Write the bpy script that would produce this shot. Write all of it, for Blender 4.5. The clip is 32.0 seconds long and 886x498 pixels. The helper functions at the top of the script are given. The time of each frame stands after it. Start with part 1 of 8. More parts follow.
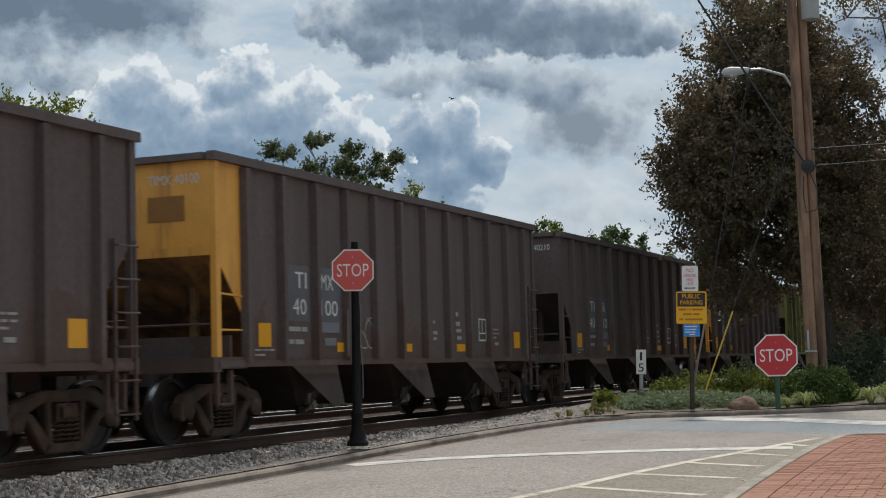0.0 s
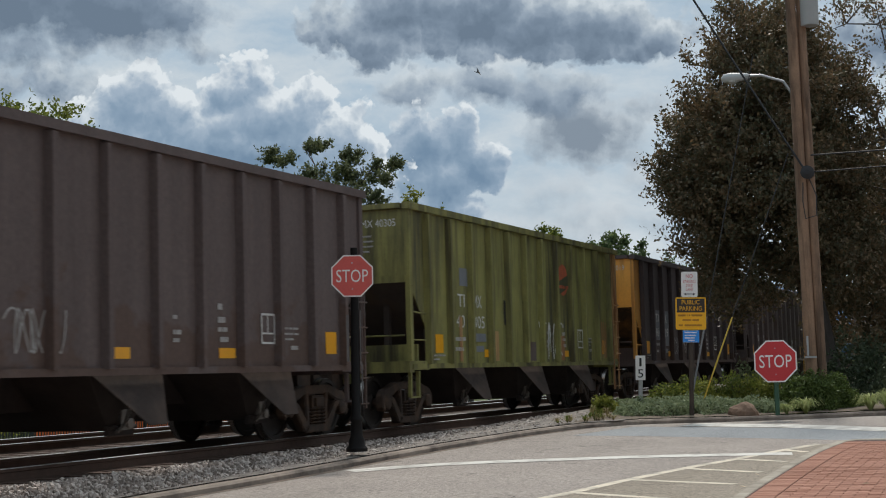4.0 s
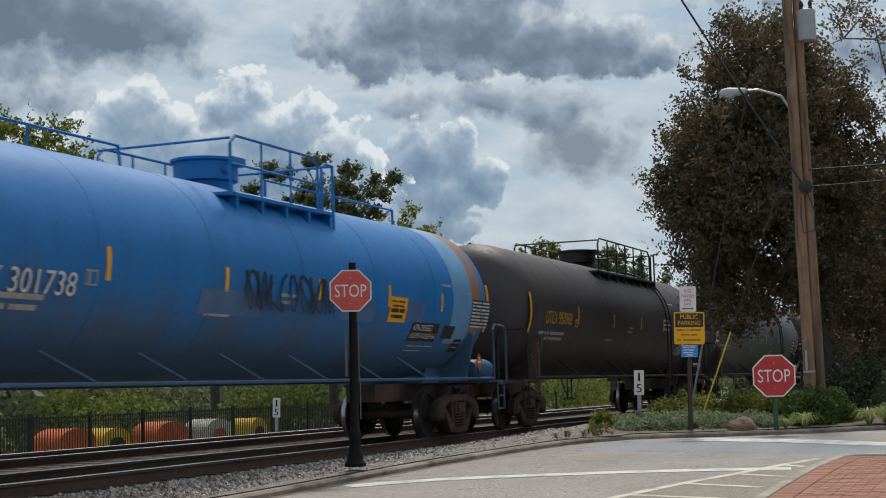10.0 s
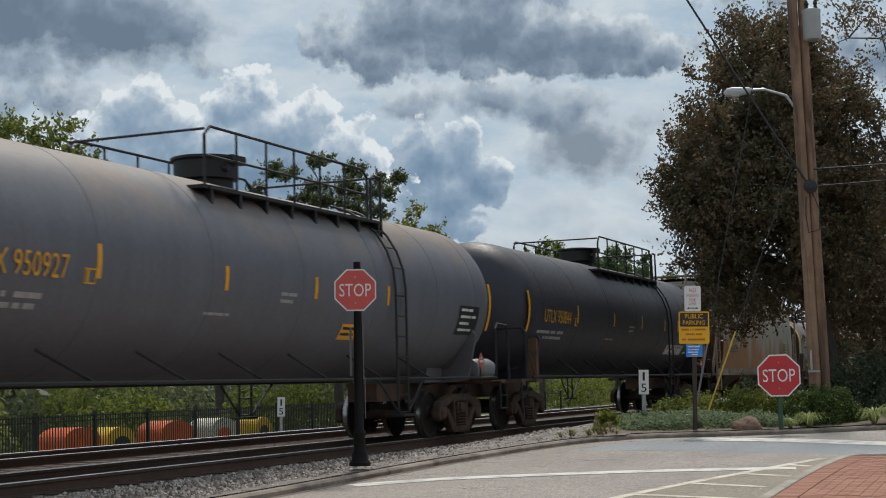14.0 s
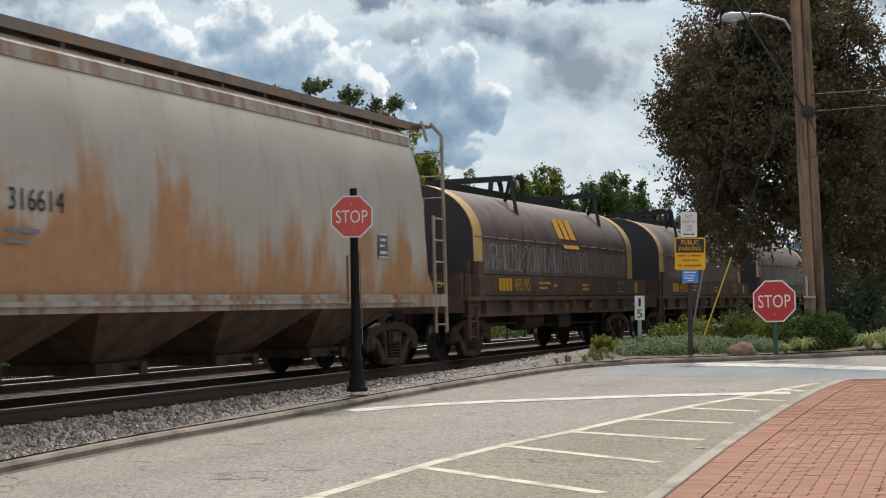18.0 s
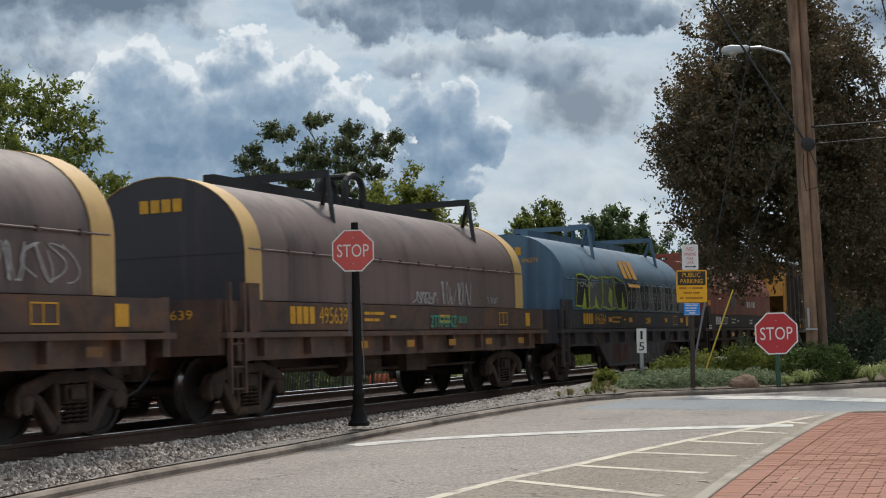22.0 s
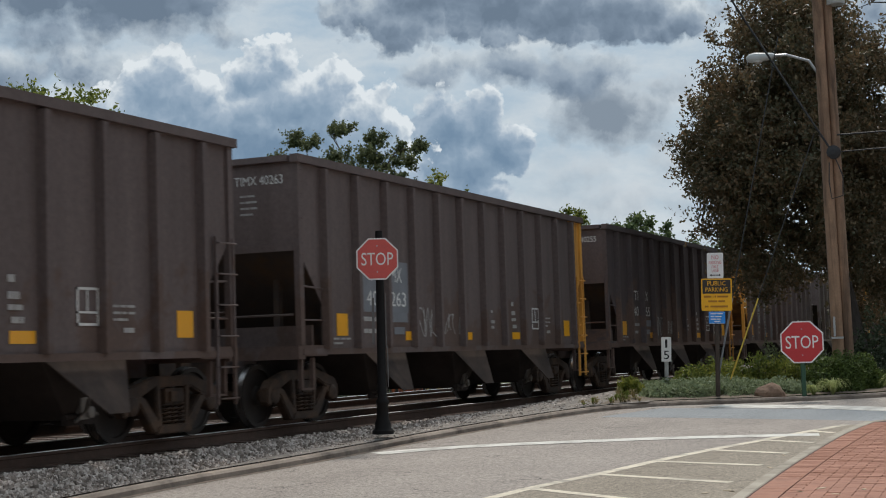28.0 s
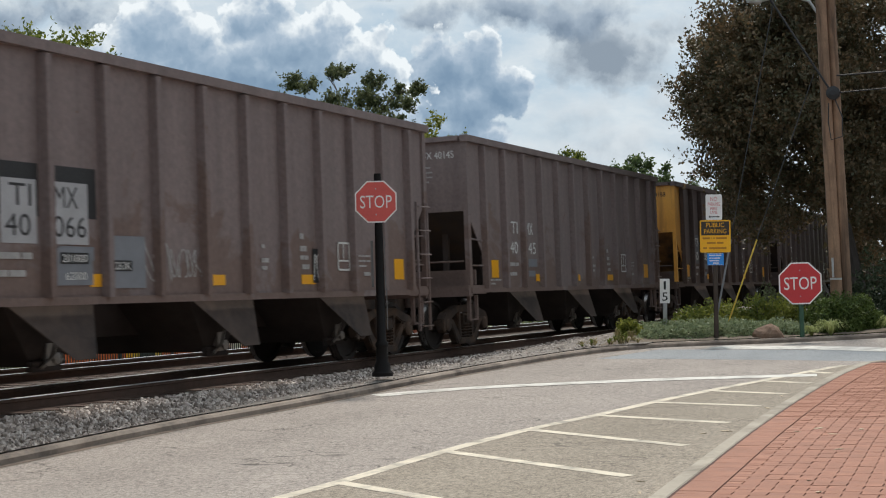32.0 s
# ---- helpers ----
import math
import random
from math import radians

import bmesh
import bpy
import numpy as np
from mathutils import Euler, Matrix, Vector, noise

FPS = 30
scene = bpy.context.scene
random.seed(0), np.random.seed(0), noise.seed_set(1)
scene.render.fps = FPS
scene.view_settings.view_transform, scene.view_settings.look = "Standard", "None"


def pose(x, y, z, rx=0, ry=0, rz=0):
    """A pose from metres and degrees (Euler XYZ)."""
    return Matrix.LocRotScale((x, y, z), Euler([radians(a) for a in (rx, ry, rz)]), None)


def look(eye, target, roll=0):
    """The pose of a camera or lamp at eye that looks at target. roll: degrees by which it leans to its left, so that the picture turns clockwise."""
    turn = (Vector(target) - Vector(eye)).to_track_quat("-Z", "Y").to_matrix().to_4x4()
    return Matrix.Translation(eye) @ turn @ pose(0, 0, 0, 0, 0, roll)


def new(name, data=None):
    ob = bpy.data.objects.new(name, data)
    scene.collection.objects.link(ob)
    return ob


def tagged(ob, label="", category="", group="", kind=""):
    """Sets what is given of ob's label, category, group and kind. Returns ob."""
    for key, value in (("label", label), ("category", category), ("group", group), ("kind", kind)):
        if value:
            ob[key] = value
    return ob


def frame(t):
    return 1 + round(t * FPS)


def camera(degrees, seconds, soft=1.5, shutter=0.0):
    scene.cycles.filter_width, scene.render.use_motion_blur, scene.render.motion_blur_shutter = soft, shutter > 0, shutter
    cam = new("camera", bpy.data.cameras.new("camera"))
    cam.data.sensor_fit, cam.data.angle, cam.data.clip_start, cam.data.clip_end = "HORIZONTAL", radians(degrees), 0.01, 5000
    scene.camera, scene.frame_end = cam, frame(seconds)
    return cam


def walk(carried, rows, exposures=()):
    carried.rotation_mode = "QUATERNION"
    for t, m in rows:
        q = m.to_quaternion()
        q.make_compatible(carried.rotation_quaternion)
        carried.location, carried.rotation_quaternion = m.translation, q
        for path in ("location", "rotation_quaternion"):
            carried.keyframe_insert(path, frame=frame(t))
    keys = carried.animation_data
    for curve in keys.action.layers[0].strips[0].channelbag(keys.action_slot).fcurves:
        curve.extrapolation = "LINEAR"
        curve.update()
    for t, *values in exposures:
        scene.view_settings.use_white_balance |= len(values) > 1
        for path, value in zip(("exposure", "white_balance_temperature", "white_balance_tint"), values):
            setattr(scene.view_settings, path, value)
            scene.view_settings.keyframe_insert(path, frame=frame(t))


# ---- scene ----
cam = camera(33.32, 32.0, soft=1.05, shutter=0.2)

# ---- the camera: held in one place, tilted and turned by hand ----
# seconds, tilt, lean, turn (degrees)
TURNS = [
    (0.0, 94.509, 1.595, -67.336),    (0.5, 94.503, 1.621, -67.343),    (1.0, 94.498, 1.636, -67.355),
    (1.5, 94.494, 1.637, -67.361),    (2.0, 94.523, 1.624, -67.363),    (2.5, 94.608, 1.607, -67.371),
    (3.0, 94.687, 1.607, -67.372),    (3.5, 94.712, 1.582, -67.361),    (5.5, 95.081, 1.585, -67.396),
    (6.0, 95.296, 1.609, -67.394),    (6.5, 95.311, 1.602, -67.393),    (7.0, 95.318, 1.585, -67.397),
    (7.5, 95.318, 1.605, -67.404),    (8.0, 95.317, 1.628, -67.410),    (8.5, 95.315, 1.626, -67.410),
    (9.0, 95.311, 1.617, -67.413),    (9.5, 95.306, 1.606, -67.421),    (10.0, 95.301, 1.609, -67.422),
    (10.5, 95.298, 1.613, -67.417),    (11.0, 95.292, 1.602, -67.398),    (11.5, 95.283, 1.599, -67.349),
    (12.0, 95.288, 1.605, -67.299),    (12.5, 95.297, 1.596, -67.272),    (13.0, 95.292, 1.574, -67.253),
    (13.5, 95.284, 1.558, -67.245),    (14.0, 95.281, 1.562, -67.244),    (14.5, 95.282, 1.613, -67.230),
    (16.5, 95.276, 1.561, -67.245),    (17.0, 95.030, 1.516, -67.301),    (17.5, 93.600, 1.501, -67.365),
    (18.0, 92.430, 1.633, -67.376),    (18.5, 91.807, 1.788, -67.353),    (19.0, 91.736, 1.845, -67.346),
    (19.5, 91.872, 1.855, -67.361),    (20.0, 92.530, 1.828, -67.390),    (21.0, 93.494, 1.874, -67.342),
    (21.5, 93.694, 1.884, -67.328),    (22.0, 93.735, 1.899, -67.310),    (22.5, 93.754, 1.905, -67.260),
    (23.0, 93.930, 1.895, -67.116),    (23.5, 94.033, 1.887, -66.847),    (24.0, 94.074, 1.878, -66.560),
    (24.5, 94.076, 1.851, -66.400),    (25.0, 94.074, 1.816, -66.361),    (25.5, 94.083, 1.783, -66.352),
    (27.5, 94.076, 1.821, -66.373),    (28.0, 94.086, 1.830, -66.376),    (28.5, 94.131, 1.834, -66.382),
    (29.0, 94.218, 1.839, -66.390),    (29.5, 94.291, 1.818, -66.402),    (30.0, 94.359, 1.797, -66.418),
    (30.5, 94.376, 1.810, -66.424),    (31.0, 93.843, 1.869, -66.416),    (31.5, 92.795, 1.960, -66.408),
    (32.0, 91.863, 2.032, -66.414),
]
# the camera's own brightening where more of the street is in view
LIGHTER = [(0.0, 0.0, 6500, 10), (16.8, 0.0, 6500, 10), (18.0, 0.29, 6680, 10), (19.6, 0.26, 6680, 10), (22.0, 0.07, 6500, 10), (24.0, 0.0, 6500, 10), (30.6, 0.0, 6500, 10), (32.0, 0.25, 6600, 10)]
walk(cam, [(t, pose(0, 0, 0, a, b, c)) for t, a, b, c in TURNS], LIGHTER)

# ---- world, sun ----
# X runs along the track (away, to the right), Y across it, the eye is at the origin.
RAIL_Z = -0.98        # top of the rails
TRACK_Y = 12.09       # centre line of the track that the train uses
SPEED = 9.62          # metres a second
SUN_AZ, SUN_EL = 12.0, 56.0


def road_z(x):
    return -1.73 + 0.0233 * max(-40.0, min(46.0, x))


sun = new("sun", bpy.data.lights.new("sun", "SUN"))
sun.data.energy, sun.data.angle, sun.data.color = 2.6, radians(9), (1.0, 0.935, 0.85)
d = Vector((math.cos(radians(SUN_AZ)) * math.cos(radians(SUN_EL)), math.sin(radians(SUN_AZ)) * math.cos(radians(SUN_EL)), math.sin(radians(SUN_EL))))
sun.matrix_world = look(d * 100, (0, 0, 0))


class Nodes:
    """Short hand for building node trees."""

    def __init__(self, tree):
        self.tree, self.n, self.l = tree, tree.nodes, tree.links

    def add(self, kind, **kw):
        node = self.n.new(kind)
        for k, v in kw.items():
            setattr(node, k, v)
        return node

    def put(self, socket, value):
        if isinstance(value, bpy.types.NodeSocket):
            self.l.new(value, socket)
        elif isinstance(value, tuple) and socket.type == "RGBA" and len(value) == 3:
            socket.default_value = (*value, 1)
        else:
            socket.default_value = value

    def math(self, op, a, b=0.0, clamp=False):
        m = self.add("ShaderNodeMath", operation=op, use_clamp=clamp)
        self.put(m.inputs[0], a)
        self.put(m.inputs[1], b)
        return m.outputs[0]

    def vec(self, op, a, b=(0, 0, 0)):
        m = self.add("ShaderNodeVectorMath", operation=op)
        self.put(m.inputs[0], a)
        self.put(m.inputs[1], b)
        return m.outputs["Value"] if op in ("LENGTH", "DOT_PRODUCT") else m.outputs[0]

    def noise(self, vector, scale, detail=4.0, rough=0.55, dist=0.0):
        m = self.add("ShaderNodeTexNoise")
        self.put(m.inputs["Vector"], vector)
        m.inputs["Scale"].default_value, m.inputs["Detail"].default_value = scale, detail
        m.inputs["Roughness"].default_value, m.inputs["Distortion"].default_value = rough, dist
        return m.outputs[0]

    def ramp(self, fac, stops, mode="LINEAR"):
        m = self.add("ShaderNodeValToRGB")
        m.color_ramp.interpolation = mode
        e = m.color_ramp.elements
        while len(e) < len(stops):
            e.new(0.5)
        for el, (p, c) in zip(e, stops):
            el.position, el.color = p, (*c, 1) if isinstance(c, tuple) else (c, c, c, 1)
        self.put(m.inputs[0], fac)
        return m.outputs[0]

    def mix(self, fac, a, b, blend="MIX"):
        m = self.add("ShaderNodeMix", data_type="RGBA", blend_type=blend)
        self.put(m.inputs[0], fac)
        self.put(m.inputs[6], a)
        self.put(m.inputs[7], b)
        return m.outputs[2]

    def stretch(self, v, a, b, c=0.0, d=1.0):
        m = self.add("ShaderNodeMapRange")
        for i, k in enumerate((v, a, b, c, d)):
            self.put(m.inputs[i], k)
        return m.outputs[0]


# the sky: broken cumulus, lit from behind, over pale blue
world = bpy.data.worlds.new("sky")
scene.world = world
world.use_nodes = True
N = Nodes(world.node_tree)
bg = N.n["Background"]
sky = N.add("ShaderNodeTexSky", sky_type="NISHITA", sun_disc=False)
sky.sun_elevation, sky.sun_rotation = radians(SUN_EL), radians(90 - SUN_AZ)
tc = N.add("ShaderNodeTexCoord").outputs["Generated"]
sep = N.add("ShaderNodeSeparateXYZ")
N.put(sep.inputs[0], tc)
az = N.math("ARCTAN2", sep.outputs[1], sep.outputs[0])
el = N.math("ARCSINE", sep.outputs[2])
# u to the right and v down, a hundredth of the eye's reach to the unit, leaning with the cloud bases
u = N.math("MULTIPLY", N.math("SUBTRACT", radians(22.65), az), 26.2)
v = N.math("MULTIPLY", N.math("SUBTRACT", radians(4.5), el), 26.2)
comb = N.add("ShaderNodeCombineXYZ")
N.put(comb.inputs[0], N.math("ADD", u, N.math("MULTIPLY", v, 0.0285)))
N.put(comb.inputs[1], N.math("SUBTRACT", v, N.math("MULTIPLY", u, 0.0285)))
flat = comb.outputs[0]


def billow(scale, amount):
    """A push of the clouds' outlines."""
    w = N.add("ShaderNodeTexNoise")
    N.put(w.inputs["Vector"], flat)
    w.inputs["Scale"].default_value, w.inputs["Detail"].default_value = scale, 4
    w.inputs["Roughness"].default_value = 0.6
    return N.vec("MULTIPLY", N.vec("SUBTRACT", w.outputs["Color"], (0.5, 0.5, 0.5)), (amount, amount * 0.8, 0))


def puffs(at_point):
    """Rounded heaps at four sizes."""
    total = None
    for scale, amount in ((1.25, 0.42), (2.9, 0.24), (6.5, 0.12), (14.0, 0.055)):
        w = N.add("ShaderNodeTexVoronoi", feature="SMOOTH_F1", voronoi_dimensions="2D")
        N.put(w.inputs["Vector"], at_point)
        w.inputs["Scale"].default_value, w.inputs["Smoothness"].default_value = scale, 0.22
        k = N.math("MULTIPLY", N.math("SUBTRACT", 0.40, w.outputs["Distance"]), amount)
        total = k if total is None else N.math("ADD", total, k)
    return total


def smooth_max(a, b, k):
    m = N.add("ShaderNodeMath", operation="SMOOTH_MAX")
    N.put(m.inputs[0], a)
    N.put(m.inputs[1], b)
    m.inputs[2].default_value = k
    return m.outputs[0]


def mass(at_point, heads):
    """How deep a point lies inside a cloud built of rounded heads: centre u, v, radius u, v."""
    total = None
    for cu, cv, ru, rv in heads:
        m = N.add("ShaderNodeVectorMath", operation="MULTIPLY_ADD")
        N.put(m.inputs[0], at_point)
        m.inputs[1].default_value, m.inputs[2].default_value = (1 / ru, 1 / rv, 0), (-cu / ru, -cv / rv, 0)
        k = N.add("ShaderNodeMath", operation="MULTIPLY_ADD")
        N.put(k.inputs[0], N.vec("LENGTH", m.outputs[0]))
        k.inputs[1].default_value, k.inputs[2].default_value = -min(ru, rv), min(ru, rv)
        total = k.outputs[0] if total is None else smooth_max(total, k.outputs[0], 0.12)
    return total


HERE = N.vec("ADD", N.vec("ADD", flat, billow(1.3, 0.42)), billow(5.0, 0.13))
LIT = N.vec("ADD", HERE, (0.05, -0.20, 0))
puff_here, puff_lit = puffs(HERE), puffs(LIT)
grain = N.math("SUBTRACT", N.noise(flat, 2.2, 7, 0.62), 0.5)
# pale open sky with thin high haze, deeper blue low between the clouds
thin = N.noise(N.vec("MULTIPLY", HERE, (0.5, 1.2, 1)), 0.9, 6, 0.58)
blue = N.mix(0.84, N.vec("MULTIPLY", sky.outputs[0], (0.07, 0.07, 0.07)), (0.40, 0.52, 0.625))
col = N.mix(N.stretch(thin, 0.34, 0.64), blue, (0.60, 0.665, 0.71))
SLATE = [(0.0, (0.62, 0.685, 0.73)), (0.20, (0.45, 0.52, 0.58)), (0.45, (0.300, 0.372, 0.455)), (0.75, (0.195, 0.258, 0.338)), (1.0, (0.148, 0.202, 0.272))]
BLUISH = [(0.0, (0.73, 0.785, 0.82)), (0.14, (0.56, 0.63, 0.69)), (0.34, (0.36, 0.45, 0.55)), (0.62, (0.25, 0.345, 0.455)), (1.0, (0.17, 0.26, 0.37))]
VEIL = [(0.0, (0.60, 0.65, 0.69)), (0.35, (0.46, 0.52, 0.575)), (0.70, (0.30, 0.36, 0.425)), (1.0, (0.23, 0.285, 0.35))]
# each cloud, the farthest first: ragged edge, how much its heaps show, shade at its edge and inside, colours, heads
CLOUDS = [
    (0.55, 0.5, 0.22, 0.60, VEIL, [(3.2, -0.7, 1.7, 0.45), (1.6, -0.45, 1.7, 0.45), (5.2, -0.9, 1.4, 0.6), (3.9, -1.35, 1.0, 0.4), (2.0, -1.2, 1.0, 0.4)]),
    (0.42, 0.7, 0.44, 1.10, VEIL, [(2.5, -2.2, 1.15, 0.78), (2.1, -2.65, 0.9, 0.6), (3.0, -1.95, 0.8, 0.46), (3.5, -2.6, 1.0, 0.40)]),
    (0.24, 0.55, 0.26, 0.95, SLATE, [(-0.64, -2.86, 0.62, 0.46), (1.0, -3.02, 1.0, 0.46), (1.8, -2.85, 0.95, 0.56), (2.6, -2.95, 0.8, 0.38), (0.15, -3.1, 0.55, 0.26)]),
    (0.09, 0.9, 0.26, 1.35, BLUISH, [(-0.2, -2.0, 0.85, 0.62), (0.35, -2.15, 0.55, 0.5), (0.66, -1.6, 0.58, 0.52), (0.1, -1.3, 1.1, 0.52), (-0.6, -2.4, 0.4, 0.4), (-0.3, -0.9, 1.5, 0.5)]),
    (0.30, 0.8, 0.30, 0.70, SLATE, [(-4.2, -3.45, 0.5, 0.4), (-6.9, -2.9, 1.5, 0.5), (-8.3, -2.7, 1.2, 0.7)]),
    (0.06, 1.0, 0.13, 0.94, BLUISH, [(-5.3, -2.5, 0.9, 0.75), (-5.95, -2.25, 0.6, 0.5), (-4.55, -2.55, 0.5, 0.48), (-3.85, -2.8, 0.72, 0.66), (-3.2, -3.1, 0.40, 0.38), (-2.45, -2.5, 0.72, 0.6),
                                     (-1.65, -2.1, 0.75, 0.65), (-1.35, -1.7, 0.42, 0.75), (-3.35, -1.8, 2.2, 1.2), (-4.85, -1.6, 2.0, 1.1), (-6.4, -1.3, 1.3, 0.8), (-2.3, -1.5, 1.5, 0.8), (-8.6, -0.9, 2.0, 0.8)]),
    (0.40, 0.7, 0.42, 0.76, SLATE, [(-8.9, -4.7, 3.6, 1.5), (-5.9, -4.25, 2.1, 1.0), (-4.7, -4.1, 0.95, 0.62), (-7.6, -3.4, 1.8, 0.45)]),
    (0.15, 1.0, 0.26, 0.92, SLATE, [(-1.75, -3.95, 0.78, 0.6), (-1.05, -3.75, 1.0, 0.6), (-0.6, -4.35, 1.4, 0.82), (0.7, -4.2, 1.6, 0.92), (1.8, -4.0, 1.5, 0.76), (2.8, -3.95, 1.4, 0.72), (3.8, -3.8, 1.05, 0.52),
                                   (0.9, -4.9, 1.9, 0.6), (3.2, -3.5, 1.2, 0.2), (5.6, -4.9, 1.4, 0.5), (8.6, -3.6, 2.2, 0.8), (11.5, -2.0, 2.4, 0.9), (-12.5, -2.0, 2.4, 0.9)]),
]
for ragged, lumpy, rim_shade, depth_shade, colours, heads in CLOUDS:
    here = N.math("ADD", mass(HERE, heads), N.math("MULTIPLY", puff_here, lumpy))
    lit = N.math("ADD", mass(LIT, heads), N.math("MULTIPLY", puff_lit, lumpy))
    inside = N.stretch(N.math("ADD", here, N.math("MULTIPLY", grain, 0.22 + ragged * 0.6)), 0.0, ragged)
    relief = N.math("MULTIPLY", N.math("SUBTRACT", here, lit), N.stretch(here, 0.0, 0.7, 1.7, 0.9))
    shade = N.math("SUBTRACT", N.math("ADD", N.math("MULTIPLY", N.math("MINIMUM", N.math("MAXIMUM", here, 0.0), 0.75), depth_shade), rim_shade), relief)
    col = N.mix(inside, col, N.ramp(N.math("ADD", shade, N.math("MULTIPLY", grain, 0.35), clamp=True), colours))
N.put(bg.inputs[0], col)
bg.inputs[1].default_value = 1.0

# ---- materials ----
MATS = {}


def material(name, base, rough=0.7, metal=0.0, var=0.12, scale=3.0, dirt=None, dirt_amount=0.0, bump=0.0, bump_scale=60.0, streak=False, spec=0.5):
    """A surface with broad stains and fine grain; dirt: a second colour that lies over it in patches or runs."""
    if name in MATS:
        return MATS[name]
    m = bpy.data.materials.new(name)
    m.use_nodes = True
    k = Nodes(m.node_tree)
    b = k.n["Principled BSDF"]
    b.inputs["Roughness"].default_value, b.inputs["Metallic"].default_value = rough, metal
    b.inputs["Specular IOR Level"].default_value = spec
    co = k.add("ShaderNodeTexCoord").outputs["Object"]
    rnd = k.add("ShaderNodeObjectInfo").outputs["Random"]
    shift = k.add("ShaderNodeCombineXYZ")
    k.put(shift.inputs[0], k.math("MULTIPLY", rnd, 37.0))
    k.put(shift.inputs[1], k.math("MULTIPLY", rnd, 11.0))
    co = k.vec("ADD", co, shift.outputs[0])
    broad = k.noise(co, scale, 4, 0.6)
    grain = k.noise(co, scale * 14, 3, 0.6)
    f = k.math("ADD", k.math("MULTIPLY", broad, 0.65), k.math("MULTIPLY", grain, 0.35))
    lo, hi = tuple(c * (1 - var * 1.6) for c in base), tuple(min(1, c * (1 + var * 1.6)) for c in base)
    colour = k.mix(k.stretch(f, 0.3, 0.7), lo, hi)
    if dirt:
        dv = k.vec("MULTIPLY", co, (2.6, 2.6, 0.22)) if streak else co
        dn = k.noise(dv, scale * 0.8, 6, 0.65, 0.3)
        edge = 0.72 - dirt_amount * 0.45
        colour = k.mix(k.stretch(dn, edge - 0.09, edge + 0.12), colour, dirt)
    k.put(b.inputs["Base Color"], colour)
    k.put(b.inputs["Roughness"], k.stretch(grain, 0.2, 0.8, max(0.02, rough - 0.12), min(1, rough + 0.12)))
    if bump:
        bn = k.add("ShaderNodeBump")
        bn.inputs["Strength"].default_value, bn.inputs["Distance"].default_value = bump, 0.01
        k.put(bn.inputs["Height"], k.noise(co, bump_scale, 4, 0.6))
        k.put(b.inputs["Normal"], bn.outputs[0])
    MATS[name] = m
    return m


def plain(name, base, rough=0.5, metal=0.0):
    return material(name, base, rough, metal, var=0.05, scale=6)


def car_paint(name, base, stain, amount):
    """Sooty car paint: ragged brown stains, most of them low on the sheets, faint runs and fine grain."""
    m = bpy.data.materials.new(name)
    m.use_nodes = True
    k = Nodes(m.node_tree)
    b = k.n["Principled BSDF"]
    b.inputs["Specular IOR Level"].default_value = 0.14
    co = k.add("ShaderNodeTexCoord").outputs["Object"]
    sp = k.add("ShaderNodeSeparateXYZ")
    k.put(sp.inputs[0], co)
    shift = k.add("ShaderNodeCombineXYZ")
    k.put(shift.inputs[0], k.math("MULTIPLY", k.add("ShaderNodeObjectInfo").outputs["Random"], 53.0))
    at_point = k.vec("ADD", co, shift.outputs[0])
    blotch = k.noise(at_point, 0.55, 8, 0.62, 0.4)
    run = k.noise(k.vec("MULTIPLY", at_point, (3.2, 3.2, 0.25)), 1.0, 5, 0.6)
    fine = k.noise(at_point, 16, 4, 0.6)
    low = k.stretch(sp.outputs[2], 1.0, 3.4, 0.16, -0.12)
    f = k.stretch(k.math("ADD", blotch, low), 0.62 - amount, 0.66 - amount)
    colour = k.mix(k.stretch(run, 0.35, 0.75), base, tuple(c * 0.76 for c in base))
    colour = k.mix(k.math("MULTIPLY", f, 0.62), colour, stain)
    colour = k.mix(1.0, colour, k.ramp(fine, [(0.25, 0.82), (0.75, 1.18)]), "MULTIPLY")
    # pin-head chips, gone to rust
    chip = k.stretch(k.noise(at_point, 9, 3, 0.7), 0.70, 0.74)
    colour = k.mix(k.math("MULTIPLY", chip, 0.6), colour, (0.16, 0.085, 0.05))
    k.put(b.inputs["Base Color"], colour)
    k.put(b.inputs["Roughness"], k.stretch(fine, 0.2, 0.8, 0.5, 0.7))
    bn = k.add("ShaderNodeBump")
    bn.inputs["Strength"].default_value, bn.inputs["Distance"].default_value = 0.12, 0.01
    k.put(bn.inputs["Height"], k.noise(at_point, 18, 4, 0.6))
    k.put(b.inputs["Normal"], bn.outputs[0])
    return m


DARK = car_paint("soot_brown_paint", (0.140, 0.110, 0.105), (0.105, 0.066, 0.050), 0.03)
SOOTED = car_paint("black_soot_paint", (0.104, 0.086, 0.088), (0.088, 0.058, 0.048), 0.03)
STAINED = car_paint("stained_soot_paint", (0.112, 0.090, 0.090), (0.165, 0.105, 0.080), 0.09)
MAUVE = car_paint("mauve_brown_paint", (0.225, 0.180, 0.173), (0.150, 0.098, 0.078), 0.05)
GOLD = material("gold_paint", (0.74, 0.365, 0.065), 0.55, var=0.10, scale=1.5, dirt=(0.36, 0.165, 0.045), dirt_amount=0.30, streak=True)
OLIVE = material("faded_green_paint", (0.225, 0.212, 0.066), 0.62, var=0.2, scale=1.3, dirt=(0.055, 0.048, 0.022), dirt_amount=0.42, streak=True)
TAN = material("weathered_cream_paint", (0.50, 0.33, 0.14), 0.6, var=0.14, scale=1.5, dirt=(0.26, 0.12, 0.05), dirt_amount=0.55, streak=True)
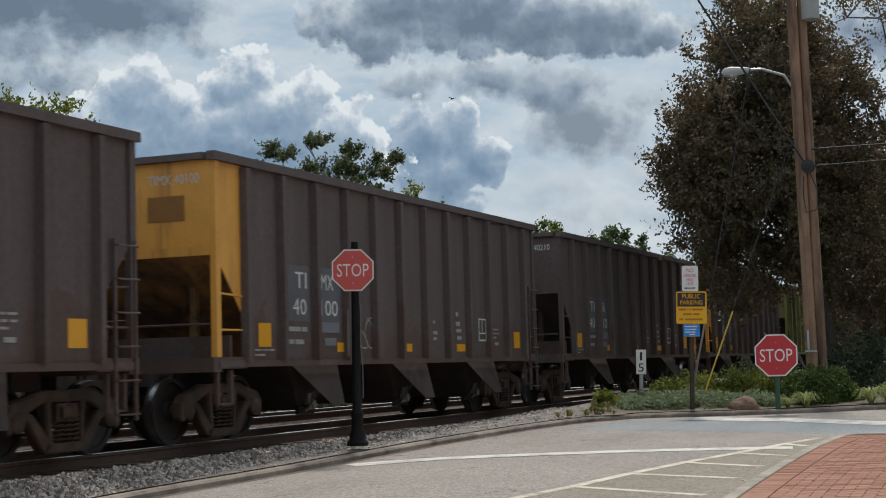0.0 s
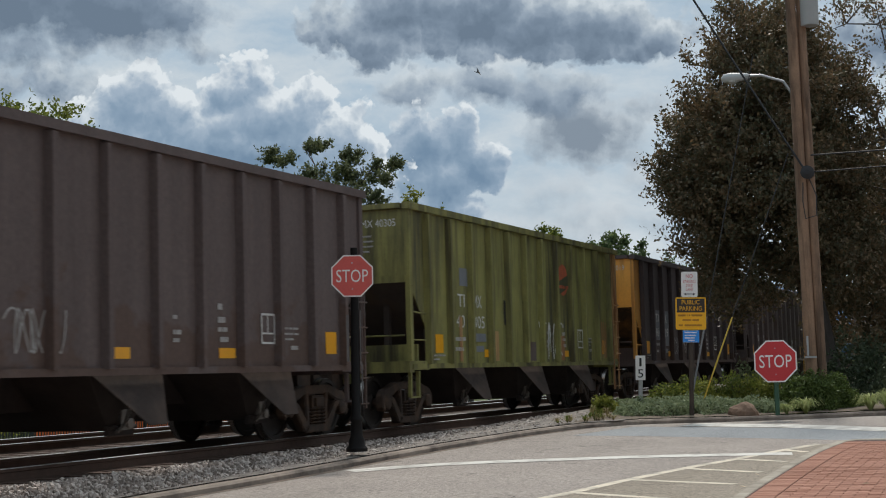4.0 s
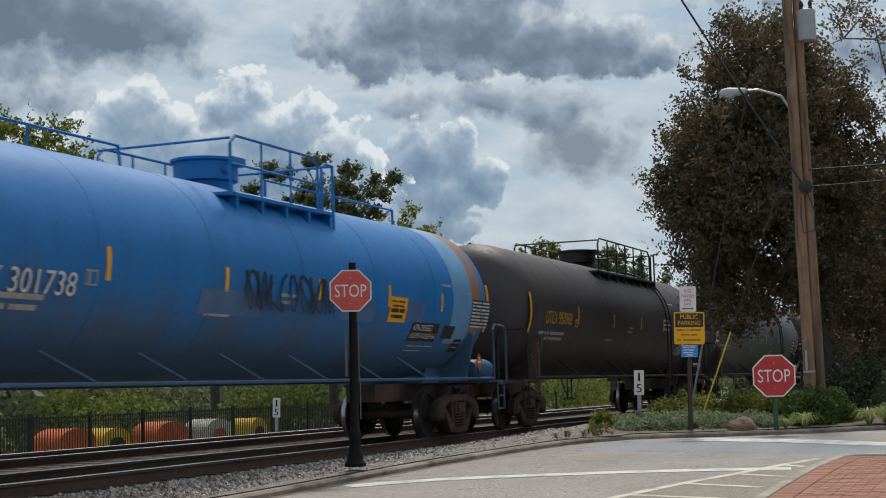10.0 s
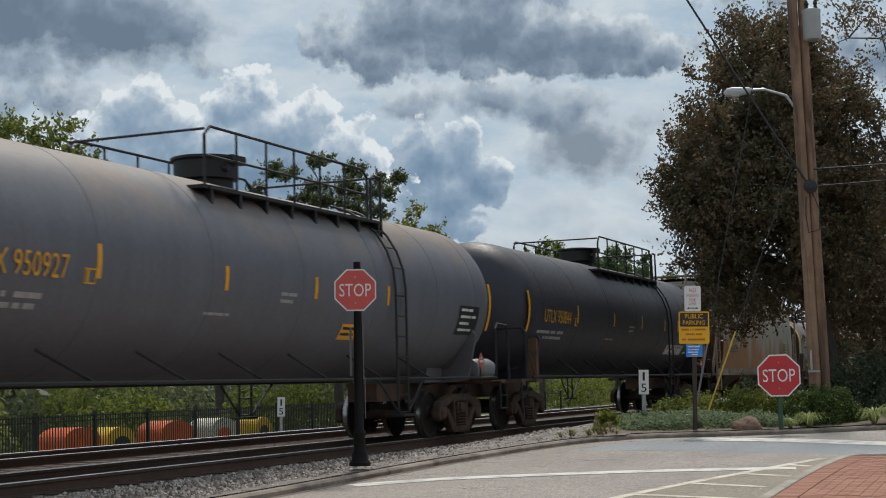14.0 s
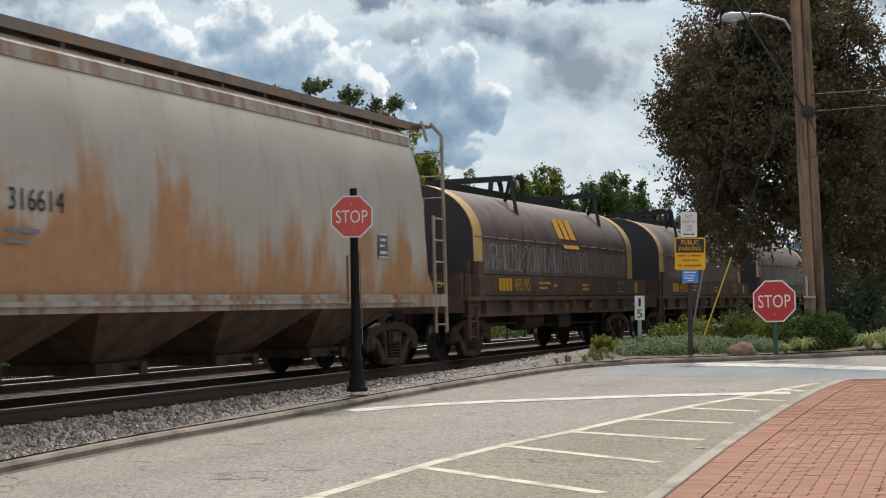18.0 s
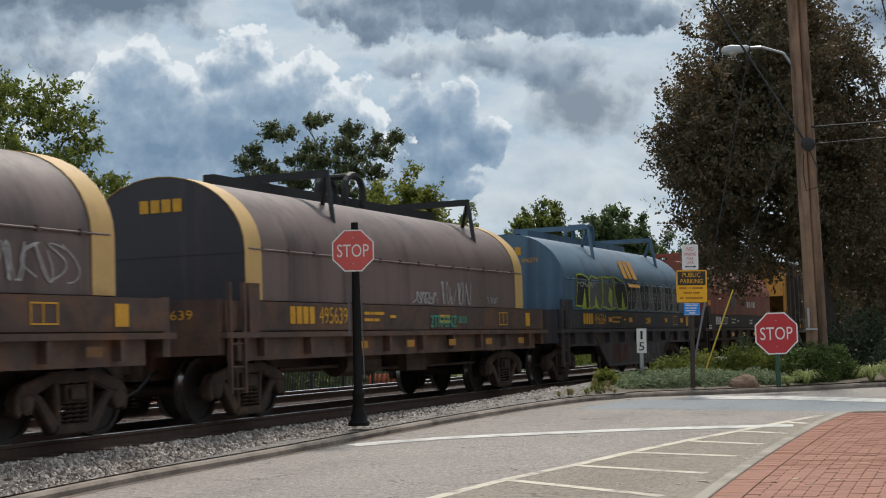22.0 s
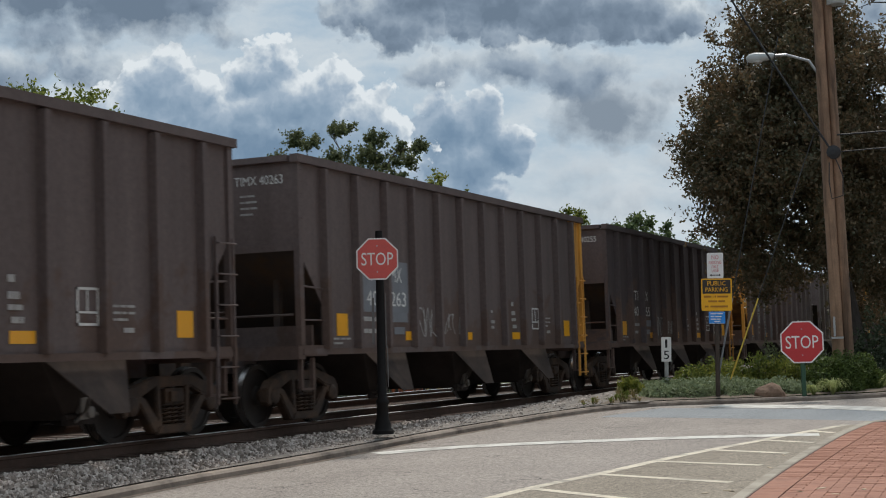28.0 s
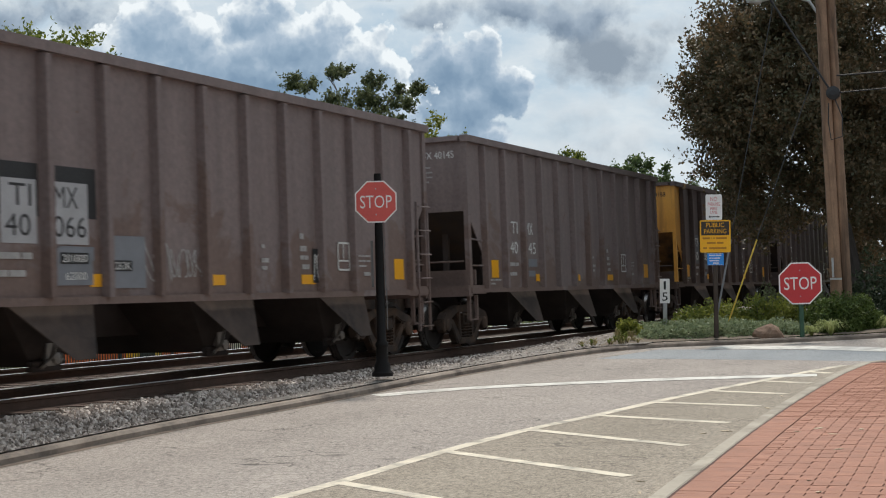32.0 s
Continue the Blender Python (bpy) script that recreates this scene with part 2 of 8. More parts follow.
# gold darkened for soot and for the shade the slope sheet lies in
SOOTSHADEGOLD = material("sooty_shaded_gold_sheet", (0.27, 0.135, 0.042), 0.7, var=0.2, scale=1.5, dirt=(0.05, 0.032, 0.02), dirt_amount=0.55)
# near-black slope sheets, much darker than the car sides, with brown patches
SLOPE = material("near_black_sheet", (0.046, 0.035, 0.031), 0.8, var=0.2, scale=2, dirt=(0.07, 0.04, 0.02), dirt_amount=0.3)
STEEL = material("grimy_cast_steel", (0.046, 0.033, 0.027), 0.75, var=0.2, scale=4, spec=0.3, dirt=(0.098, 0.060, 0.039), dirt_amount=0.42, bump=0.3, bump_scale=40)
WHEEL = material("dark_wheel_steel", (0.030, 0.024, 0.021), 0.65, 0.0, var=0.2, scale=5, spec=0.25)
TREAD = material("polished_tread", (0.34, 0.33, 0.32), 0.30, 1.0, var=0.06)
RAILTOP = material("polished_rail_head", (0.86, 0.84, 0.82), 0.36, 1.0, var=0.05)
RUST = material("rusty_rail", (0.085, 0.05, 0.036), 0.85, var=0.2, scale=6, bump=0.3)
def tank_paint(name, base, shade_film, shade_film_amount, dust, dust_amount, rust=()):
    """Tank paint with a ragged low coat of road dust and painted underside shade, settled dust on top, and rust stains
    at given places: x, z, size.
    """
    m = bpy.data.materials.new(name)
    m.use_nodes = True
    k = Nodes(m.node_tree)
    b = k.n["Principled BSDF"]
    co = k.add("ShaderNodeTexCoord").outputs["Object"]
    sp = k.add("ShaderNodeSeparateXYZ")
    k.put(sp.inputs[0], co)
    b.inputs["Specular IOR Level"].default_value = 0.28
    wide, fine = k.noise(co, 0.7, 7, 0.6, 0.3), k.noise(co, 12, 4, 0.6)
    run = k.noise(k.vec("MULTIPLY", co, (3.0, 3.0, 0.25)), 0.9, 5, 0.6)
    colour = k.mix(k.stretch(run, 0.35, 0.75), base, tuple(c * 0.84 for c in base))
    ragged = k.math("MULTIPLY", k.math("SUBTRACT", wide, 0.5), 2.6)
    # low coat mixes road dust with the shade of the tank's underside
    low = k.stretch(k.math("ADD", sp.outputs[2], ragged), 1.5, 2.5, shade_film_amount, 0.0)
    colour = k.mix(low, colour, shade_film)
    high = k.stretch(k.math("ADD", sp.outputs[2], ragged), 3.2, 4.1, 0.0, dust_amount)
    colour = k.mix(high, colour, dust)
    for x, z, size in rust:
        d = k.vec("LENGTH", k.vec("MULTIPLY", k.vec("SUBTRACT", co, (x, 0, z)), (1, 0, 0.8)))
        spot = k.stretch(k.math("ADD", d, k.math("MULTIPLY", k.math("SUBTRACT", wide, 0.5), 1.8)), size * 0.5, size, 0.85, 0.0)
        colour = k.mix(spot, colour, (0.085, 0.040, 0.024))
    colour = k.mix(1.0, colour, k.ramp(fine, [(0.25, 0.9), (0.75, 1.1)]), "MULTIPLY")
    k.put(b.inputs["Base Color"], colour)
    k.put(b.inputs["Roughness"], k.stretch(wide, 0.3, 0.7, 0.50, 0.64))
    return m


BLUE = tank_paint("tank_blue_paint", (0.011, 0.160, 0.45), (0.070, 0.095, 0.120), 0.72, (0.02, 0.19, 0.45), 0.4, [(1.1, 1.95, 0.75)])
TANKGREY = tank_paint("tank_blue_grey_paint", (0.135, 0.140, 0.160), (0.118, 0.108, 0.110), 0.5, (0.25, 0.185, 0.135), 0.75)
PALEBLUE = material("pale_blue_primer", (0.12, 0.28, 0.50), 0.5, var=0.1)
TANKBLACK = material("tank_black_paint", (0.054, 0.044, 0.046), 0.58, spec=0.35, var=0.12, scale=0.9, dirt=(0.060, 0.047, 0.044), dirt_amount=0.28, streak=True)
RUSTGREY = material("rust_streaked_grey_paint", (0.38, 0.33, 0.28), 0.65, var=0.15, scale=1.6, dirt=(0.24, 0.11, 0.05), dirt_amount=0.42, streak=True)
COILBROWN = material("coil_hood_brown_paint", (0.162, 0.112, 0.098), 0.55, var=0.16, scale=0.8, dirt=(0.082, 0.056, 0.049), dirt_amount=0.38, streak=True)
COILNAVY = material("coil_hood_dark_paint", (0.040, 0.035, 0.042), 0.55, var=0.14, scale=1.0, dirt=(0.08, 0.055, 0.05), dirt_amount=0.25, streak=True)
COILBLUE = material("coil_hood_blue_paint", (0.095, 0.165, 0.235), 0.5, var=0.12, scale=0.8, dirt=(0.05, 0.085, 0.13), dirt_amount=0.3, streak=True)
COILRED = material("coil_hood_red_paint", (0.30, 0.085, 0.052), 0.6, var=0.12, scale=0.9, dirt=(0.14, 0.04, 0.03), dirt_amount=0.35, streak=True)
CREAM = material("cream_band_paint", (0.60, 0.38, 0.14), 0.55, var=0.08, scale=1.5, dirt=(0.40, 0.24, 0.10), dirt_amount=0.25)
DECK = material("oily_deck_steel", (0.074, 0.048, 0.039), 0.7, var=0.3, scale=2.5, dirt=(0.15, 0.070, 0.036), dirt_amount=0.40)
YEL = material("reflector_yellow", (0.78, 0.36, 0.01), 0.4, var=0.05)
WHITE = material("stencil_white", (0.62, 0.62, 0.60), 0.6, var=0.1, scale=10)
DIMWHITE = material("worn_stencil_white", (0.34, 0.33, 0.32), 0.7, var=0.2, scale=12)
DIMYEL = material("worn_stencil_yellow", (0.66, 0.33, 0.022), 0.6, var=0.12, scale=10)
PATCH = material("repaint_patch", (0.105, 0.104, 0.115), 0.6, var=0.1)
RUSTBLUE = material("rusted_blue_paint", (0.06, 0.15, 0.27), 0.6, var=0.15, scale=1.2, dirt=(0.30, 0.13, 0.05), dirt_amount=0.62, streak=True)
DULLBLUE = material("grimy_blue_paint", (0.035, 0.10, 0.19), 0.6, var=0.2, scale=2, dirt=(0.06, 0.055, 0.05), dirt_amount=0.5)
GALVGREY = material("dull_grey_steel", (0.20, 0.20, 0.21), 0.6, var=0.12)
TANKNAVY = material("tank_blue_black_paint", (0.036, 0.036, 0.046), 0.54, spec=0.35, var=0.10, scale=0.9, dirt=(0.05, 0.045, 0.05), dirt_amount=0.2, streak=True)
PALEPATCH = material("fresh_repaint_patch", (0.36, 0.36, 0.37), 0.6, var=0.12)
PATCHGREY = material("pale_repaint_patch", (0.17, 0.18, 0.20), 0.6, var=0.12)
BLACK = material("flat_black", (0.012, 0.012, 0.013), 0.6, var=0.1)
REDORANGE = material("faded_emblem_red", (0.40, 0.09, 0.04), 0.6, var=0.2, scale=8)


def asphalt(name, dark, light, speck, crack):
    """Worn asphalt: pale stone chips, broad stains and fine cracks across it."""
    m = bpy.data.materials.new(name)
    m.use_nodes = True
    k = Nodes(m.node_tree)
    b = k.n["Principled BSDF"]
    b.inputs["Roughness"].default_value = 0.92
    co = k.add("ShaderNodeTexCoord").outputs["Object"]
    stain = k.noise(co, 0.45, 5, 0.6)
    lane = k.noise(k.vec("MULTIPLY", co, (0.10, 0.9, 1)), 1.0, 3, 0.5)
    chips = k.noise(co, 20, 3, 0.8)
    chips2 = k.noise(k.vec("ADD", co, (7, 3, 0)), 48, 2, 0.75)
    f = k.math("ADD", k.math("MULTIPLY", stain, 0.5), k.math("MULTIPLY", lane, 0.5))
    colour = k.mix(k.stretch(f, 0.32, 0.68), dark, light)
    c = k.math("ADD", k.math("MULTIPLY", k.stretch(chips, 0.25, 0.75), 0.5), k.math("MULTIPLY", k.stretch(chips2, 0.25, 0.75), 0.5))
    colour = k.mix(1.0, colour, k.ramp(c, [(0.2, 1 - speck), (0.5, 1.0), (0.85, 1 + speck)]), "MULTIPLY")
    v = k.add("ShaderNodeTexVoronoi", feature="DISTANCE_TO_EDGE")
    v.inputs["Scale"].default_value = 1.3
    wob = k.add("ShaderNodeTexNoise")
    k.put(wob.inputs["Vector"], co)
    wob.inputs["Scale"].default_value = 4.0
    k.put(v.inputs["Vector"], k.vec("ADD", k.vec("MULTIPLY", co, (1.6, 0.6, 1)), k.vec("MULTIPLY", wob.outputs["Color"], (0.5, 0.5, 0))))
    line = k.math("MULTIPLY", k.stretch(v.outputs["Distance"], 0.006, 0.022, 1.0, 0.0), k.stretch(k.noise(co, 0.8, 3), 0.48, 0.62))
    colour = k.mix(k.math("MULTIPLY", line, crack), colour, (0.06, 0.055, 0.05))
    k.put(b.inputs["Base Color"], colour)
    bn = k.add("ShaderNodeBump")
    bn.inputs["Strength"].default_value, bn.inputs["Distance"].default_value = 0.5, 0.012
    k.put(bn.inputs["Height"], k.math("SUBTRACT", c, k.math("MULTIPLY", line, 2.0)))
    k.put(b.inputs["Normal"], bn.outputs[0])
    return m


ASPHALT = asphalt("worn_asphalt", (0.272, 0.238, 0.212), (0.368, 0.325, 0.290), 0.62, 0.8)
PARKASPHALT = asphalt("tan_asphalt", (0.24, 0.205, 0.16), (0.33, 0.285, 0.23), 0.62, 0.45)
NEWASPHALT = asphalt("blue_grey_asphalt", (0.235, 0.25, 0.26), (0.31, 0.325, 0.335), 0.35, 0.4)
LINE = material("road_white", (0.66, 0.64, 0.59), 0.8, var=0.1, scale=3, dirt=(0.35, 0.33, 0.30), dirt_amount=0.35)
LINEYEL = material("road_cream", (0.67, 0.60, 0.48), 0.8, var=0.1, scale=3, dirt=(0.32, 0.29, 0.24), dirt_amount=0.35)
CONCRETE = material("kerb_concrete", (0.40, 0.355, 0.29), 0.9, var=0.12, scale=1.5, dirt=(0.22, 0.19, 0.15), dirt_amount=0.35, bump=0.3, bump_scale=50)
OLDKERB = material("dirty_kerb_concrete", (0.32, 0.262, 0.215), 0.9, var=0.18, scale=1.5, dirt=(0.12, 0.095, 0.08), dirt_amount=0.45, bump=0.4, bump_scale=40)
BRICK = material("red_paver", (0.355, 0.168, 0.112), 0.85, var=0.16, scale=2.5, dirt=(0.30, 0.145, 0.10), dirt_amount=0.4, bump=0.3, bump_scale=80)
JOINT = material("paver_joint_sand", (0.09, 0.045, 0.035), 0.95, var=0.2)
BALLAST = material("ballast_stone", (0.20, 0.178, 0.158), 0.9, var=0.4, scale=5, bump=0.5, bump_scale=30)
DIRTYBALLAST = material("oil_dark_ballast", (0.075, 0.058, 0.047), 0.95, var=0.25, scale=8, bump=0.8, bump_scale=25)
GUTTER = material("gutter_dirt", (0.20, 0.15, 0.115), 0.95, var=0.3, scale=3, dirt=(0.11, 0.085, 0.068), dirt_amount=0.5, bump=0.6)
SOIL = material("dry_soil", (0.14, 0.11, 0.08), 0.95, var=0.2, scale=2, bump=0.5)
GRASS = material("rough_grass_ground", (0.085, 0.105, 0.04), 0.95, var=0.3, scale=1.5, bump=0.8)


# ---- small tools ----
def box(bm, x0, x1, y0, y1, z0, z1):
    vs = [bm.verts.new(p) for p in ((x0, y0, z0), (x1, y0, z0), (x1, y1, z0), (x0, y1, z0), (x0, y0, z1), (x1, y0, z1), (x1, y1, z1), (x0, y1, z1))]
    for f in ((3, 2, 1, 0), (4, 5, 6, 7), (0, 1, 5, 4), (1, 2, 6, 5), (2, 3, 7, 6), (3, 0, 4, 7)):
        bm.faces.new([vs[i] for i in f])


def slab(bm, poly, axis, a, b):
    """A polygon of two coordinates pushed through along an axis from a to b."""
    def p3(p, c):
        return {"x": (c, p[0], p[1]), "y": (p[0], c, p[1]), "z": (p[0], p[1], c)}[axis]
    lo, hi = [bm.verts.new(p3(p, a)) for p in poly], [bm.verts.new(p3(p, b)) for p in poly]
    n = len(poly)
    faces = [bm.faces.new(lo[::-1]), bm.faces.new(hi)]
    for i in range(n):
        faces.append(bm.faces.new((lo[i], lo[(i + 1) % n], hi[(i + 1) % n], hi[i])))
    bmesh.ops.recalc_face_normals(bm, faces=faces)


def rod(bm, p, q, r, n=8, r2=None):
    p, q = Vector(p), Vector(q)
    d = q - p
    m = Matrix.Translation((p + q) / 2) @ d.to_track_quat("Z", "Y").to_matrix().to_4x4()
    bmesh.ops.create_cone(bm, cap_ends=True, segments=n, radius1=r, radius2=r if r2 is None else r2, depth=d.length, matrix=m)


def pipe(bm, pts, r, n=6):
    """A bent tube along the points, in one piece."""
    pts = [Vector(p) for p in pts]
    rows, side = [], None
    for i, p in enumerate(pts):
        t = ((pts[min(i + 1, len(pts) - 1)] - p).normalized() + (p - pts[max(i - 1, 0)]).normalized())
        t = t.normalized() if t.length > 1e-6 else Vector((0, 0, 1))
        if side is None:
            side = t.orthogonal().normalized()
        side = (side - t * side.dot(t))
        side = side.normalized() if side.length > 1e-6 else t.orthogonal().normalized()
        other = t.cross(side)
        rows.append([bm.verts.new(p + (side * math.cos(2 * math.pi * k / n) + other * math.sin(2 * math.pi * k / n)) * r) for k in range(n)])
    for a, b in zip(rows, rows[1:]):
        for k in range(n):
            bm.faces.new((a[k], a[(k + 1) % n], b[(k + 1) % n], b[k]))
    bm.faces.new(rows[0][::-1])
    bm.faces.new(rows[-1])


def ring(bm, centre, axis, prof, n=28, caps=True):
    """A lathe turned round an axis: prof is (radius, distance along the axis)."""
    rows = []
    for r, h in prof:
        row = []
        for i in range(n):
            a = 2 * math.pi * i / n
            c, s = r * math.cos(a), r * math.sin(a)
            v = {"x": (h, c, s), "y": (c, h, s), "z": (c, s, h)}[axis]
            row.append(bm.verts.new(Vector(centre) + Vector(v)))
        rows.append(row)
    faces = []
    for a, b in zip(rows, rows[1:]):
        for i in range(n):
            faces.append(bm.faces.new((a[i], a[(i + 1) % n], b[(i + 1) % n], b[i])))
    for row in (rows[0], rows[-1]) if caps else ():
        faces.append(bm.faces.new(row))
    bmesh.ops.recalc_face_normals(bm, faces=faces)


CACHE = {}


def mesh_of(key, build, smooth=False):
    """The mesh that build(bm) makes, made once for each key."""
    if key not in CACHE:
        bm = bmesh.new()
        build(bm)
        me = bpy.data.meshes.new(key if isinstance(key, str) else str(key[0]))
        bm.to_mesh(me)
        bm.free()
        if smooth:
            for p in me.polygons:
                p.use_smooth = True
            me.set_sharp_from_angle(angle=radians(38))
        me.materials.append(None)
        CACHE[key] = me
    return CACHE[key]


def dress(ob, mat):
    if not ob.data.materials:
        ob.data.materials.append(None)
    ob.material_slots[0].link = "OBJECT"
    ob.material_slots[0].material = mat
    return ob


def part(name, me, mat, parent=None, label="", at=None):
    """One mesh object, under a thing or a part."""
    if isinstance(me, bmesh.types.BMesh):
        bm, me = me, bpy.data.meshes.new(name)
        bm.to_mesh(me)
        bm.free()
    ob = dress(new(name, me), mat)
    if parent:
        ob.parent = parent
    if at is not None:
        ob.matrix_basis = at
    if label:
        tagged(ob, label)
    return ob


def made(name, mat, parent, build, label="", at=None, key=None, smooth=False):
    """A part from a build function; key shares its mesh."""
    if key:
        return part(name, mesh_of(key, build, smooth), mat, parent, label, at)
    bm = bmesh.new()
    build(bm)
    me = bpy.data.meshes.new(name)
    bm.to_mesh(me)
    bm.free()
    if smooth:
        for p in me.polygons:
            p.use_smooth = True
        me.set_sharp_from_angle(angle=radians(38))
    return part(name, me, mat, parent, label, at)


def thing(name, label, category, group="", at=None):
    ob = tagged(new(name), label, category, group)
    if at is not None:
        ob.matrix_basis = at
    return ob


def text_mesh(words, width, height):
    """Flat letters that fill a box width by height, in x and z, facing -y, from the lower left corner."""
    key = ("letters", words, round(width, 3), round(height, 3))
    if key not in CACHE:
        cu = bpy.data.curves.new("letters", "FONT")
        cu.body, cu.resolution_u = words, 3
        ob = bpy.data.objects.new("letters", cu)
        scene.collection.objects.link(ob)
        bpy.context.view_layer.update()
        me = bpy.data.meshes.new_from_object(ob)
        bpy.data.objects.remove(ob)
        co = np.empty(len(me.vertices) * 3)
        me.vertices.foreach_get("co", co)
        co = co.reshape(-1, 3)
        lo, hi = co.min(0), co.max(0)
        x = (co[:, 0] - lo[0]) / (hi[0] - lo[0]) * width
        z = (co[:, 1] - lo[1]) / (hi[1] - lo[1]) * height
        me.vertices.foreach_set("co", np.stack([x, np.zeros_like(x), z], 1).ravel())
        me.update()
        me.materials.clear()
        me.materials.append(None)
        CACHE[key] = me
    return CACHE[key]


def letters(words, x, y, z, width, height, mat, parent, name="lettering", rz=0.0):
    return part(name, text_mesh(words, width, height), mat, parent, at=pose(x, y, z, 0, 0, rz))


def plate(bm, x, y, z, w, h, t=0.004):
    box(bm, x, x + w, y - t, y, z, z + h)


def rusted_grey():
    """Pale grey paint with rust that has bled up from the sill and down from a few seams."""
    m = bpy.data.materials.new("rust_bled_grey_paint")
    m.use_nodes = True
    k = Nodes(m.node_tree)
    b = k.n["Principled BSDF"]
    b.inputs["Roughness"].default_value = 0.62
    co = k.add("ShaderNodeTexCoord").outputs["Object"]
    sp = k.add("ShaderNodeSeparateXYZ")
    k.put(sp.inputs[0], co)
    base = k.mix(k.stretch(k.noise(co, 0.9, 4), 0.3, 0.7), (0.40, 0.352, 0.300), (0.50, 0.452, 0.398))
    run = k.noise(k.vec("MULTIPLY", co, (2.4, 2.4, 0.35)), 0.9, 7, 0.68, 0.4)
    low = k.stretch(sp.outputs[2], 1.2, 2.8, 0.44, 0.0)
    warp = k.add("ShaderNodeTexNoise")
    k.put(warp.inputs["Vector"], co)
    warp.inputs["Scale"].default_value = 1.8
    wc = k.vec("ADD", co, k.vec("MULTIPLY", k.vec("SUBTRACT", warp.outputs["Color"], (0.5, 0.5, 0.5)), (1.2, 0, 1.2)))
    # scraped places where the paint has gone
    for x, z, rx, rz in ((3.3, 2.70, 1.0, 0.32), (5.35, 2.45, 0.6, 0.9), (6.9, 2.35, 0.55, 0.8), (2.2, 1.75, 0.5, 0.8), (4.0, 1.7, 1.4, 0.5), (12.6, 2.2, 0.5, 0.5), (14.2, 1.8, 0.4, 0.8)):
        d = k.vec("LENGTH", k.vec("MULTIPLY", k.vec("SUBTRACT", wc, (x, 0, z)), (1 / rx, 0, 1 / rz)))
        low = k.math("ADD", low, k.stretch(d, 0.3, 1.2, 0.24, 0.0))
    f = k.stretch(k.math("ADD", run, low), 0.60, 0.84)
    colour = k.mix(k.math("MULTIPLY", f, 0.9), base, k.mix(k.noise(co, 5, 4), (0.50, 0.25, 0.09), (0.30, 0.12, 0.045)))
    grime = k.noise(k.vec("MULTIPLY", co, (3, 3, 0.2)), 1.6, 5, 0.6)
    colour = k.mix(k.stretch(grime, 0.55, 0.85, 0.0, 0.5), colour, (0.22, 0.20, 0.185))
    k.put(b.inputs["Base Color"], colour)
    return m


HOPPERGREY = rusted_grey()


# ---- ground, road, track ----
def sheet(name, xs, ys, z, mat, label="", parent=None):
    """A sheet over a grid of x and y at the height z(x, y)."""
    vs = [(x, y, z(x, y)) for x in xs for y in ys]
    n = len(ys)
    fs = [(i * n + j, (i + 1) * n + j, (i + 1) * n + j + 1, i * n + j + 1) for i in range(len(xs) - 1) for j in range(n - 1)]
    me = bpy.data.meshes.new(name)
    me.from_pydata(vs, [], fs)
    me.polygons.foreach_set("use_smooth", [True] * len(fs))
    ob = dress(new(name, me), mat)
    if parent:
        ob.parent = parent
    return tagged(ob, label, kind="" if parent else "structure")


def spread(a, b, n):
    return [a + (b - a) * i / n for i in range(n + 1)]


LANE = spread(-46, 58, 104)
FAR = [-2500, -900, -300, -120]
sheet("ground", FAR + spread(-60, 90, 30) + [120, 300, 900, 2500], FAR + [-60, -30, -10, 0, 5, 9, 14, 20, 26, 40, 60, 120, 300, 900, 2500],
      lambda x, y: (road_z(x) - 0.35) if y < 9 else -1.62, GRASS, "rough grassy ground beyond the streets")
sheet("road", LANE, [-70, -40, -20, -10, -5, 0, 3, 4, 5, 6, 7, 8, 9, 9.6], lambda x, y: road_z(x), ASPHALT, "worn grey asphalt street beside the railway")


def strip(name, pts, width, mat, label, z=0.006, height=0.0, parent=None):
    """A band along a line on the road, or a kerb when it has a height."""
    bm = bmesh.new()
    rows = []
    for i, (x, y) in enumerate(pts):
        a, b = pts[max(0, i - 1)], pts[min(len(pts) - 1, i + 1)]
        t = Vector((b[0] - a[0], b[1] - a[1])).normalized()
        nx, ny = -t.y * width / 2, t.x * width / 2
        rows.append([Vector((x + nx, y + ny, 0)), Vector((x - nx, y - ny, 0))])
    made_rows = []
    for p, q in rows:
        zp, zq = road_z(p.x), road_z(q.x)
        if height:
            e = 0.03
            m = (q - p).normalized() * e
            made_rows.append([bm.verts.new((p.x, p.y, zp - 0.1)), bm.verts.new((p.x, p.y, zp + height - e)), bm.verts.new((p.x + m.x, p.y + m.y, zp + height)),
                              bm.verts.new((q.x - m.x, q.y - m.y, zq + height)), bm.verts.new((q.x, q.y, zq + height - e)), bm.verts.new((q.x, q.y, zq - 0.1))])
        else:
            made_rows.append([bm.verts.new((p.x, p.y, zp + z)), bm.verts.new((q.x, q.y, zq + z))])
    for r, s in zip(made_rows, made_rows[1:]):
        for i in range(len(r) - 1):
            bm.faces.new((r[i], r[i + 1], s[i + 1], s[i]))
    bmesh.ops.recalc_face_normals(bm, faces=bm.faces)
    ob = part(name, bm, mat, parent)
    return tagged(ob, label, kind="structure")


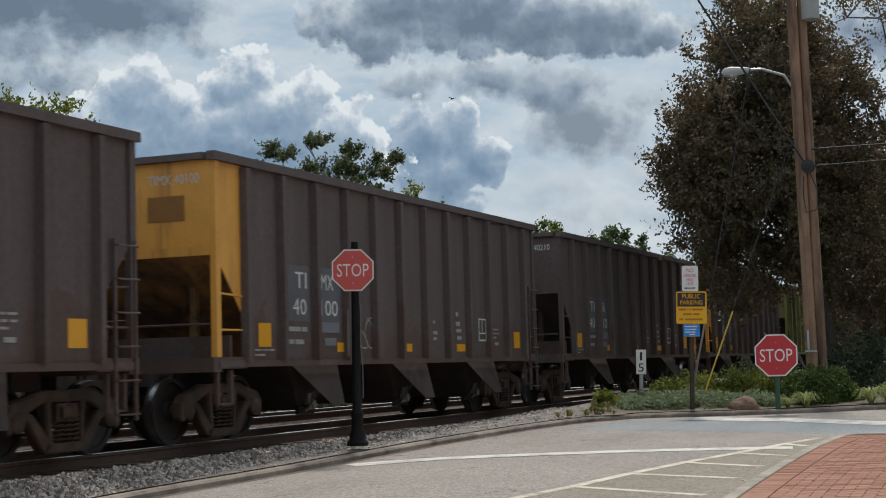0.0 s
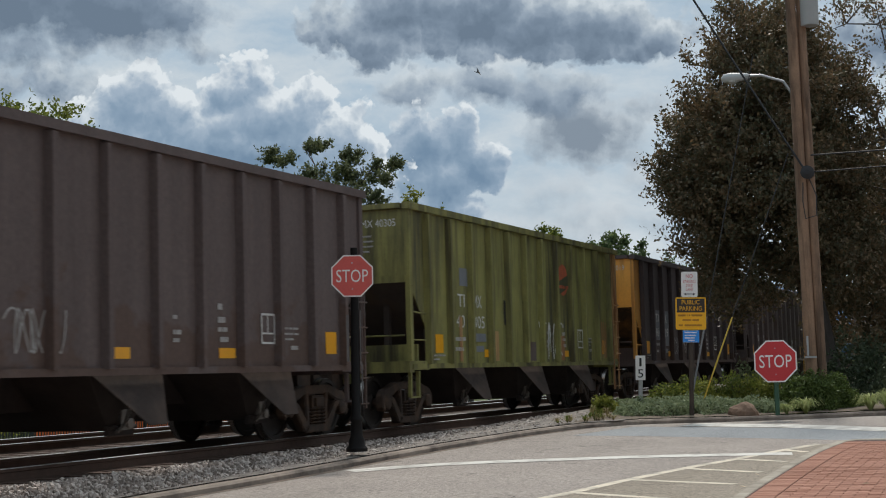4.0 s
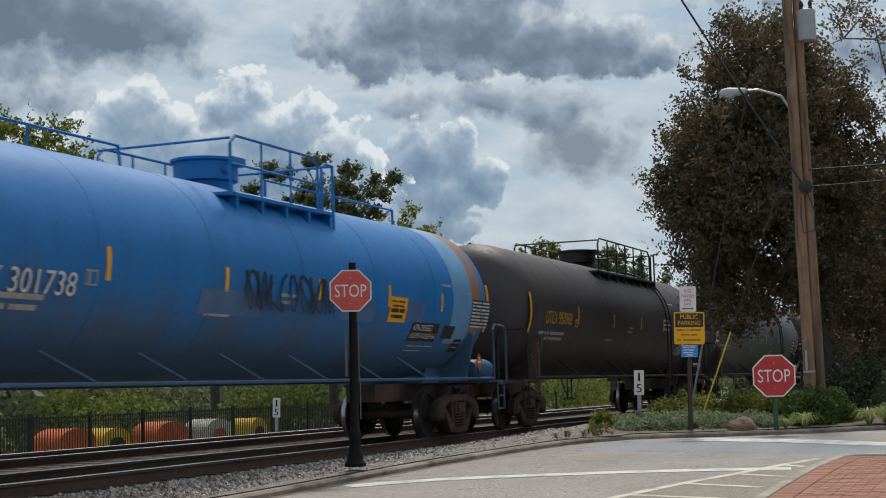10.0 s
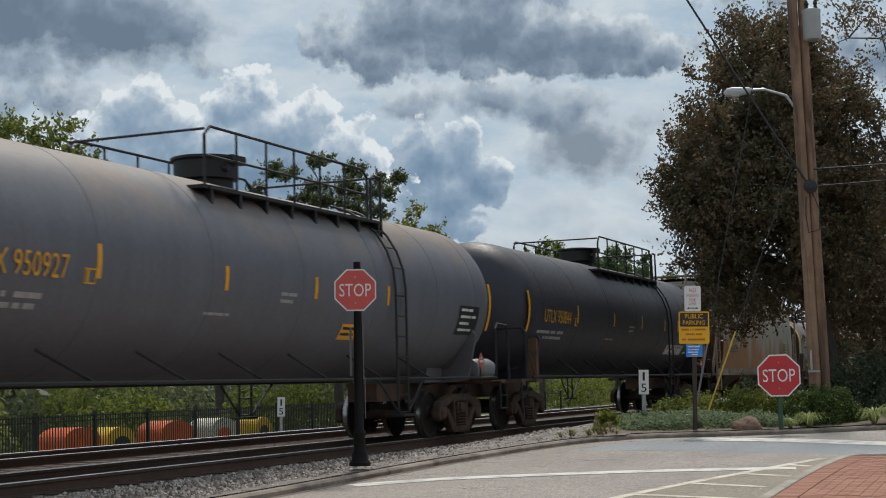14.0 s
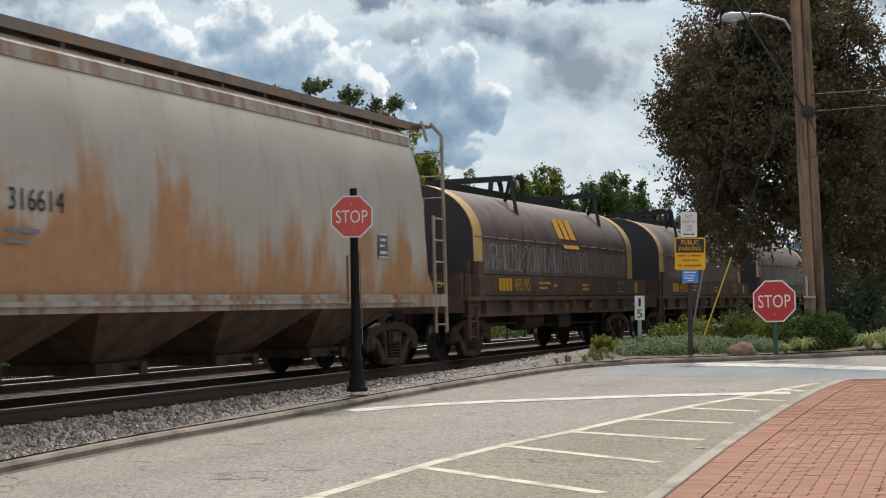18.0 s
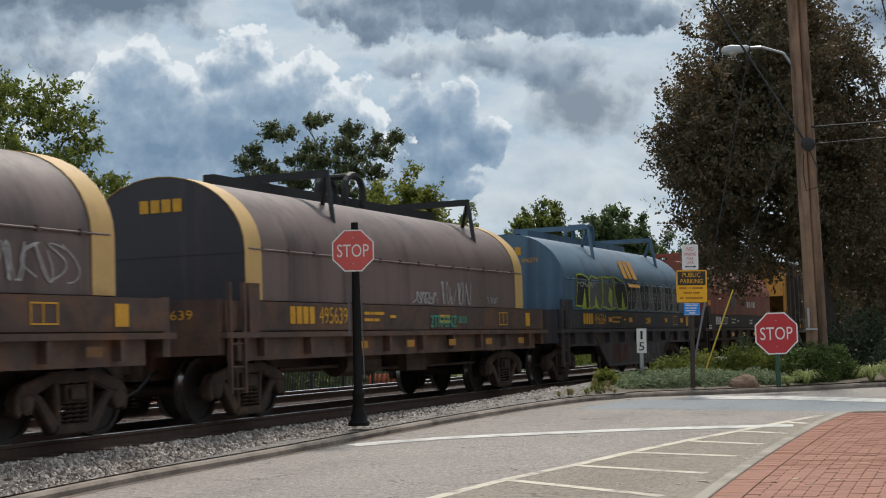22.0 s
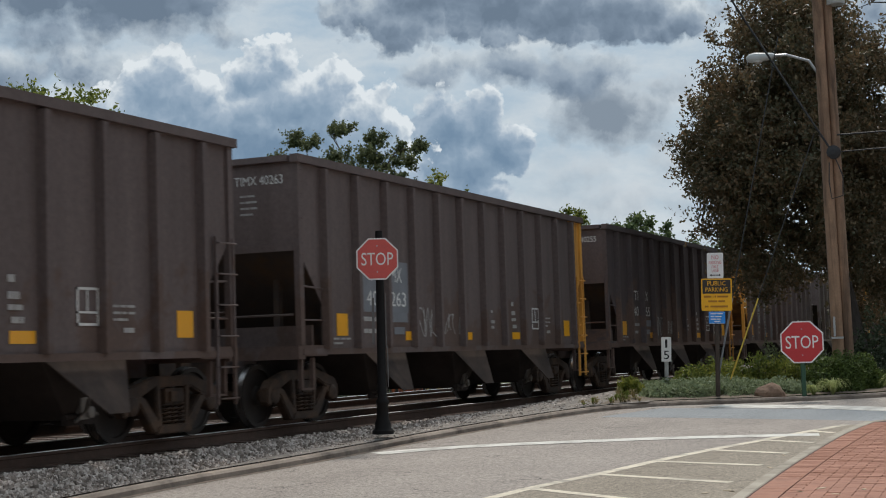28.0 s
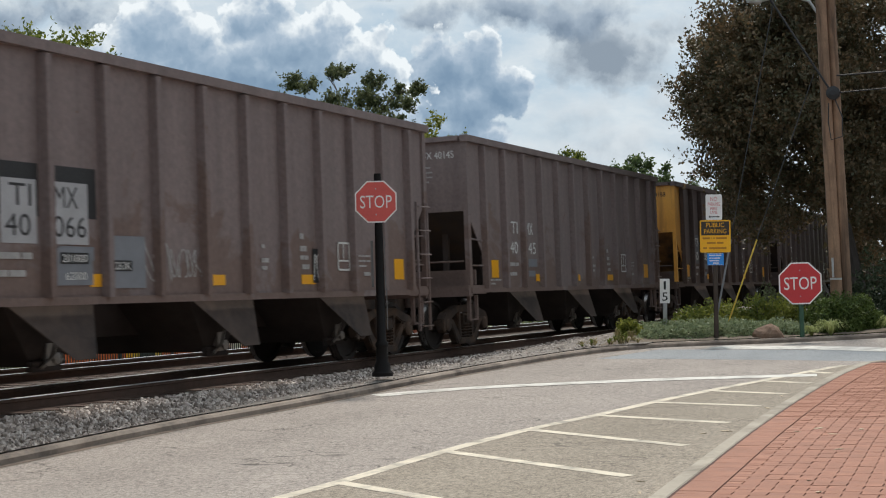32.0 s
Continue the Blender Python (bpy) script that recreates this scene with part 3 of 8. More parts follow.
def curve_line(pts, n=8):
    """A smooth line through the points."""
    out = []
    for i in range(len(pts) - 1):
        p0, p1, p2, p3 = pts[max(0, i - 1)], pts[i], pts[i + 1], pts[min(len(pts) - 1, i + 2)]
        for k in range(n):
            t = k / n
            out.append(tuple(0.5 * (2 * b + (c - a) * t + (2 * a - 5 * b + 4 * c - e) * t * t + (3 * b - a - 3 * c + e) * t ** 3) for a, b, c, e in zip(p0, p1, p2, p3)))
    return out + [pts[-1]]


EDGE = curve_line([(-46, 2.2), (0, 2.45), (8, 2.72), (10, 2.85), (11.65, 2.94), (14, 3.06), (16.9, 3.15), (20.4, 3.17), (22.5, 3.05)])


def right_kerb_y(x):
    """The middle of the flush kerb beside the brick pavement."""
    for (x0, y0), (x1, y1) in zip(EDGE, EDGE[1:]):
        if x0 <= x <= x1:
            return y0 + (y1 - y0) * (x - x0) / (x1 - x0)
    return EDGE[-1][1]


LEFT_KERB = curve_line([(-46, 9.75), (0, 9.75), (8, 9.75), (11.7, 9.74), (14.2, 9.72), (16.9, 9.45), (20.7, 9.22), (23, 8.98), (25.05, 8.66), (26.4, 8.25), (27.3, 7.55), (27.6, 6.8), (27.8, 6.0), (28.1, 5.2), (28.55, 4.2), (29.2, 3.1), (30.2, 0.5), (31, -4), (33, -20), (36, -60)])
strip("kerb", LEFT_KERB, 0.20, OLDKERB, "dirty old concrete kerb along the ballast and planted bed", height=0.085)
strip("gutter_dirt", [(x, y - 0.15) for x, y in LEFT_KERB if 6 < x < 27], 0.16, GUTTER, "brown dirt gathered along the kerb", z=0.003)
strip("kerb", EDGE + [(22.75, 2.9), (22.85, 2.6), (22.9, 1.0), (23.0, -4), (23.4, -60)], 0.175, CONCRETE, "pale concrete kerb set flush along the brick pavement", height=0.03)
STALL = [(8.6, 5.95), (10.74, 5.68), (12.66, 5.57), (14.35, 5.36), (15.68, 5.05), (17.08, 4.79), (18.48, 4.46), (19.81, 4.08), (21.22, 3.69), (22.3, 3.36)]
park = [(-10, 5.7)] + STALL
sheet_rows = [(x, right_kerb_y(x) + 0.05, y) for x, y in park]
bm = bmesh.new()
rows = [[bm.verts.new((x, a, road_z(x) + 0.002)), bm.verts.new((x, b, road_z(x) + 0.002))] for x, a, b in sheet_rows]
for r, s in zip(rows, rows[1:]):
    bm.faces.new((r[0], s[0], s[1], r[1]))
tagged(part("parking_lane", bm, PARKASPHALT), "tan worn asphalt parking lane with painted stalls", kind="structure")
strip("stall_line", [(-10, 5.7)] + curve_line(STALL, 4), 0.15, LINEYEL, "cream painted line edging the parking stalls", z=0.0045)
for (x, y), (x2, y2) in zip(STALL[:-1], [(6.9, 3.30), (9.4, 3.36), (11.32, 3.40), (13.18, 3.41), (14.97, 3.42), (16.62, 3.44), (17.99, 3.40), (19.41, 3.34), (20.9, 3.32)]):
    strip("stall_line", [(x, y), (x2, y2)], 0.13, LINEYEL, "cream painted parking stall line", z=0.005)
strip("road_line", curve_line([(18.1, 8.95), (19.15, 7.9), (20.12, 5.73), (20.45, 4.4), (20.63, 3.47)]), 0.42, LINE, "white painted line across the street", z=0.0055)
strip("road_line", curve_line([(27.0, 6.4), (26.3, 4.4), (25.2, 2.7), (24.0, 0.5), (22.8, -2)]), 0.75, LINE, "white painted stop line", z=0.0055)
strip("road_patch", curve_line([(25.6, 7.6), (25.2, 6.0), (24.4, 3.6), (23.6, 1.5), (23.0, -2), (23.2, -30)]), 2.2, NEWASPHALT, "newer blue-grey asphalt crossing", z=0.0015)

# brick pavement: joint bed, then pavers one by one where the camera sees them
PAVE = 0.03
bm = bmesh.new()
rows = []
for x in spread(-46, 22.7, 70):
    k = right_kerb_y(x) - 0.06
    rows.append([bm.verts.new((x, y, road_z(x) + PAVE - 0.008)) for y in (-60, -20, -8, -2, 1, k)])
for r, q in zip(rows, rows[1:]):
    for i in range(5):
        bm.faces.new((r[i], q[i], q[i + 1], r[i + 1]))
tagged(part("pavement", bm, JOINT), "red brick pavement with sandy joints", kind="structure")

# unseen plain walls behind the eye, added to cut sky light on the train
SKYBLOCK = material("sky_block_brown", (0.20, 0.135, 0.11), 0.9, var=0.15, scale=0.6, bump=0.3)
for i, (x0, x1, y0, y1, h) in enumerate(((-44, 14, -13.0, -12.6, 8.5), (-44.4, -44, -12.6, 3.0, 7.5))):
    tagged(made(f"wall_street_{i + 1}", SKYBLOCK, None, lambda bm: box(bm, x0, x1, y0, y1, -3.2, h)), "unseen plain brown wall added to cut sky light", kind="structure")

# ballast and tracks
def ballast_z(x, y):
    edge = road_z(x) + 0.055
    a = min(1, max(0, (y - 9.85) / 0.85))
    a = a * a * (3 - 2 * a)
    return edge * (1 - a) + (RAIL_Z - 0.17) * a + 0.012 * noise.noise(Vector((x * 3, y * 3, 0)))


def left_kerb_y(x):
    for (x0, y0), (x1, y1) in zip(LEFT_KERB, LEFT_KERB[1:]):
        if x0 <= x <= x1:
            return y0 + (y1 - y0) * (x - x0) / (x1 - x0)
    return 9.4 if x < 0 else 7.0


bm = bmesh.new()
rows = []
for x in spread(-46, 58, 208):
    y0 = (left_kerb_y(x) if x < 27.0 else 7.6) + 0.06
    rows.append([bm.verts.new((x, y, ballast_z(x, y) if y > 9.85 else road_z(x) + 0.10)) for y in [y0 + (10.75 - y0) * i / 8 for i in range(9)]])
for r, s in zip(rows, rows[1:]):
    for i in range(8):
        bm.faces.new((r[i], s[i], s[i + 1], r[i + 1]))
tagged(part("ballast", bm, BALLAST), "grey crushed stone ballast shoulder", kind="structure")
sheet("trackbed", spread(-400, 500, 90), [10.75, 11.2, 12, 13, 14.2, 15.5, 17, 19, 20.5], lambda x, y: RAIL_Z - 0.17 - 0.25 * max(0, (y - 18.4) / 2), DIRTYBALLAST, "oil-dark stone bed of two railway tracks")


def rail_build(bm):
    prof = [(-0.07, 0), (0.07, 0), (0.07, 0.012), (0.012, 0.03), (0.012, 0.12), (0.036, 0.13), (0.036, 0.165), (-0.036, 0.165), (-0.036, 0.13), (-0.012, 0.12), (-0.012, 0.03), (-0.07, 0.012)]
    slab(bm, prof, "x", -400, 500)


def railtop_build(bm):
    slab(bm, [(-0.036, 0.16), (0.036, 0.16), (0.030, 0.172), (-0.030, 0.172)], "x", -400, 500)


for cy in (TRACK_Y, TRACK_Y + 4.5):
    tr = tagged(new("railway_track"), "steel rails on dark ballast with wooden sleepers", "railway track", "tracks")
    tr.matrix_basis = pose(0, cy, RAIL_Z - 0.172)
    for s in (-0.7535, 0.7535):
        r = made("rail", RUST, tr, rail_build, at=pose(0, s, 0), key="rail")
        made("rail_head", RAILTOP, r, railtop_build, "polished steel running surface", key="railtop")
    me = mesh_of("sleeper", lambda bm: box(bm, -0.11, 0.11, -1.3, 1.3, -0.15, 0.012))
    for i in range(130 if cy < 14 else 60):
        o = part("sleeper", me, RUST, tr, at=pose(5 + i * 0.53 + random.uniform(-0.03, 0.03), random.uniform(-0.04, 0.04), 0))


# ---- the train ----
# Each car's own space: x from its front coupler towards its tail, y across (the near side is negative), z from the rail tops.
WHEELSETS = []
CARS = []


def wheel_build(bm):
    ring(bm, (0, 0, 0), "y", [(0.10, -0.085), (0.13, -0.075), (0.15, -0.03), (0.30, -0.005), (0.385, -0.03), (0.395, -0.068), (0.455, -0.070), (0.455, -0.066), (0.458, 0.03), (0.482, 0.045), (0.478, 0.07), (0.40, 0.072), (0.38, 0.04), (0.15, 0.06), (0.12, 0.09)], 36)


def tread_build(bm):
    ring(bm, (0, 0, 0), "y", [(0.452, -0.055), (0.4605, -0.055), (0.4615, 0.028), (0.452, 0.030), (0.452, -0.055)], 40, False)


def sideframe_build(bm):
    """Cast side frame with two openings, seen from the side: x along, z up, thick in y."""
    def bar(pts, y0=-0.075, y1=0.075):
        slab(bm, pts, "y", y0, y1)
    bar([(-1.10, 0.56), (-1.00, 0.68), (-0.45, 0.82), (0.45, 0.82), (1.00, 0.68), (1.10, 0.56), (1.06, 0.52), (0.66, 0.58), (0.40, 0.68), (-0.40, 0.68), (-0.66, 0.58), (-1.06, 0.52)])
    for s in (-1, 1):
        bar([(s * 1.10, 0.58), (s * 1.10, 0.36), (s * 1.02, 0.30), (s * 0.92, 0.40), (s * 0.74, 0.46), (s * 0.64, 0.58)])
        bar([(s * 0.80, 0.56), (s * 0.62, 0.56), (s * 0.26, 0.20), (s * 0.42, 0.08)])
        bar([(s * 0.40, 0.72), (s * 0.28, 0.72), (s * 0.24, 0.16), (s * 0.34, 0.16)])
    bar([(-0.42, 0.08), (0.42, 0.08), (0.34, 0.20), (-0.34, 0.20)], -0.10, 0.10)
    bmesh.ops.recalc_face_normals(bm, faces=bm.faces)
    bmesh.ops.bevel(bm, geom=[e for e in bm.edges if len(e.link_faces) == 2 and e.calc_face_angle(0) > 0.5], offset=0.018, segments=2, affect="EDGES")


def spring_build(bm):
    n, turns, r = 10, 5, 0.062
    prev = None
    for i in range(n * turns + 1):
        a = 2 * math.pi * i / n
        c = Vector((r * math.cos(a), r * math.sin(a), 0.20 + 0.27 * i / (n * turns)))
        out = Vector((math.cos(a), math.sin(a), 0)) * 0.016
        quad = [bm.verts.new(c + out), bm.verts.new(c + Vector((0, 0, 0.016))), bm.verts.new(c - out), bm.verts.new(c - Vector((0, 0, 0.016)))]
        if prev:
            for k in range(4):
                bm.faces.new((prev[k], quad[k], quad[(k + 1) % 4], prev[(k + 1) % 4]))
        prev = quad
    bmesh.ops.recalc_face_normals(bm, faces=bm.faces)


def truck(car, cx):
    """Two wheelsets in a pair of cast frames, under a car at cx."""
    for s in (-1, 1):
        fr = made("side_frame", STEEL, car, sideframe_build, at=pose(cx, s * 1.03, 0), key="sideframe")
        for x in (-0.15, 0, 0.15):
            made("spring", STEEL, fr, spring_build, at=pose(x, -s * 0.0 + s * 0.05, 0), key="spring", smooth=True)
        for x in (-0.89, 0.89):
            made("bearing_cap", STEEL, fr, lambda bm: ring(bm, (0, 0, 0), "y", [(0.045, -0.115), (0.095, -0.105), (0.120, -0.085), (0.130, 0.0), (0.10, 0.08)], 14), at=pose(x, 0, 0.457, 0, 0, 0 if s < 0 else 180), key="bearing", smooth=True)
        made("brake_rod", STEEL, fr, lambda bm: rod(bm, (-0.5, 0, 0), (0.5, 0, 0), 0.02, 6), at=pose(0, -s * 0.2, 0.30), key="brakerod")
    made("bolster", STEEL, car, lambda bm: (box(bm, -0.2, 0.2, -1.12, 1.12, 0.46, 0.66), box(bm, -0.14, 0.14, -1.17, 1.17, 0.49, 0.62)), at=pose(cx, 0, 0), key="bolster")
    for x in (-0.89, 0.89):
        ws = new("wheelset")
        ws.parent = car
        ws.matrix_basis = pose(cx + x, 0, 0.4615)
        ws["label"] = "dark steel wheelset with polished treads"
        for s in (-1, 1):
            w = made("wheel", WHEEL, ws, wheel_build, at=pose(0, s * 0.755, 0, 0, 0, 0 if s < 0 else 180), key="wheel", smooth=True)
            t = made("tread", TREAD, ws, tread_build, at=pose(0, s * 0.755, 0, 0, 0, 0 if s < 0 else 180), key="tread", smooth=True)
        made("axle", STEEL, ws, lambda bm: rod(bm, (0, -0.98, 0), (0, 0.98, 0), 0.085, 12), key="axle", smooth=True)
        WHEELSETS.append((ws, car))


def coupler_build(bm):
    box(bm, 0.0, 0.75, -0.07, 0.07, 0.72, 0.92)
    box(bm, -0.10, 0.16, -0.16, 0.10, 0.68, 0.98)
    box(bm, 0.45, 0.85, -0.25, 0.25, 0.62, 1.02)


def air_hose_build(bm):
    pipe(bm, [(0.75, -0.32, 0.75), (0.55, -0.34, 0.70), (0.3, -0.30, 0.50), (0.05, -0.22, 0.40)], 0.025)


def ends(car, length):
    for x, rz in ((0, 0), (length, 180)):
        made("coupler", STEEL, car, coupler_build, at=pose(x, 0, 0, 0, 0, rz), key="coupler")
        made("air_hose", BLACK, car, air_hose_build, at=pose(x, 0, 0, 0, 0, rz), key="hose")


def ladder(car, x0, x1, y, z0, z1, n, mat, name="ladder", key=None, out=-1):
    def build(bm):
        for x in (x0, x1):
            box(bm, x - 0.02, x + 0.02, y - 0.02, y + 0.02, z0, z1)
        for i in range(n):
            z = z0 + 0.08 + (z1 - z0 - 0.16) * i / (n - 1)
            pipe(bm, [(x0, y, z), (x0, y + out * 0.06, z), (x1, y + out * 0.06, z), (x1, y, z)], 0.013, 6)
    return made(name, mat, car, build, key=key)


def plates(car, spots, mat, y, name="reflector"):
    for x, z, w, h in spots:
        made(name, mat, car, lambda bm: plate(bm, 0, 0, 0, w, h), at=pose(x, y, z), key=("plate", round(w, 3), round(h, 3)))


def bars(car, rows, y, mat, name="stencil", rz=0):
    """Rows of short bars in place of small writing: x, z, width, height, number of words."""
    rnd = random.Random(len(rows) * 7 + int(rows[0][0] * 100))
    bm = bmesh.new()
    for x, z, w, h, n in rows:
        cuts = sorted(rnd.uniform(0.2, 0.8) for _ in range(n - 1))
        a = 0.0
        for c in cuts + [1.0]:
            if c - a > 0.06:
                box(bm, x + a * w, x + (c - 0.05) * w, y - 0.004, y, z, z + h)
            a = c
    return tagged(part(name, bm, mat, car, at=pose(0, 0, 0, 0, 0, rz)), kind="stuff")


def scribble(car, x, y, z, w, h, mat, seed, r=0.012, strokes=7, name="graffiti"):
    """Painted tag: loose looping strokes, flat on the surface."""
    rnd = random.Random(seed)
    bm = bmesh.new()
    for k in range(strokes):
        cx = x + w * (k + 0.5) / strokes
        ww = w / strokes * 0.65
        a0, n = rnd.uniform(0, 6), 18
        fx, fz, ph = rnd.choice((0.5, 1, 1.4)), rnd.choice((1, 2, 3, 4)), rnd.uniform(0, 6)
        pts = []
        for i in range(n + 1):
            t = i / n * rnd.uniform(0.97, 1.0)
            pts.append((cx + ww * math.sin(a0 + fx * 5.5 * t) , z + h * (0.5 + 0.5 * math.sin(ph + fz * 3.3 * t))))
        for (ax, az), (bx, bz) in zip(pts, pts[1:]):
            dx, dz = bx - ax, bz - az
            ln = math.hypot(dx, dz) or 1
            ox, oz = -dz / ln * r, dx / ln * r
            bm.faces.new([bm.verts.new(p) for p in ((ax - ox, y, az - oz), (bx - ox, y, bz - oz), (bx + ox, y, bz + oz), (ax + ox, y, az + oz))])
    return tagged(part(name, bm, mat, car), kind="stuff")


# near-black holds both the coal and the deep shadow below the sill
CHUTE = material("shaded_coal_chute", (0.034, 0.027, 0.025), 0.85, var=0.3, scale=2, spec=0.2)
DUSTY = material("dusty_chute_sheet", (0.072, 0.052, 0.043), 0.75, var=0.2, scale=1.6, spec=0.2, dirt=(0.035, 0.027, 0.024), dirt_amount=0.42, bump=0.2, bump_scale=20)
LATCH = material("worn_latch_steel", (0.22, 0.20, 0.185), 0.5, 0.6, var=0.25, scale=7)
HP = 14.97            # one coal hopper car, coupler to coupler
SIDE = 1.59
HE = 14.67            # its rear end mirrors its front end in this length


def hopper_side_build(bm):
    slab(bm, [(1.56, 1.10), (HE - 1.56, 1.10), (HE - 1.56, 3.88), (1.56, 3.88)], "y", -SIDE, -SIDE + 0.02)


def hopper_end_side_build(bm):
    slab(bm, [(0.80, 3.88), (1.555, 3.88), (1.555, 1.75), (0.80, 2.62)], "y", -SIDE, -SIDE + 0.02)


def hopper_end_build(bm):
    slab(bm, [(-1.569, 2.62), (1.569, 2.62), (1.569, 3.86), (0, 3.93), (-1.569, 3.86)], "x", 0.80, 0.83)
    box(bm, 0.76, 0.80, -1.55, 1.55, 2.56, 2.68)


def hopper_slope_build(bm):
    slab(bm, [(0.83, 2.60), (2.75, 1.05), (2.80, 1.10), (0.86, 2.66)], "y", -1.56, 1.56)
    slab(bm, [(1.56, 1.76), (2.55, 1.10), (1.56, 1.10)], "y", -1.55, -1.53)
    for y in (-0.9, 0.9):
        slab(bm, [(1.35, 1.05), (1.45, 1.05), (1.45, 2.12), (1.35, 2.20)], "y", y - 0.05, y + 0.05)


def hopper_post_build(bm):
    """One corner post at the front end with its two grabs."""
    box(bm, 0.78, 0.90, -SIDE - 0.045, -SIDE + 0.045, 1.18, 3.9)
    for i in range(9):
        for x in (0.80, 0.88):
            box(bm, x - 0.012, x + 0.012, -SIDE - 0.053, -SIDE - 0.045, 2.3 + i * 0.18, 2.324 + i * 0.18)
    pipe(bm, [(0.85, -1.60, 2.05), (1.5, -1.60, 2.02)], 0.016)
    pipe(bm, [(0.85, -1.60, 1.55), (1.5, -1.60, 1.55)], 0.016)


def hopper_frame_build(bm):
    """End sill, platform and corner steps at the front end."""
    for s in (-1, 1):
        box(bm, 0.92, 1.60, s * SIDE - 0.03, s * SIDE + 0.03, 1.02, 1.18)
        box(bm, 0.9, 0.96, s * 1.5, s * 1.56, 0.55, 1.0)
        box(bm, 1.25, 1.31, s * 1.5, s * 1.56, 0.55, 1.0)
        box(bm, 0.9, 1.31, s * 1.5 - 0.03, s * 1.56, 0.53, 0.56)
    box(bm, 0.72, 0.92, -1.62, 1.62, 0.98, 1.178)
    box(bm, 0.9, 2.6, -0.28, 0.28, 0.8, 1.05)
    pipe(bm, [(0.81, -1.5, 1.63), (0.81, 1.5, 1.63)], 0.018)
    box(bm, 0.95, 1.35, 0.5, 1.0, 1.18, 1.75)
    box(bm, 1.30, 1.36, -1.52, 1.52, 1.10, 1.48)
    rod(bm, (0.80, 0.75, 1.2), (0.80, 0.75, 2.5), 0.02)


def hopper_rib_build(bm):
    slab(bm, [(-0.058, 0), (-0.050, -0.115), (-0.042, -0.122), (0.042, -0.122), (0.050, -0.115), (0.058, 0)], "z", 1.12, 3.82)


def hopper_chord_build(bm):
    for s in (-1, 1):
        box(bm, 0.72, HE - 0.72, s * SIDE - 0.09, s * SIDE + 0.05, 3.85, 3.97)
    for x in (0.75, HE - 0.81):
        box(bm, x - 0.05, x + 0.11, -1.5, 1.5, 3.87, 3.96)


def hopper_sill_build(bm):
    for s in (-1, 1):
        box(bm, 0.85, HE - 0.85, s * SIDE - 0.05, s * SIDE + 0.06, 1.04, 1.13)


def hopper_bin_build(bm):
    box(bm, 1.8, 13.17, -0.3, 0.3, 0.62, 1.05)


def chute_build(bm):
    """A discharge chute: two slope sheets that close in on the gate, with its latch."""
    a = [bm.verts.new((x, y, 1.06)) for x, y in ((-1.0, -1.46), (0.54, -1.46), (0.54, 1.46), (-1.0, 1.46))]
    b = [bm.verts.new((x, y, 0.36)) for x, y in ((-0.2, -1.16), (0.2, -1.16), (0.2, 1.16), (-0.2, 1.16))]
    bm.faces.new(b)
    for i in range(4):
        bm.faces.new((a[i], a[(i + 1) % 4], b[(i + 1) % 4], b[i]))
    rod(bm, (-0.3, -1.22, 0.40), (0.3, -1.22, 0.40), 0.030, 8)
    box(bm, -0.26, 0.26, -1.22, -1.14, 0.30, 0.42)


def chute_side_build(bm):
    """The chute's outer sheet, dusty, with a turned edge."""
    slab(bm, [(-0.98, 0), (0.52, 0), (0.20, -0.69), (-0.20, -0.69)], "y", -0.012, 0.0)


def gate_latch_build(bm):
    box(bm, -0.06, 0.08, -1.27, -1.20, 0.36, 0.62)
    pipe(bm, [(-0.16, -1.26, 0.34), (0.02, -1.28, 0.46), (0.14, -1.26, 0.70)], 0.022)
    ring(bm, (0.10, -1.26, 0.44), "y", [(0.02, -0.05), (0.07, -0.04), (0.07, 0.04), (0.02, 0.05)], 10)


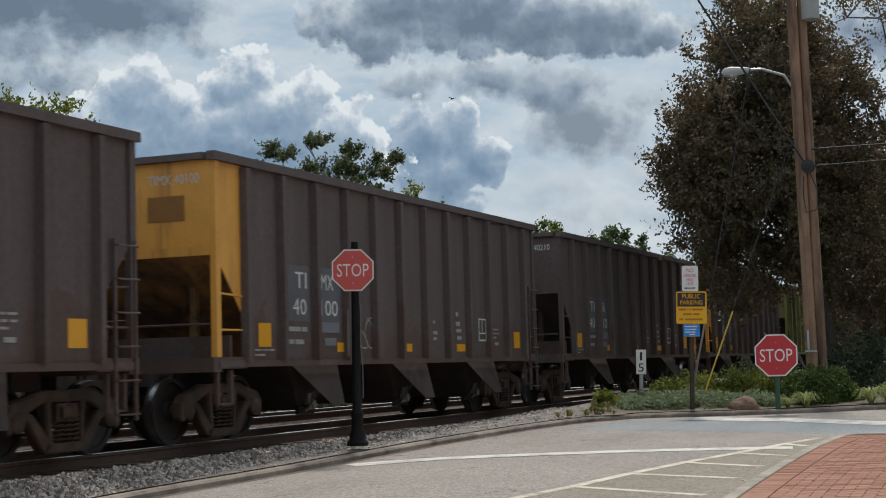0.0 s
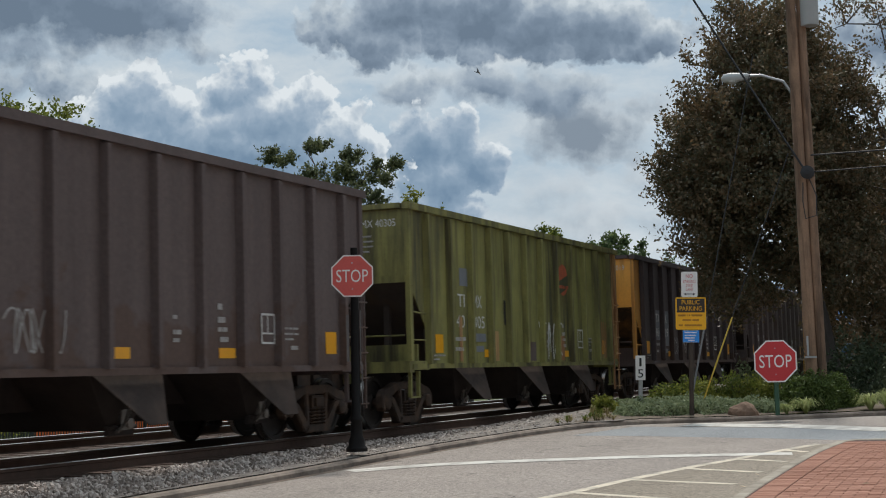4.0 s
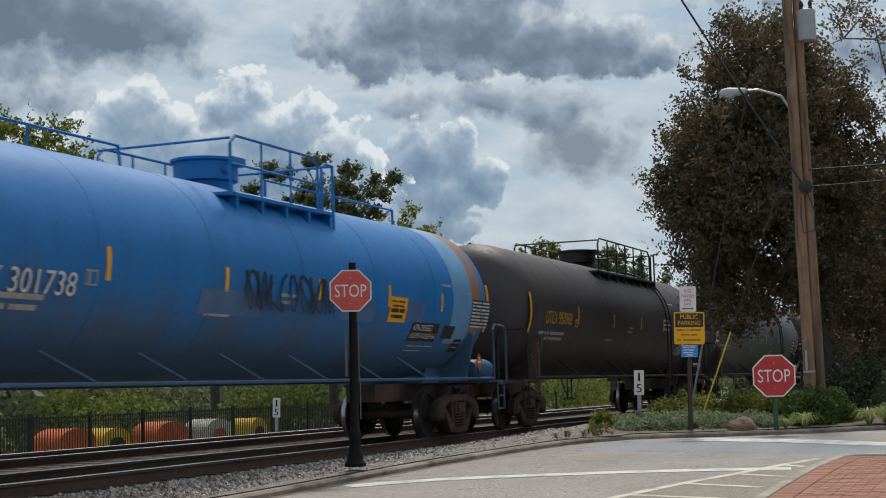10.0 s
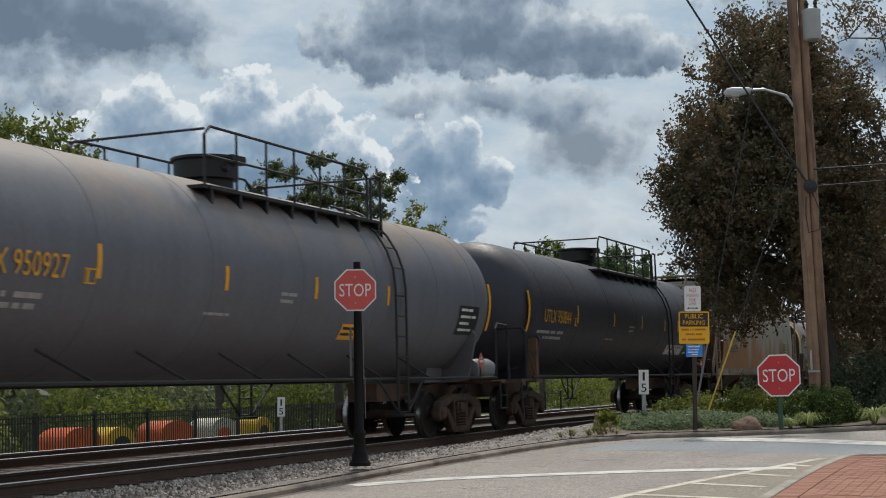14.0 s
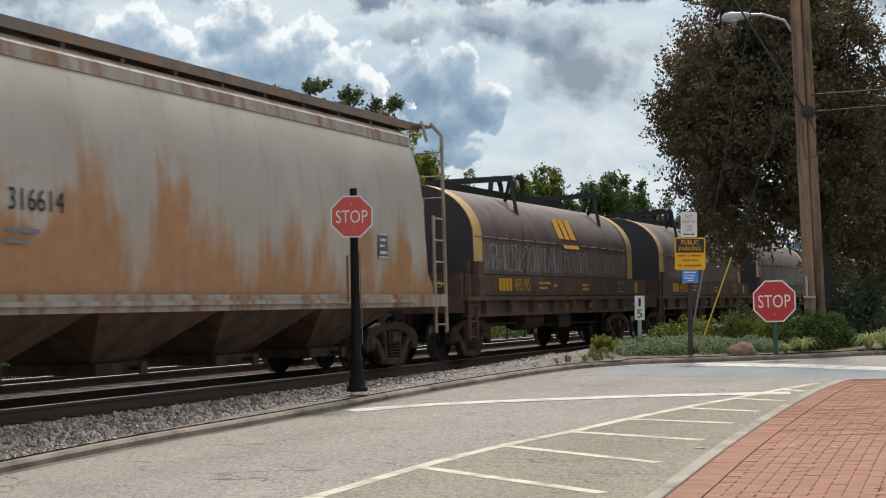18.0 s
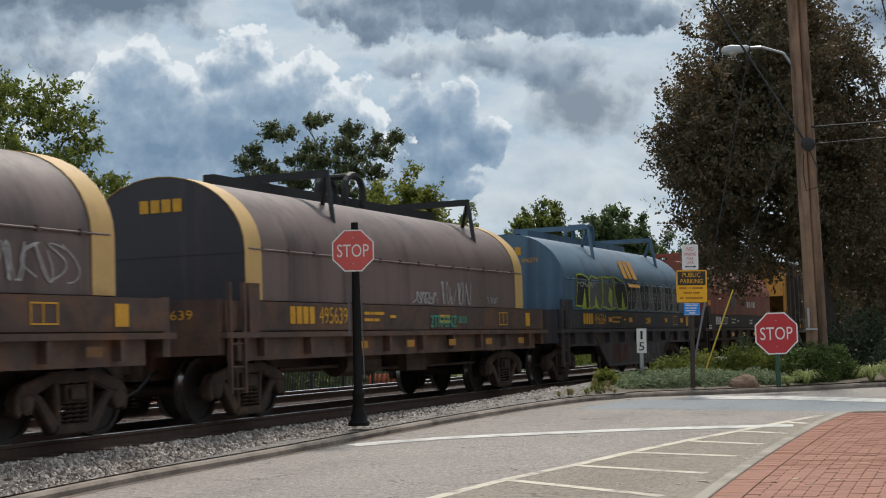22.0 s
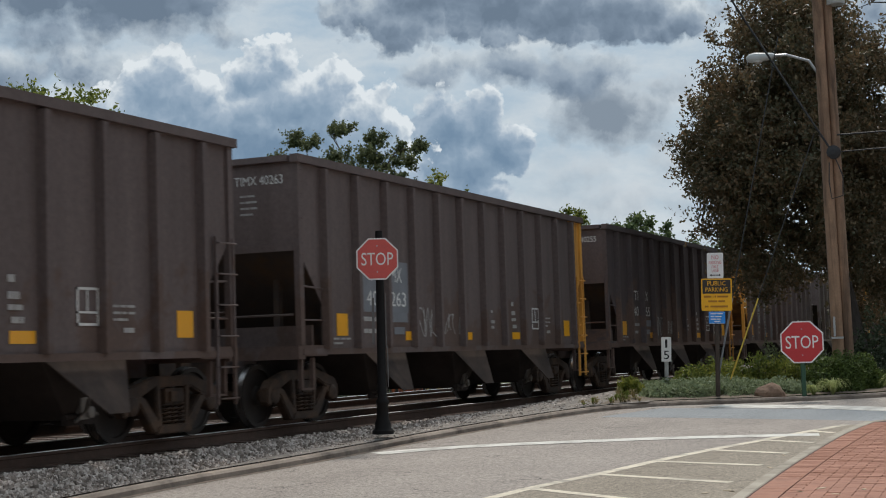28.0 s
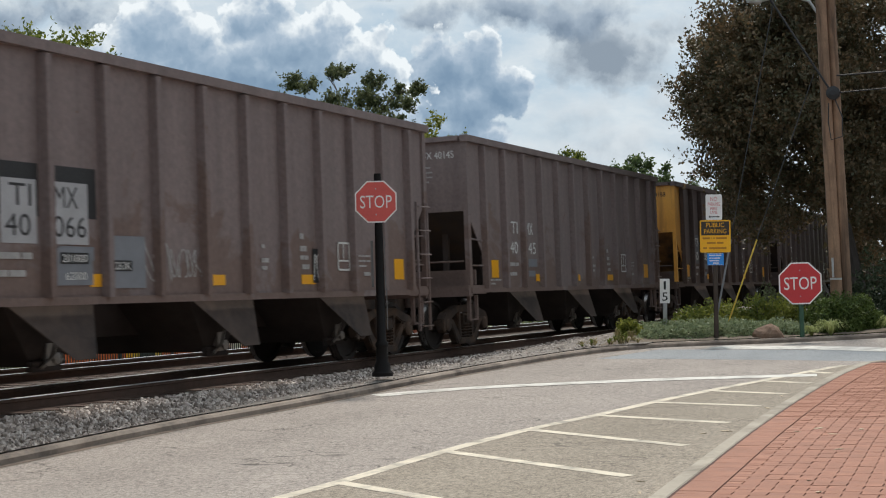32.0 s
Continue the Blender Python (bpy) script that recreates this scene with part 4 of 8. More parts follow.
def hopper_car(mark, number, front=None, rear=None, side=None, patch=None, tags=0, label=""):
    """Open coal hopper with outside ribs. front and rear: the paint of its ends; side: of its sides."""
    side, front, rear = side or DARK, front or side or DARK, rear or side or DARK
    car = thing("coal_hopper_car", label or "soot-brown ribbed steel coal hopper car in a moving train", "freight car", "freight cars")
    for at in (None, pose(HE, 0, 0, 0, 0, 180)):
        made("side_sheet", side, car, hopper_side_build, "", at, "hside")
    flip = pose(HE, 0, 0, 0, 0, 180)
    for mat, at in ((front, None), (rear, flip)):
        gold = "gold-painted end of the car" if mat is GOLD else ""
        made("end_panel", mat, car, hopper_end_build, gold, at, "hend")
        for far in (False, True):
            cp = made("corner_panel", mat, car, hopper_end_side_build, gold, at, "hendside")
            if far:
                cp.matrix_basis = (at or Matrix()) @ Matrix.Translation((0, 2 * SIDE - 0.02, 0))
        made("slope_sheet", SOOTSHADEGOLD if mat is GOLD else SLOPE, car, hopper_slope_build, "", at, "hslope")
        made("corner_post", mat, car, hopper_post_build, "", at, "hpost")
        made("corner_post", mat, car, hopper_post_build, "", (at or Matrix()) @ Matrix.Translation((0, 2 * SIDE, 0)), "hpost")
        made("end_frame", side, car, hopper_frame_build, "", at, "hframe")
    for i in range(12):
        for s in (-1, 1):
            made("rib", side, car, hopper_rib_build, at=pose(1.56 + (HE - 3.12) * i / 11, s * SIDE, 0, 0, 0, 0 if s < 0 else 180), key="hrib")
    made("top_chord", side, car, hopper_chord_build, key="hchord")
    made("side_sill", side, car, hopper_sill_build, key="hsill")
    made("centre_sill", CHUTE, car, hopper_bin_build, key="hbin")
    for x in (4.10, 7.68, 11.10):
        chute = made("discharge_chute", CHUTE, car, chute_build, at=pose(x, 0, 0), key="hchute")
        for at in (pose(0, -1.475, 1.05, -24.7, 0, 0), pose(0, 1.475, 1.05, 24.7, 0, 0)):
            made("chute_side", DUSTY, chute, chute_side_build, "brown dusty outer sheet", at, "hchuteside")
        made("gate_latch", LATCH, chute, gate_latch_build, "worn bare-steel gate latch", key="hlatch")
    for s in (-1, 1):
        x0, x1 = (HE - 1.25, HE - 0.83) if s < 0 else (0.83, 1.25)
        ladder(car, x0, x1, s * 1.64, 0.42, 2.62, 6, rear, key=("hladder", s), out=s)
    y = -SIDE - 0.004
    bay = (HE - 3.12) / 11
    c = [1.56 + bay * (i + 0.5) for i in range(11)]
    plates(car, [(c[0] - 0.12, 1.32, 0.36, 0.34), (c[10] - 0.02, 1.30, 0.36, 0.34), (c[2] + 0.25, 1.24, 0.30, 0.15), (c[5] - 0.42, 1.24, 0.42, 0.14), (c[7] - 0.02, 1.24, 0.42, 0.14)], YEL, y)
    if patch is PALEPATCH:
        plates(car, [(c[1] - 0.36, 2.02, 0.78, 0.58), (c[2] - 0.40, 2.02, 0.80, 0.58)], BLACK, y + 0.002, "repaint_patch")
        plates(car, [(c[1] - 0.20, 1.72, 0.58, 0.70), (c[2] - 0.40, 1.72, 0.64, 0.70)], patch, y - 0.001, "repaint_patch")
    elif patch:
        plates(car, [(c[1] - 0.36, 1.70, 0.74, 0.84), (c[2] - 0.36, 1.70, 0.74, 0.84)], patch, y, "repaint_patch")
    y2 = y - 0.006
    ink = BLACK if patch is PALEPATCH else WHITE
    letters(mark[:2], c[1] - 0.06, y2, 2.13 if patch is PALEPATCH else 2.20, 0.36, 0.24, ink, car)
    letters(mark[2:], c[2] - (0.36 if patch is PALEPATCH else 0.28), y2, 2.13 if patch is PALEPATCH else 2.20, 0.42, 0.24, ink, car)
    letters(number[:2], c[1] - 0.14, y2, 1.80, 0.42, 0.24, ink, car)
    letters(number[2:], c[2] - (0.38 if patch is PALEPATCH else 0.30), y2, 1.80, 0.58, 0.24, ink, car)
    bars(car, [(c[1] - 0.3, 1.55, 0.62, 0.07, 2), (c[1] - 0.3, 1.36, 0.5, 0.07, 2), (c[0] - 0.24, 1.26, 0.6, 0.03, 4), (c[0] - 0.24, 1.19, 0.3, 0.03, 2), (c[6] - 0.1, 1.55, 0.2, 0.06, 2), (c[6] - 0.1, 1.45, 0.15, 0.05, 1), (c[6] - 0.1, 1.75, 0.1, 0.05, 1),
               (c[7] - 0.05, 1.9, 0.12, 0.08, 1), (c[7] - 0.05, 1.72, 0.2, 0.08, 2), (c[7] - 0.05, 1.60, 0.25, 0.06, 2), (c[7], 1.46, 0.22, 0.07, 2), (c[9] - 0.3, 1.66, 0.45, 0.03, 4), (c[9] - 0.3, 1.58, 0.45, 0.03, 4), (c[9] - 0.3, 1.50, 0.3, 0.03, 2), (c[9] - 0.1, 1.36, 0.22, 0.06, 1)], y2, DIMWHITE)
    bars(car, [(c[2] - 0.3, 1.54, 0.66, 0.16, 1), (c[2] - 0.2, 1.34, 0.42, 0.12, 1)], y2, PATCHGREY, "stencil_panel")

    def frame_build(bm):
        x, z, w, h = c[8] + 0.07, 1.44, 0.40, 0.44
        for a in ((x, x + 0.03, z, z + h), (x + w - 0.03, x + w, z, z + h), (x, x + w, z + h - 0.03, z + h), (x, x + w, z, z + 0.03), (x, x + w, z + 0.14, z + 0.165), (x + 0.18, x + 0.20, z + 0.14, z + h)):
            box(bm, a[0], a[1], y2 - 0.003, y2, a[2], a[3])
    tagged(made("data_box", WHITE, car, frame_build, key=("hbox", 1)), kind="stuff")
    ex = 0.795
    o = letters(mark + " " + number, ex, -0.45, 3.52, 0.82, 0.135, WHITE if front is not GOLD else (WHITE if tags % 2 else BLACK), car, rz=-90)
    o.matrix_basis = pose(ex - 0.004, -0.56, 3.56, 0, 0, -90)
    if front is GOLD:
        b = bars(car, [(0, 0, 0.62, 0.35, 1)] if tags % 2 else [(0, 0.0, 0.30, 0.035, 1), (0, 0.09, 0.42, 0.035, 1), (0, 0.18, 0.30, 0.035, 1), (0, 0.27, 0.36, 0.035, 1)], 0, material("faded_stencil_brown", (0.28, 0.13, 0.03), 0.7), "stencil")
        b.matrix_basis = pose(ex, -0.55, 3.05, 0, 0, -90)
    else:
        b = bars(car, [(0, 0.0, 0.22, 0.03, 2), (0, 0.09, 0.30, 0.03, 3), (0, 0.18, 0.30, 0.03, 2), (0, 0.27, 0.26, 0.03, 3)], 0, DIMWHITE, "stencil")
        b.matrix_basis = pose(ex, -0.65, 3.12, 0, 0, -90)
    if tags:
        scribble(car, c[3] - 0.3, y2, 1.3, 1.1, 0.5, DIMWHITE, tags, 0.012, 4)
        if tags > 2:
            scribble(car, c[4] - 0.2, y2, 1.35, 0.7, 0.35, DIMWHITE, tags + 9, 0.010, 4)
    truck(car, 1.79)
    truck(car, HP - 1.79)
    ends(car, HP)
    CARS.append((car, HP))
    if side is OLIVE:
        # old round emblem crossed by a bar, and patches left from painted-out writing
        made("emblem", REDORANGE, car, lambda bm: rod(bm, (9.55, y2, 3.0), (9.55, y2 - 0.004, 3.0), 0.36, 24))
        made("emblem_bar", material("emblem_dark_green", (0.05, 0.055, 0.025), 0.6), car, lambda bm: slab(bm, [(9.12, 2.62), (10.02, 2.86), (10.02, 3.16), (9.12, 2.92)], "y", y2 - 0.010, y2 - 0.005))
        bars(car, [(9.2, 2.80, 0.74, 0.07, 6)], y2 - 0.011, REDORANGE)
        for x, z, w, h in ((5.6, 1.9, 0.5, 0.5), (3.2, 2.6, 0.4, 0.34)):
            plates(car, [(x, z, w, h)], BLACK if z < 2 else PATCHGREY, y, "repaint_patch")
        for k, x in enumerate((c[1], c[3] - 0.3, c[5] - 0.3, c[7] - 0.35, c[9] - 0.3, c[10] - 0.4)):
            plates(car, [(x, 1.16, (0.14, 0.30, 0.5, 0.45, 0.4, 0.14)[k], (0.85, 0.6, 0.4, 0.55, 0.5, 1.0)[k])], (TAN, TAN, DARK, TAN, OLIVE, GOLD)[k], y2, "paint_patch")
        scribble(car, c[6] - 0.6, y2 - 0.004, 1.2, 1.6, 0.8, WHITE, 77, 0.018, 5)
        scribble(car, c[10] - 0.2, y2 - 0.004, 1.2, 0.5, 0.9, TAN, 78, 0.02, 3)
    return car


TP = 19.1             # one tank car
TR = 1.50             # tank radius
TZ = 2.66             # height of its axis


def tank_build(bm):
    prof = [(0.02, 0.60), (0.5, 0.64), (0.95, 0.78), (1.25, 0.98), (1.42, 1.22), (1.485, 1.45), (TR, 1.7)]
    rows = prof + [(TR, x) for x in (4.2, 6.4, 8.6, 10.5, 12.7, 14.9)] + [(r, TP - x) for r, x in prof[::-1]]
    ring(bm, (0, 0, TZ), "x", rows, 56)


def tank_seam_build(bm):
    ring(bm, (0, 0, TZ), "x", [(TR - 0.02, -0.015), (TR + 0.003, -0.012), (TR + 0.003, 0.012), (TR - 0.02, 0.015)], 56, False)


def tank_dome_build(bm):
    ring(bm, (TP / 2, 0, TZ + TR), "z", [(0.42, -0.15), (0.42, 0.06), (0.50, 0.08), (0.50, 0.36), (0.55, 0.38), (0.55, 0.42), (0.30, 0.46)], 24)
    box(bm, TP / 2 - 0.15, TP / 2 + 0.25, -0.57, -0.46, TZ + TR + 0.3, TZ + TR + 0.43)
    rod(bm, (TP / 2 - 0.2, -0.52, TZ + TR + 0.22), (TP / 2 - 0.2, -0.44, TZ + TR + 0.22), 0.06, 10)


def walkway_build(bm, a, b):
    """Grating round the dome from a to b, measured from the middle of the car."""
    z = TZ + TR - 0.28
    for y in (-0.95, 0.95):
        box(bm, TP / 2 + a + 0.1, TP / 2 + b, y - 0.22, y + 0.22, z - 0.05, z)
        n = int((b - a) / 0.75)
        for i in range(n + 1):
            x = TP / 2 + a + 0.2 + (b - a - 0.3) * i / n
            box(bm, x - 0.03, x + 0.03, y - 0.2, y + 0.2, z - 0.30, z - 0.02)
    for x in (TP / 2 + a + 0.15, TP / 2 + b - 0.2):
        box(bm, x - 0.2, x + 0.2, -1.15, 1.15, z - 0.05, z)


def walk_rail_build(bm, a, b):
    z, h = TZ + TR - 0.28, 0.84
    a, b = TP / 2 + a, TP / 2 + b
    e = b - 0.55
    for y in (-1.15, 1.15):
        pipe(bm, [(a, y, z), (a, y, z + h - 0.13), (a + 0.15, y, z + h), (e - 0.2, y, z + h), (e, y, z + h - 0.13), (e, y, z)], 0.024)
        pipe(bm, [(a, y, z + 0.42), (e, y, z + 0.42)], 0.018)
        n = max(2, int((e - a) / 0.85))
        for i in range(1, n):
            x = a + (e - a) * i / n
            rod(bm, (x, y, z), (x, y, z + h), 0.02, 6)
        pipe(bm, [(e + 0.14, y, z), (e + 0.14, y, z + h - 0.12), (e + 0.24, y, z + h - 0.06), (b - 0.02, y, z + h - 0.06), (b, y, z - 0.3)], 0.026)
    rod(bm, (a, -1.15, z + h - 0.05), (a, 1.15, z + h - 0.05), 0.02, 6)
    rod(bm, (b, -1.15, z + h - 0.06), (b, 1.15, z + h - 0.06), 0.02, 6)


def top_rail_build(bm):
    z = TZ + TR
    pipe(bm, [(1.9, 0.30, z - 0.2), (1.9, 0.30, z + 0.42), (TP / 2 - 1.9, 0.30, z + 0.42), (TP / 2 - 1.8, 0.30, z - 0.2)], 0.028)
    for x in (3.7, 5.6):
        rod(bm, (x, 0.30, z - 0.2), (x, 0.30, z + 0.42), 0.02, 6)
    pipe(bm, [(TP / 2 + 2.4, 0.30, z - 0.2), (TP / 2 + 2.4, 0.30, z + 0.42), (TP - 1.9, 0.30, z + 0.42), (TP - 1.9, 0.30, z - 0.2)], 0.028)


def tank_handrail_build(bm):
    """Long rail along both sides at walkway height, with slanting stays up to the tank."""
    for s in (-1, 1):
        pipe(bm, [(1.2, s * 1.53, 1.12), (TP - 1.2, s * 1.53, 1.12)], 0.028)
        for x in (4.6, 6.6, 8.6, 10.6, 12.6, 14.6):
            pipe(bm, [(x, s * 1.53, 1.12), (x - 0.75, s * 1.22, 1.52)], 0.02)


def tank_sill_build(bm):
    box(bm, 0.55, 4.2, -0.3, 0.3, 0.72, 1.05)


def tank_platform_build(bm):
    box(bm, 0.55, 0.80, -1.5, 1.5, 1.00, 1.08)
    box(bm, 0.80, 1.35, -1.5, 1.5, 1.04, 1.07)


def tank_cradle_build(bm):
    slab(bm, [(-1.45, 1.95), (-1.38, 2.05), (-0.9, 1.32), (0, 1.18), (0.9, 1.32), (1.38, 2.05), (1.45, 1.95), (1.25, 1.08), (0.3, 1.0), (-0.3, 1.0), (-1.25, 1.08)], "x", 1.95, 2.05)
    slab(bm, [(1.9, 1.05), (2.9, 1.05), (2.7, 1.4), (2.1, 1.4)], "y", -0.7, 0.7)


def tank_web_build(bm):
    """Upright web plate from the side sill to the tank, over the truck."""
    slab(bm, [(1.52, 1.05), (1.68, 1.05), (1.66, 1.92), (1.56, 1.98)], "y", -1.50, -1.30)
    box(bm, 1.40, 1.80, -1.54, -1.20, 1.00, 1.08)
    pipe(bm, [(1.44, -1.52, 1.10), (0.98, -1.52, 1.62)], 0.022)


def tank_end_rail_build(bm):
    """A bent rail across the corner of the end platform."""
    pipe(bm, [(0.80, -1.53, 1.08), (0.80, -1.53, 2.06), (0.80, -1.45, 2.17), (0.80, -0.92, 2.17), (0.80, -0.84, 2.08), (0.80, -0.84, 1.08)], 0.026)


def tank_side_rail_build(bm):
    """A bent rail along the side, and the step below it."""
    pipe(bm, [(1.15, 1.53, 1.08), (1.15, 1.53, 2.10), (1.05, 1.53, 2.20), (0.55, 1.53, 2.18), (0.42, 1.53, 2.02), (0.42, 1.53, 1.05)], 0.026)


def tank_step_build(bm):
    pipe(bm, [(0.88, -1.50, 1.02), (0.88, -1.50, 0.50), (0.52, -1.50, 0.50), (0.52, -1.50, 1.02)], 0.022)
    rod(bm, (0.88, -1.50, 0.76), (0.52, -1.50, 0.76), 0.018, 6)


def side_ladder_build(bm):
    x = TP / 2 + 3.55
    s = -1
    for dx in (0, 0.42):
        pts = [(x + dx, s * 1.56, 0.50), (x + dx, s * 1.56, 2.66)]
        for i in range(1, 7):
            a = radians(13 * i)
            pts.append((x + dx, s * (TR + 0.06) * math.cos(a), TZ + (TR + 0.06) * math.sin(a)))
        pipe(bm, pts, 0.022)
    for z in (0.55, 0.85, 1.15, 1.5, 1.85, 2.2, 2.55):
        rod(bm, (x, s * 1.56, z), (x + 0.42, s * 1.56, z), 0.014, 6)
    for a in (14, 28, 42, 56):
        c, q = math.cos(radians(a)) * (TR + 0.06), math.sin(radians(a)) * (TR + 0.06)
        rod(bm, (x, s * c, TZ + q), (x + 0.42, s * c, TZ + q), 0.014, 6)
    pipe(bm, [(x - 0.75, s * 1.53, 1.12), (x, s * 1.56, 0.55)], 0.02)
    pipe(bm, [(x + 1.15, s * 1.53, 1.12), (x + 0.42, s * 1.56, 0.55)], 0.02)
    box(bm, x - 0.05, x + 0.47, s * 1.56 - 0.12, s * 1.56 + 0.12, 0.48, 0.52)


def arc_patch(car, name, x0, x1, a0, a1, mat, off=0.006, key=None):
    """A patch of paint bent round the near side of a tank; angles from the horizontal, upwards."""
    def build(bm):
        n, m = max(2, int(abs(a1 - a0) / 4)), max(1, int((x1 - x0) / 1.0))
        grid = [[bm.verts.new((x0 + (x1 - x0) * i / m, -(TR + off) * math.cos(radians(a0 + (a1 - a0) * j / n)), TZ + (TR + off) * math.sin(radians(a0 + (a1 - a0) * j / n)))) for j in range(n + 1)] for i in range(m + 1)]
        for i in range(m):
            for j in range(n):
                bm.faces.new((grid[i][j], grid[i + 1][j], grid[i + 1][j + 1], grid[i][j + 1]))
    return made(name, mat, car, build, key=key, smooth=True)


def arc_letters(car, words, x, a, width, height, mat, name="lettering"):
    """Letters lying on the tank at the angle a."""
    r = TR + 0.012 + height * height / (8 * TR)
    c, s = math.cos(radians(a)), math.sin(radians(a))
    return part(name, text_mesh(words, width, height), mat, car, at=pose(x, -r * c + math.sin(radians(a)) * 0, TZ + r * s - height / 2, 0, 0, 0) if abs(a) < 4 else Matrix.Translation((x, -r * c, TZ + r * s)) @ pose(0, 0, 0, -a, 0, 0) @ Matrix.Translation((0, 0, -height / 2)))


def arc_bars(car, rows, mat, name="stencil", seed=1):
    """Small unreadable writing on the tank: x, angle, width, height, words."""
    rnd = random.Random(seed)
    bm = bmesh.new()
    for x, a, w, h, n in rows:
        da = math.degrees(h / TR) / 2
        cuts, p = sorted(rnd.uniform(0.15, 0.85) for _ in range(n - 1)) + [1.0], 0.0
        for q in cuts:
            if q - p > 0.05:
                vs = [bm.verts.new((x + t * w, -(TR + 0.008) * math.cos(radians(b)), TZ + (TR + 0.008) * math.sin(radians(b)))) for t, b in ((p, a - da), (q - 0.04, a - da), (q - 0.04, a + da), (p, a + da))]
                bm.faces.new(vs)
            p = q
    return tagged(part(name, bm, mat, car), kind="stuff")


def tank_car(paint, rails, label, mark="", mark_mat=None, seed=1, gas=False, blue=False):
    car = thing("tank_car", label, "tank car", "freight cars")
    grimy = DULLBLUE if blue else rails
    shell = made("tank", paint, car, tank_build, key="tank", smooth=True)
    for x in (2.1, 4.7, 7.3, 9.9, 12.5, 15.1, TP - 2.1):
        made("weld_band", paint, shell, tank_seam_build, at=pose(x, 0, 0), key="tankseam", smooth=True)
    made("valve_dome", rails, car, tank_dome_build, key="tankdome", smooth=True)
    span = (-1.2, 2.1) if blue else (-1.9, 3.9)
    made("walkway", rails, car, lambda bm: walkway_build(bm, *span), key=("tankwalk", span))
    made("walkway_railing", rails, car, lambda bm: walk_rail_build(bm, *span), key=("tankwrail", span))
    if blue:
        made("top_rail", rails, car, top_rail_build, key="tanktop")
    else:
        made("side_ladder", rails, car, side_ladder_build, key="tankladder")
        made("side_ladder", rails, car, side_ladder_build, at=Matrix.Translation((2 * (TP / 2 + 3.76), 0, 0)) @ pose(0, 0, 0, 0, 0, 180), key="tankladder")
    made("side_handrail", rails, car, tank_handrail_build, key="tankhand")
    for at in (None, pose(TP, 0, 0, 0, 0, 180)):
        made("stub_sill", DECK, car, tank_sill_build, "", at, "tanksill")
        made("end_platform", grimy if blue else DECK, car, tank_platform_build, "", at, "tankplatform")
        made("bolster_web", grimy if blue else DECK, car, tank_web_build, "", at, "tankweb")
        made("cradle", paint, car, tank_cradle_build, "", at, "tankcradle")
        made("end_handrail", grimy, car, tank_end_rail_build, "", at, "tankendrail")
        made("corner_handrail", grimy, car, tank_side_rail_build, "", at, "tanksiderail")
        made("step", grimy, car, tank_step_build, "", at, "tankstep")
        made("step", grimy, car, tank_step_build, "", (at or Matrix()) @ Matrix.Translation((0, 3.0, 0)), "tankstep")
    strips = {"blue": ((4.82, 2), (7.6, 1.6), (10.4, 1.6), (13.0, 1.8), (15.36, 1.6)), "gas": ((4.62, 2), (7.7, 1.6), (10.4, 1.6), (12.9, 1.6), (15.38 if seed == 4 else 14.47, 1.6)), "grey": ((4.66, 2), (7.6, 1.6), (10.25, 1.6), (12.9, 1.6))}["blue" if blue else "gas" if gas else "grey"]
    for x, h in strips:
        arc_patch(car, "reflector", x, x + 0.09, -11, -11 + h * 8, YEL, key=("strip", x))
    for x in (1.20, TP - 1.32):
        arc_patch(car, "reflector", x, x + 0.12, -24, 13, YEL, -0.018, key=("strip", "end", x))
    if mark:
        arc_letters(car, mark, 2.05 if blue else 2.2, -14 if blue else -7, 2.2 if blue else 1.9, 0.29, mark_mat, "lettering")
        arc_bars(car, [(4.42, -13.5, 0.24, 0.02, 1), (4.42, -7, 0.24, 0.02, 1), (4.47, -10, 0.05, 0.16, 1), (4.42, -10, 0.02, 0.20, 1), (4.64, -10, 0.02, 0.20, 1)], DIMWHITE if blue else DIMYEL, "data_box", seed)
    arc_bars(car, [(1.9, -21, 1.9, 0.07, 4), (2.4, -26, 1.3, 0.07, 3), (7.2, -24, 0.7, 0.04, 3), (9.2, -10, 0.5, 0.05, 2), (9.2, -14, 0.4, 0.05, 2)], DIMWHITE, seed=seed)
    px = 13.10 if blue else 15.50 if seed == 4 else 15.16
    if gas or blue:
        arc_patch(car, "emergency_panel", px, px + 0.72, -21 if blue else -16, -4, YEL, 0.007, ("emer", px))
        arc_bars(car, [(px + 0.06, -7, 0.58, 0.03, 4), (px + 0.10, -10, 0.5, 0.035, 2), (px + 0.06, -13, 0.6, 0.07, 2)] + ([(px + 0.1, -17, 0.5, 0.06, 2)] if blue else []), BLACK, "panel_writing", seed)
        tx = 16.93 if blue else 16.22
        arc_patch(car, "data_panel", tx, tx + 1.0, -21, 0, BLACK, 0.005, ("dpanel", tx))
        arc_bars(car, [(tx + 0.03, -2 - 2.6 * i, 0.94, 0.035, 5) for i in range(8)], WHITE, "data_table", seed)
        arc_bars(car, [(15.4, 8, 0.5, 0.04, 2), (16.5, 4, 0.4, 0.03, 2)], DIMWHITE, seed=seed + 1)
    else:
        arc_patch(car, "emergency_panel", 11.45, 12.05, -36, -25, YEL, 0.007, ("emer", 11.4))
        arc_bars(car, [(11.5, -28, 0.5, 0.05, 2), (11.5, -32, 0.5, 0.05, 2)], BLACK, "panel_writing", seed)
        arc_patch(car, "stencil_panel", 16.2, 17.2, -28, -6, BLACK, 0.007, ("spanel", 16))
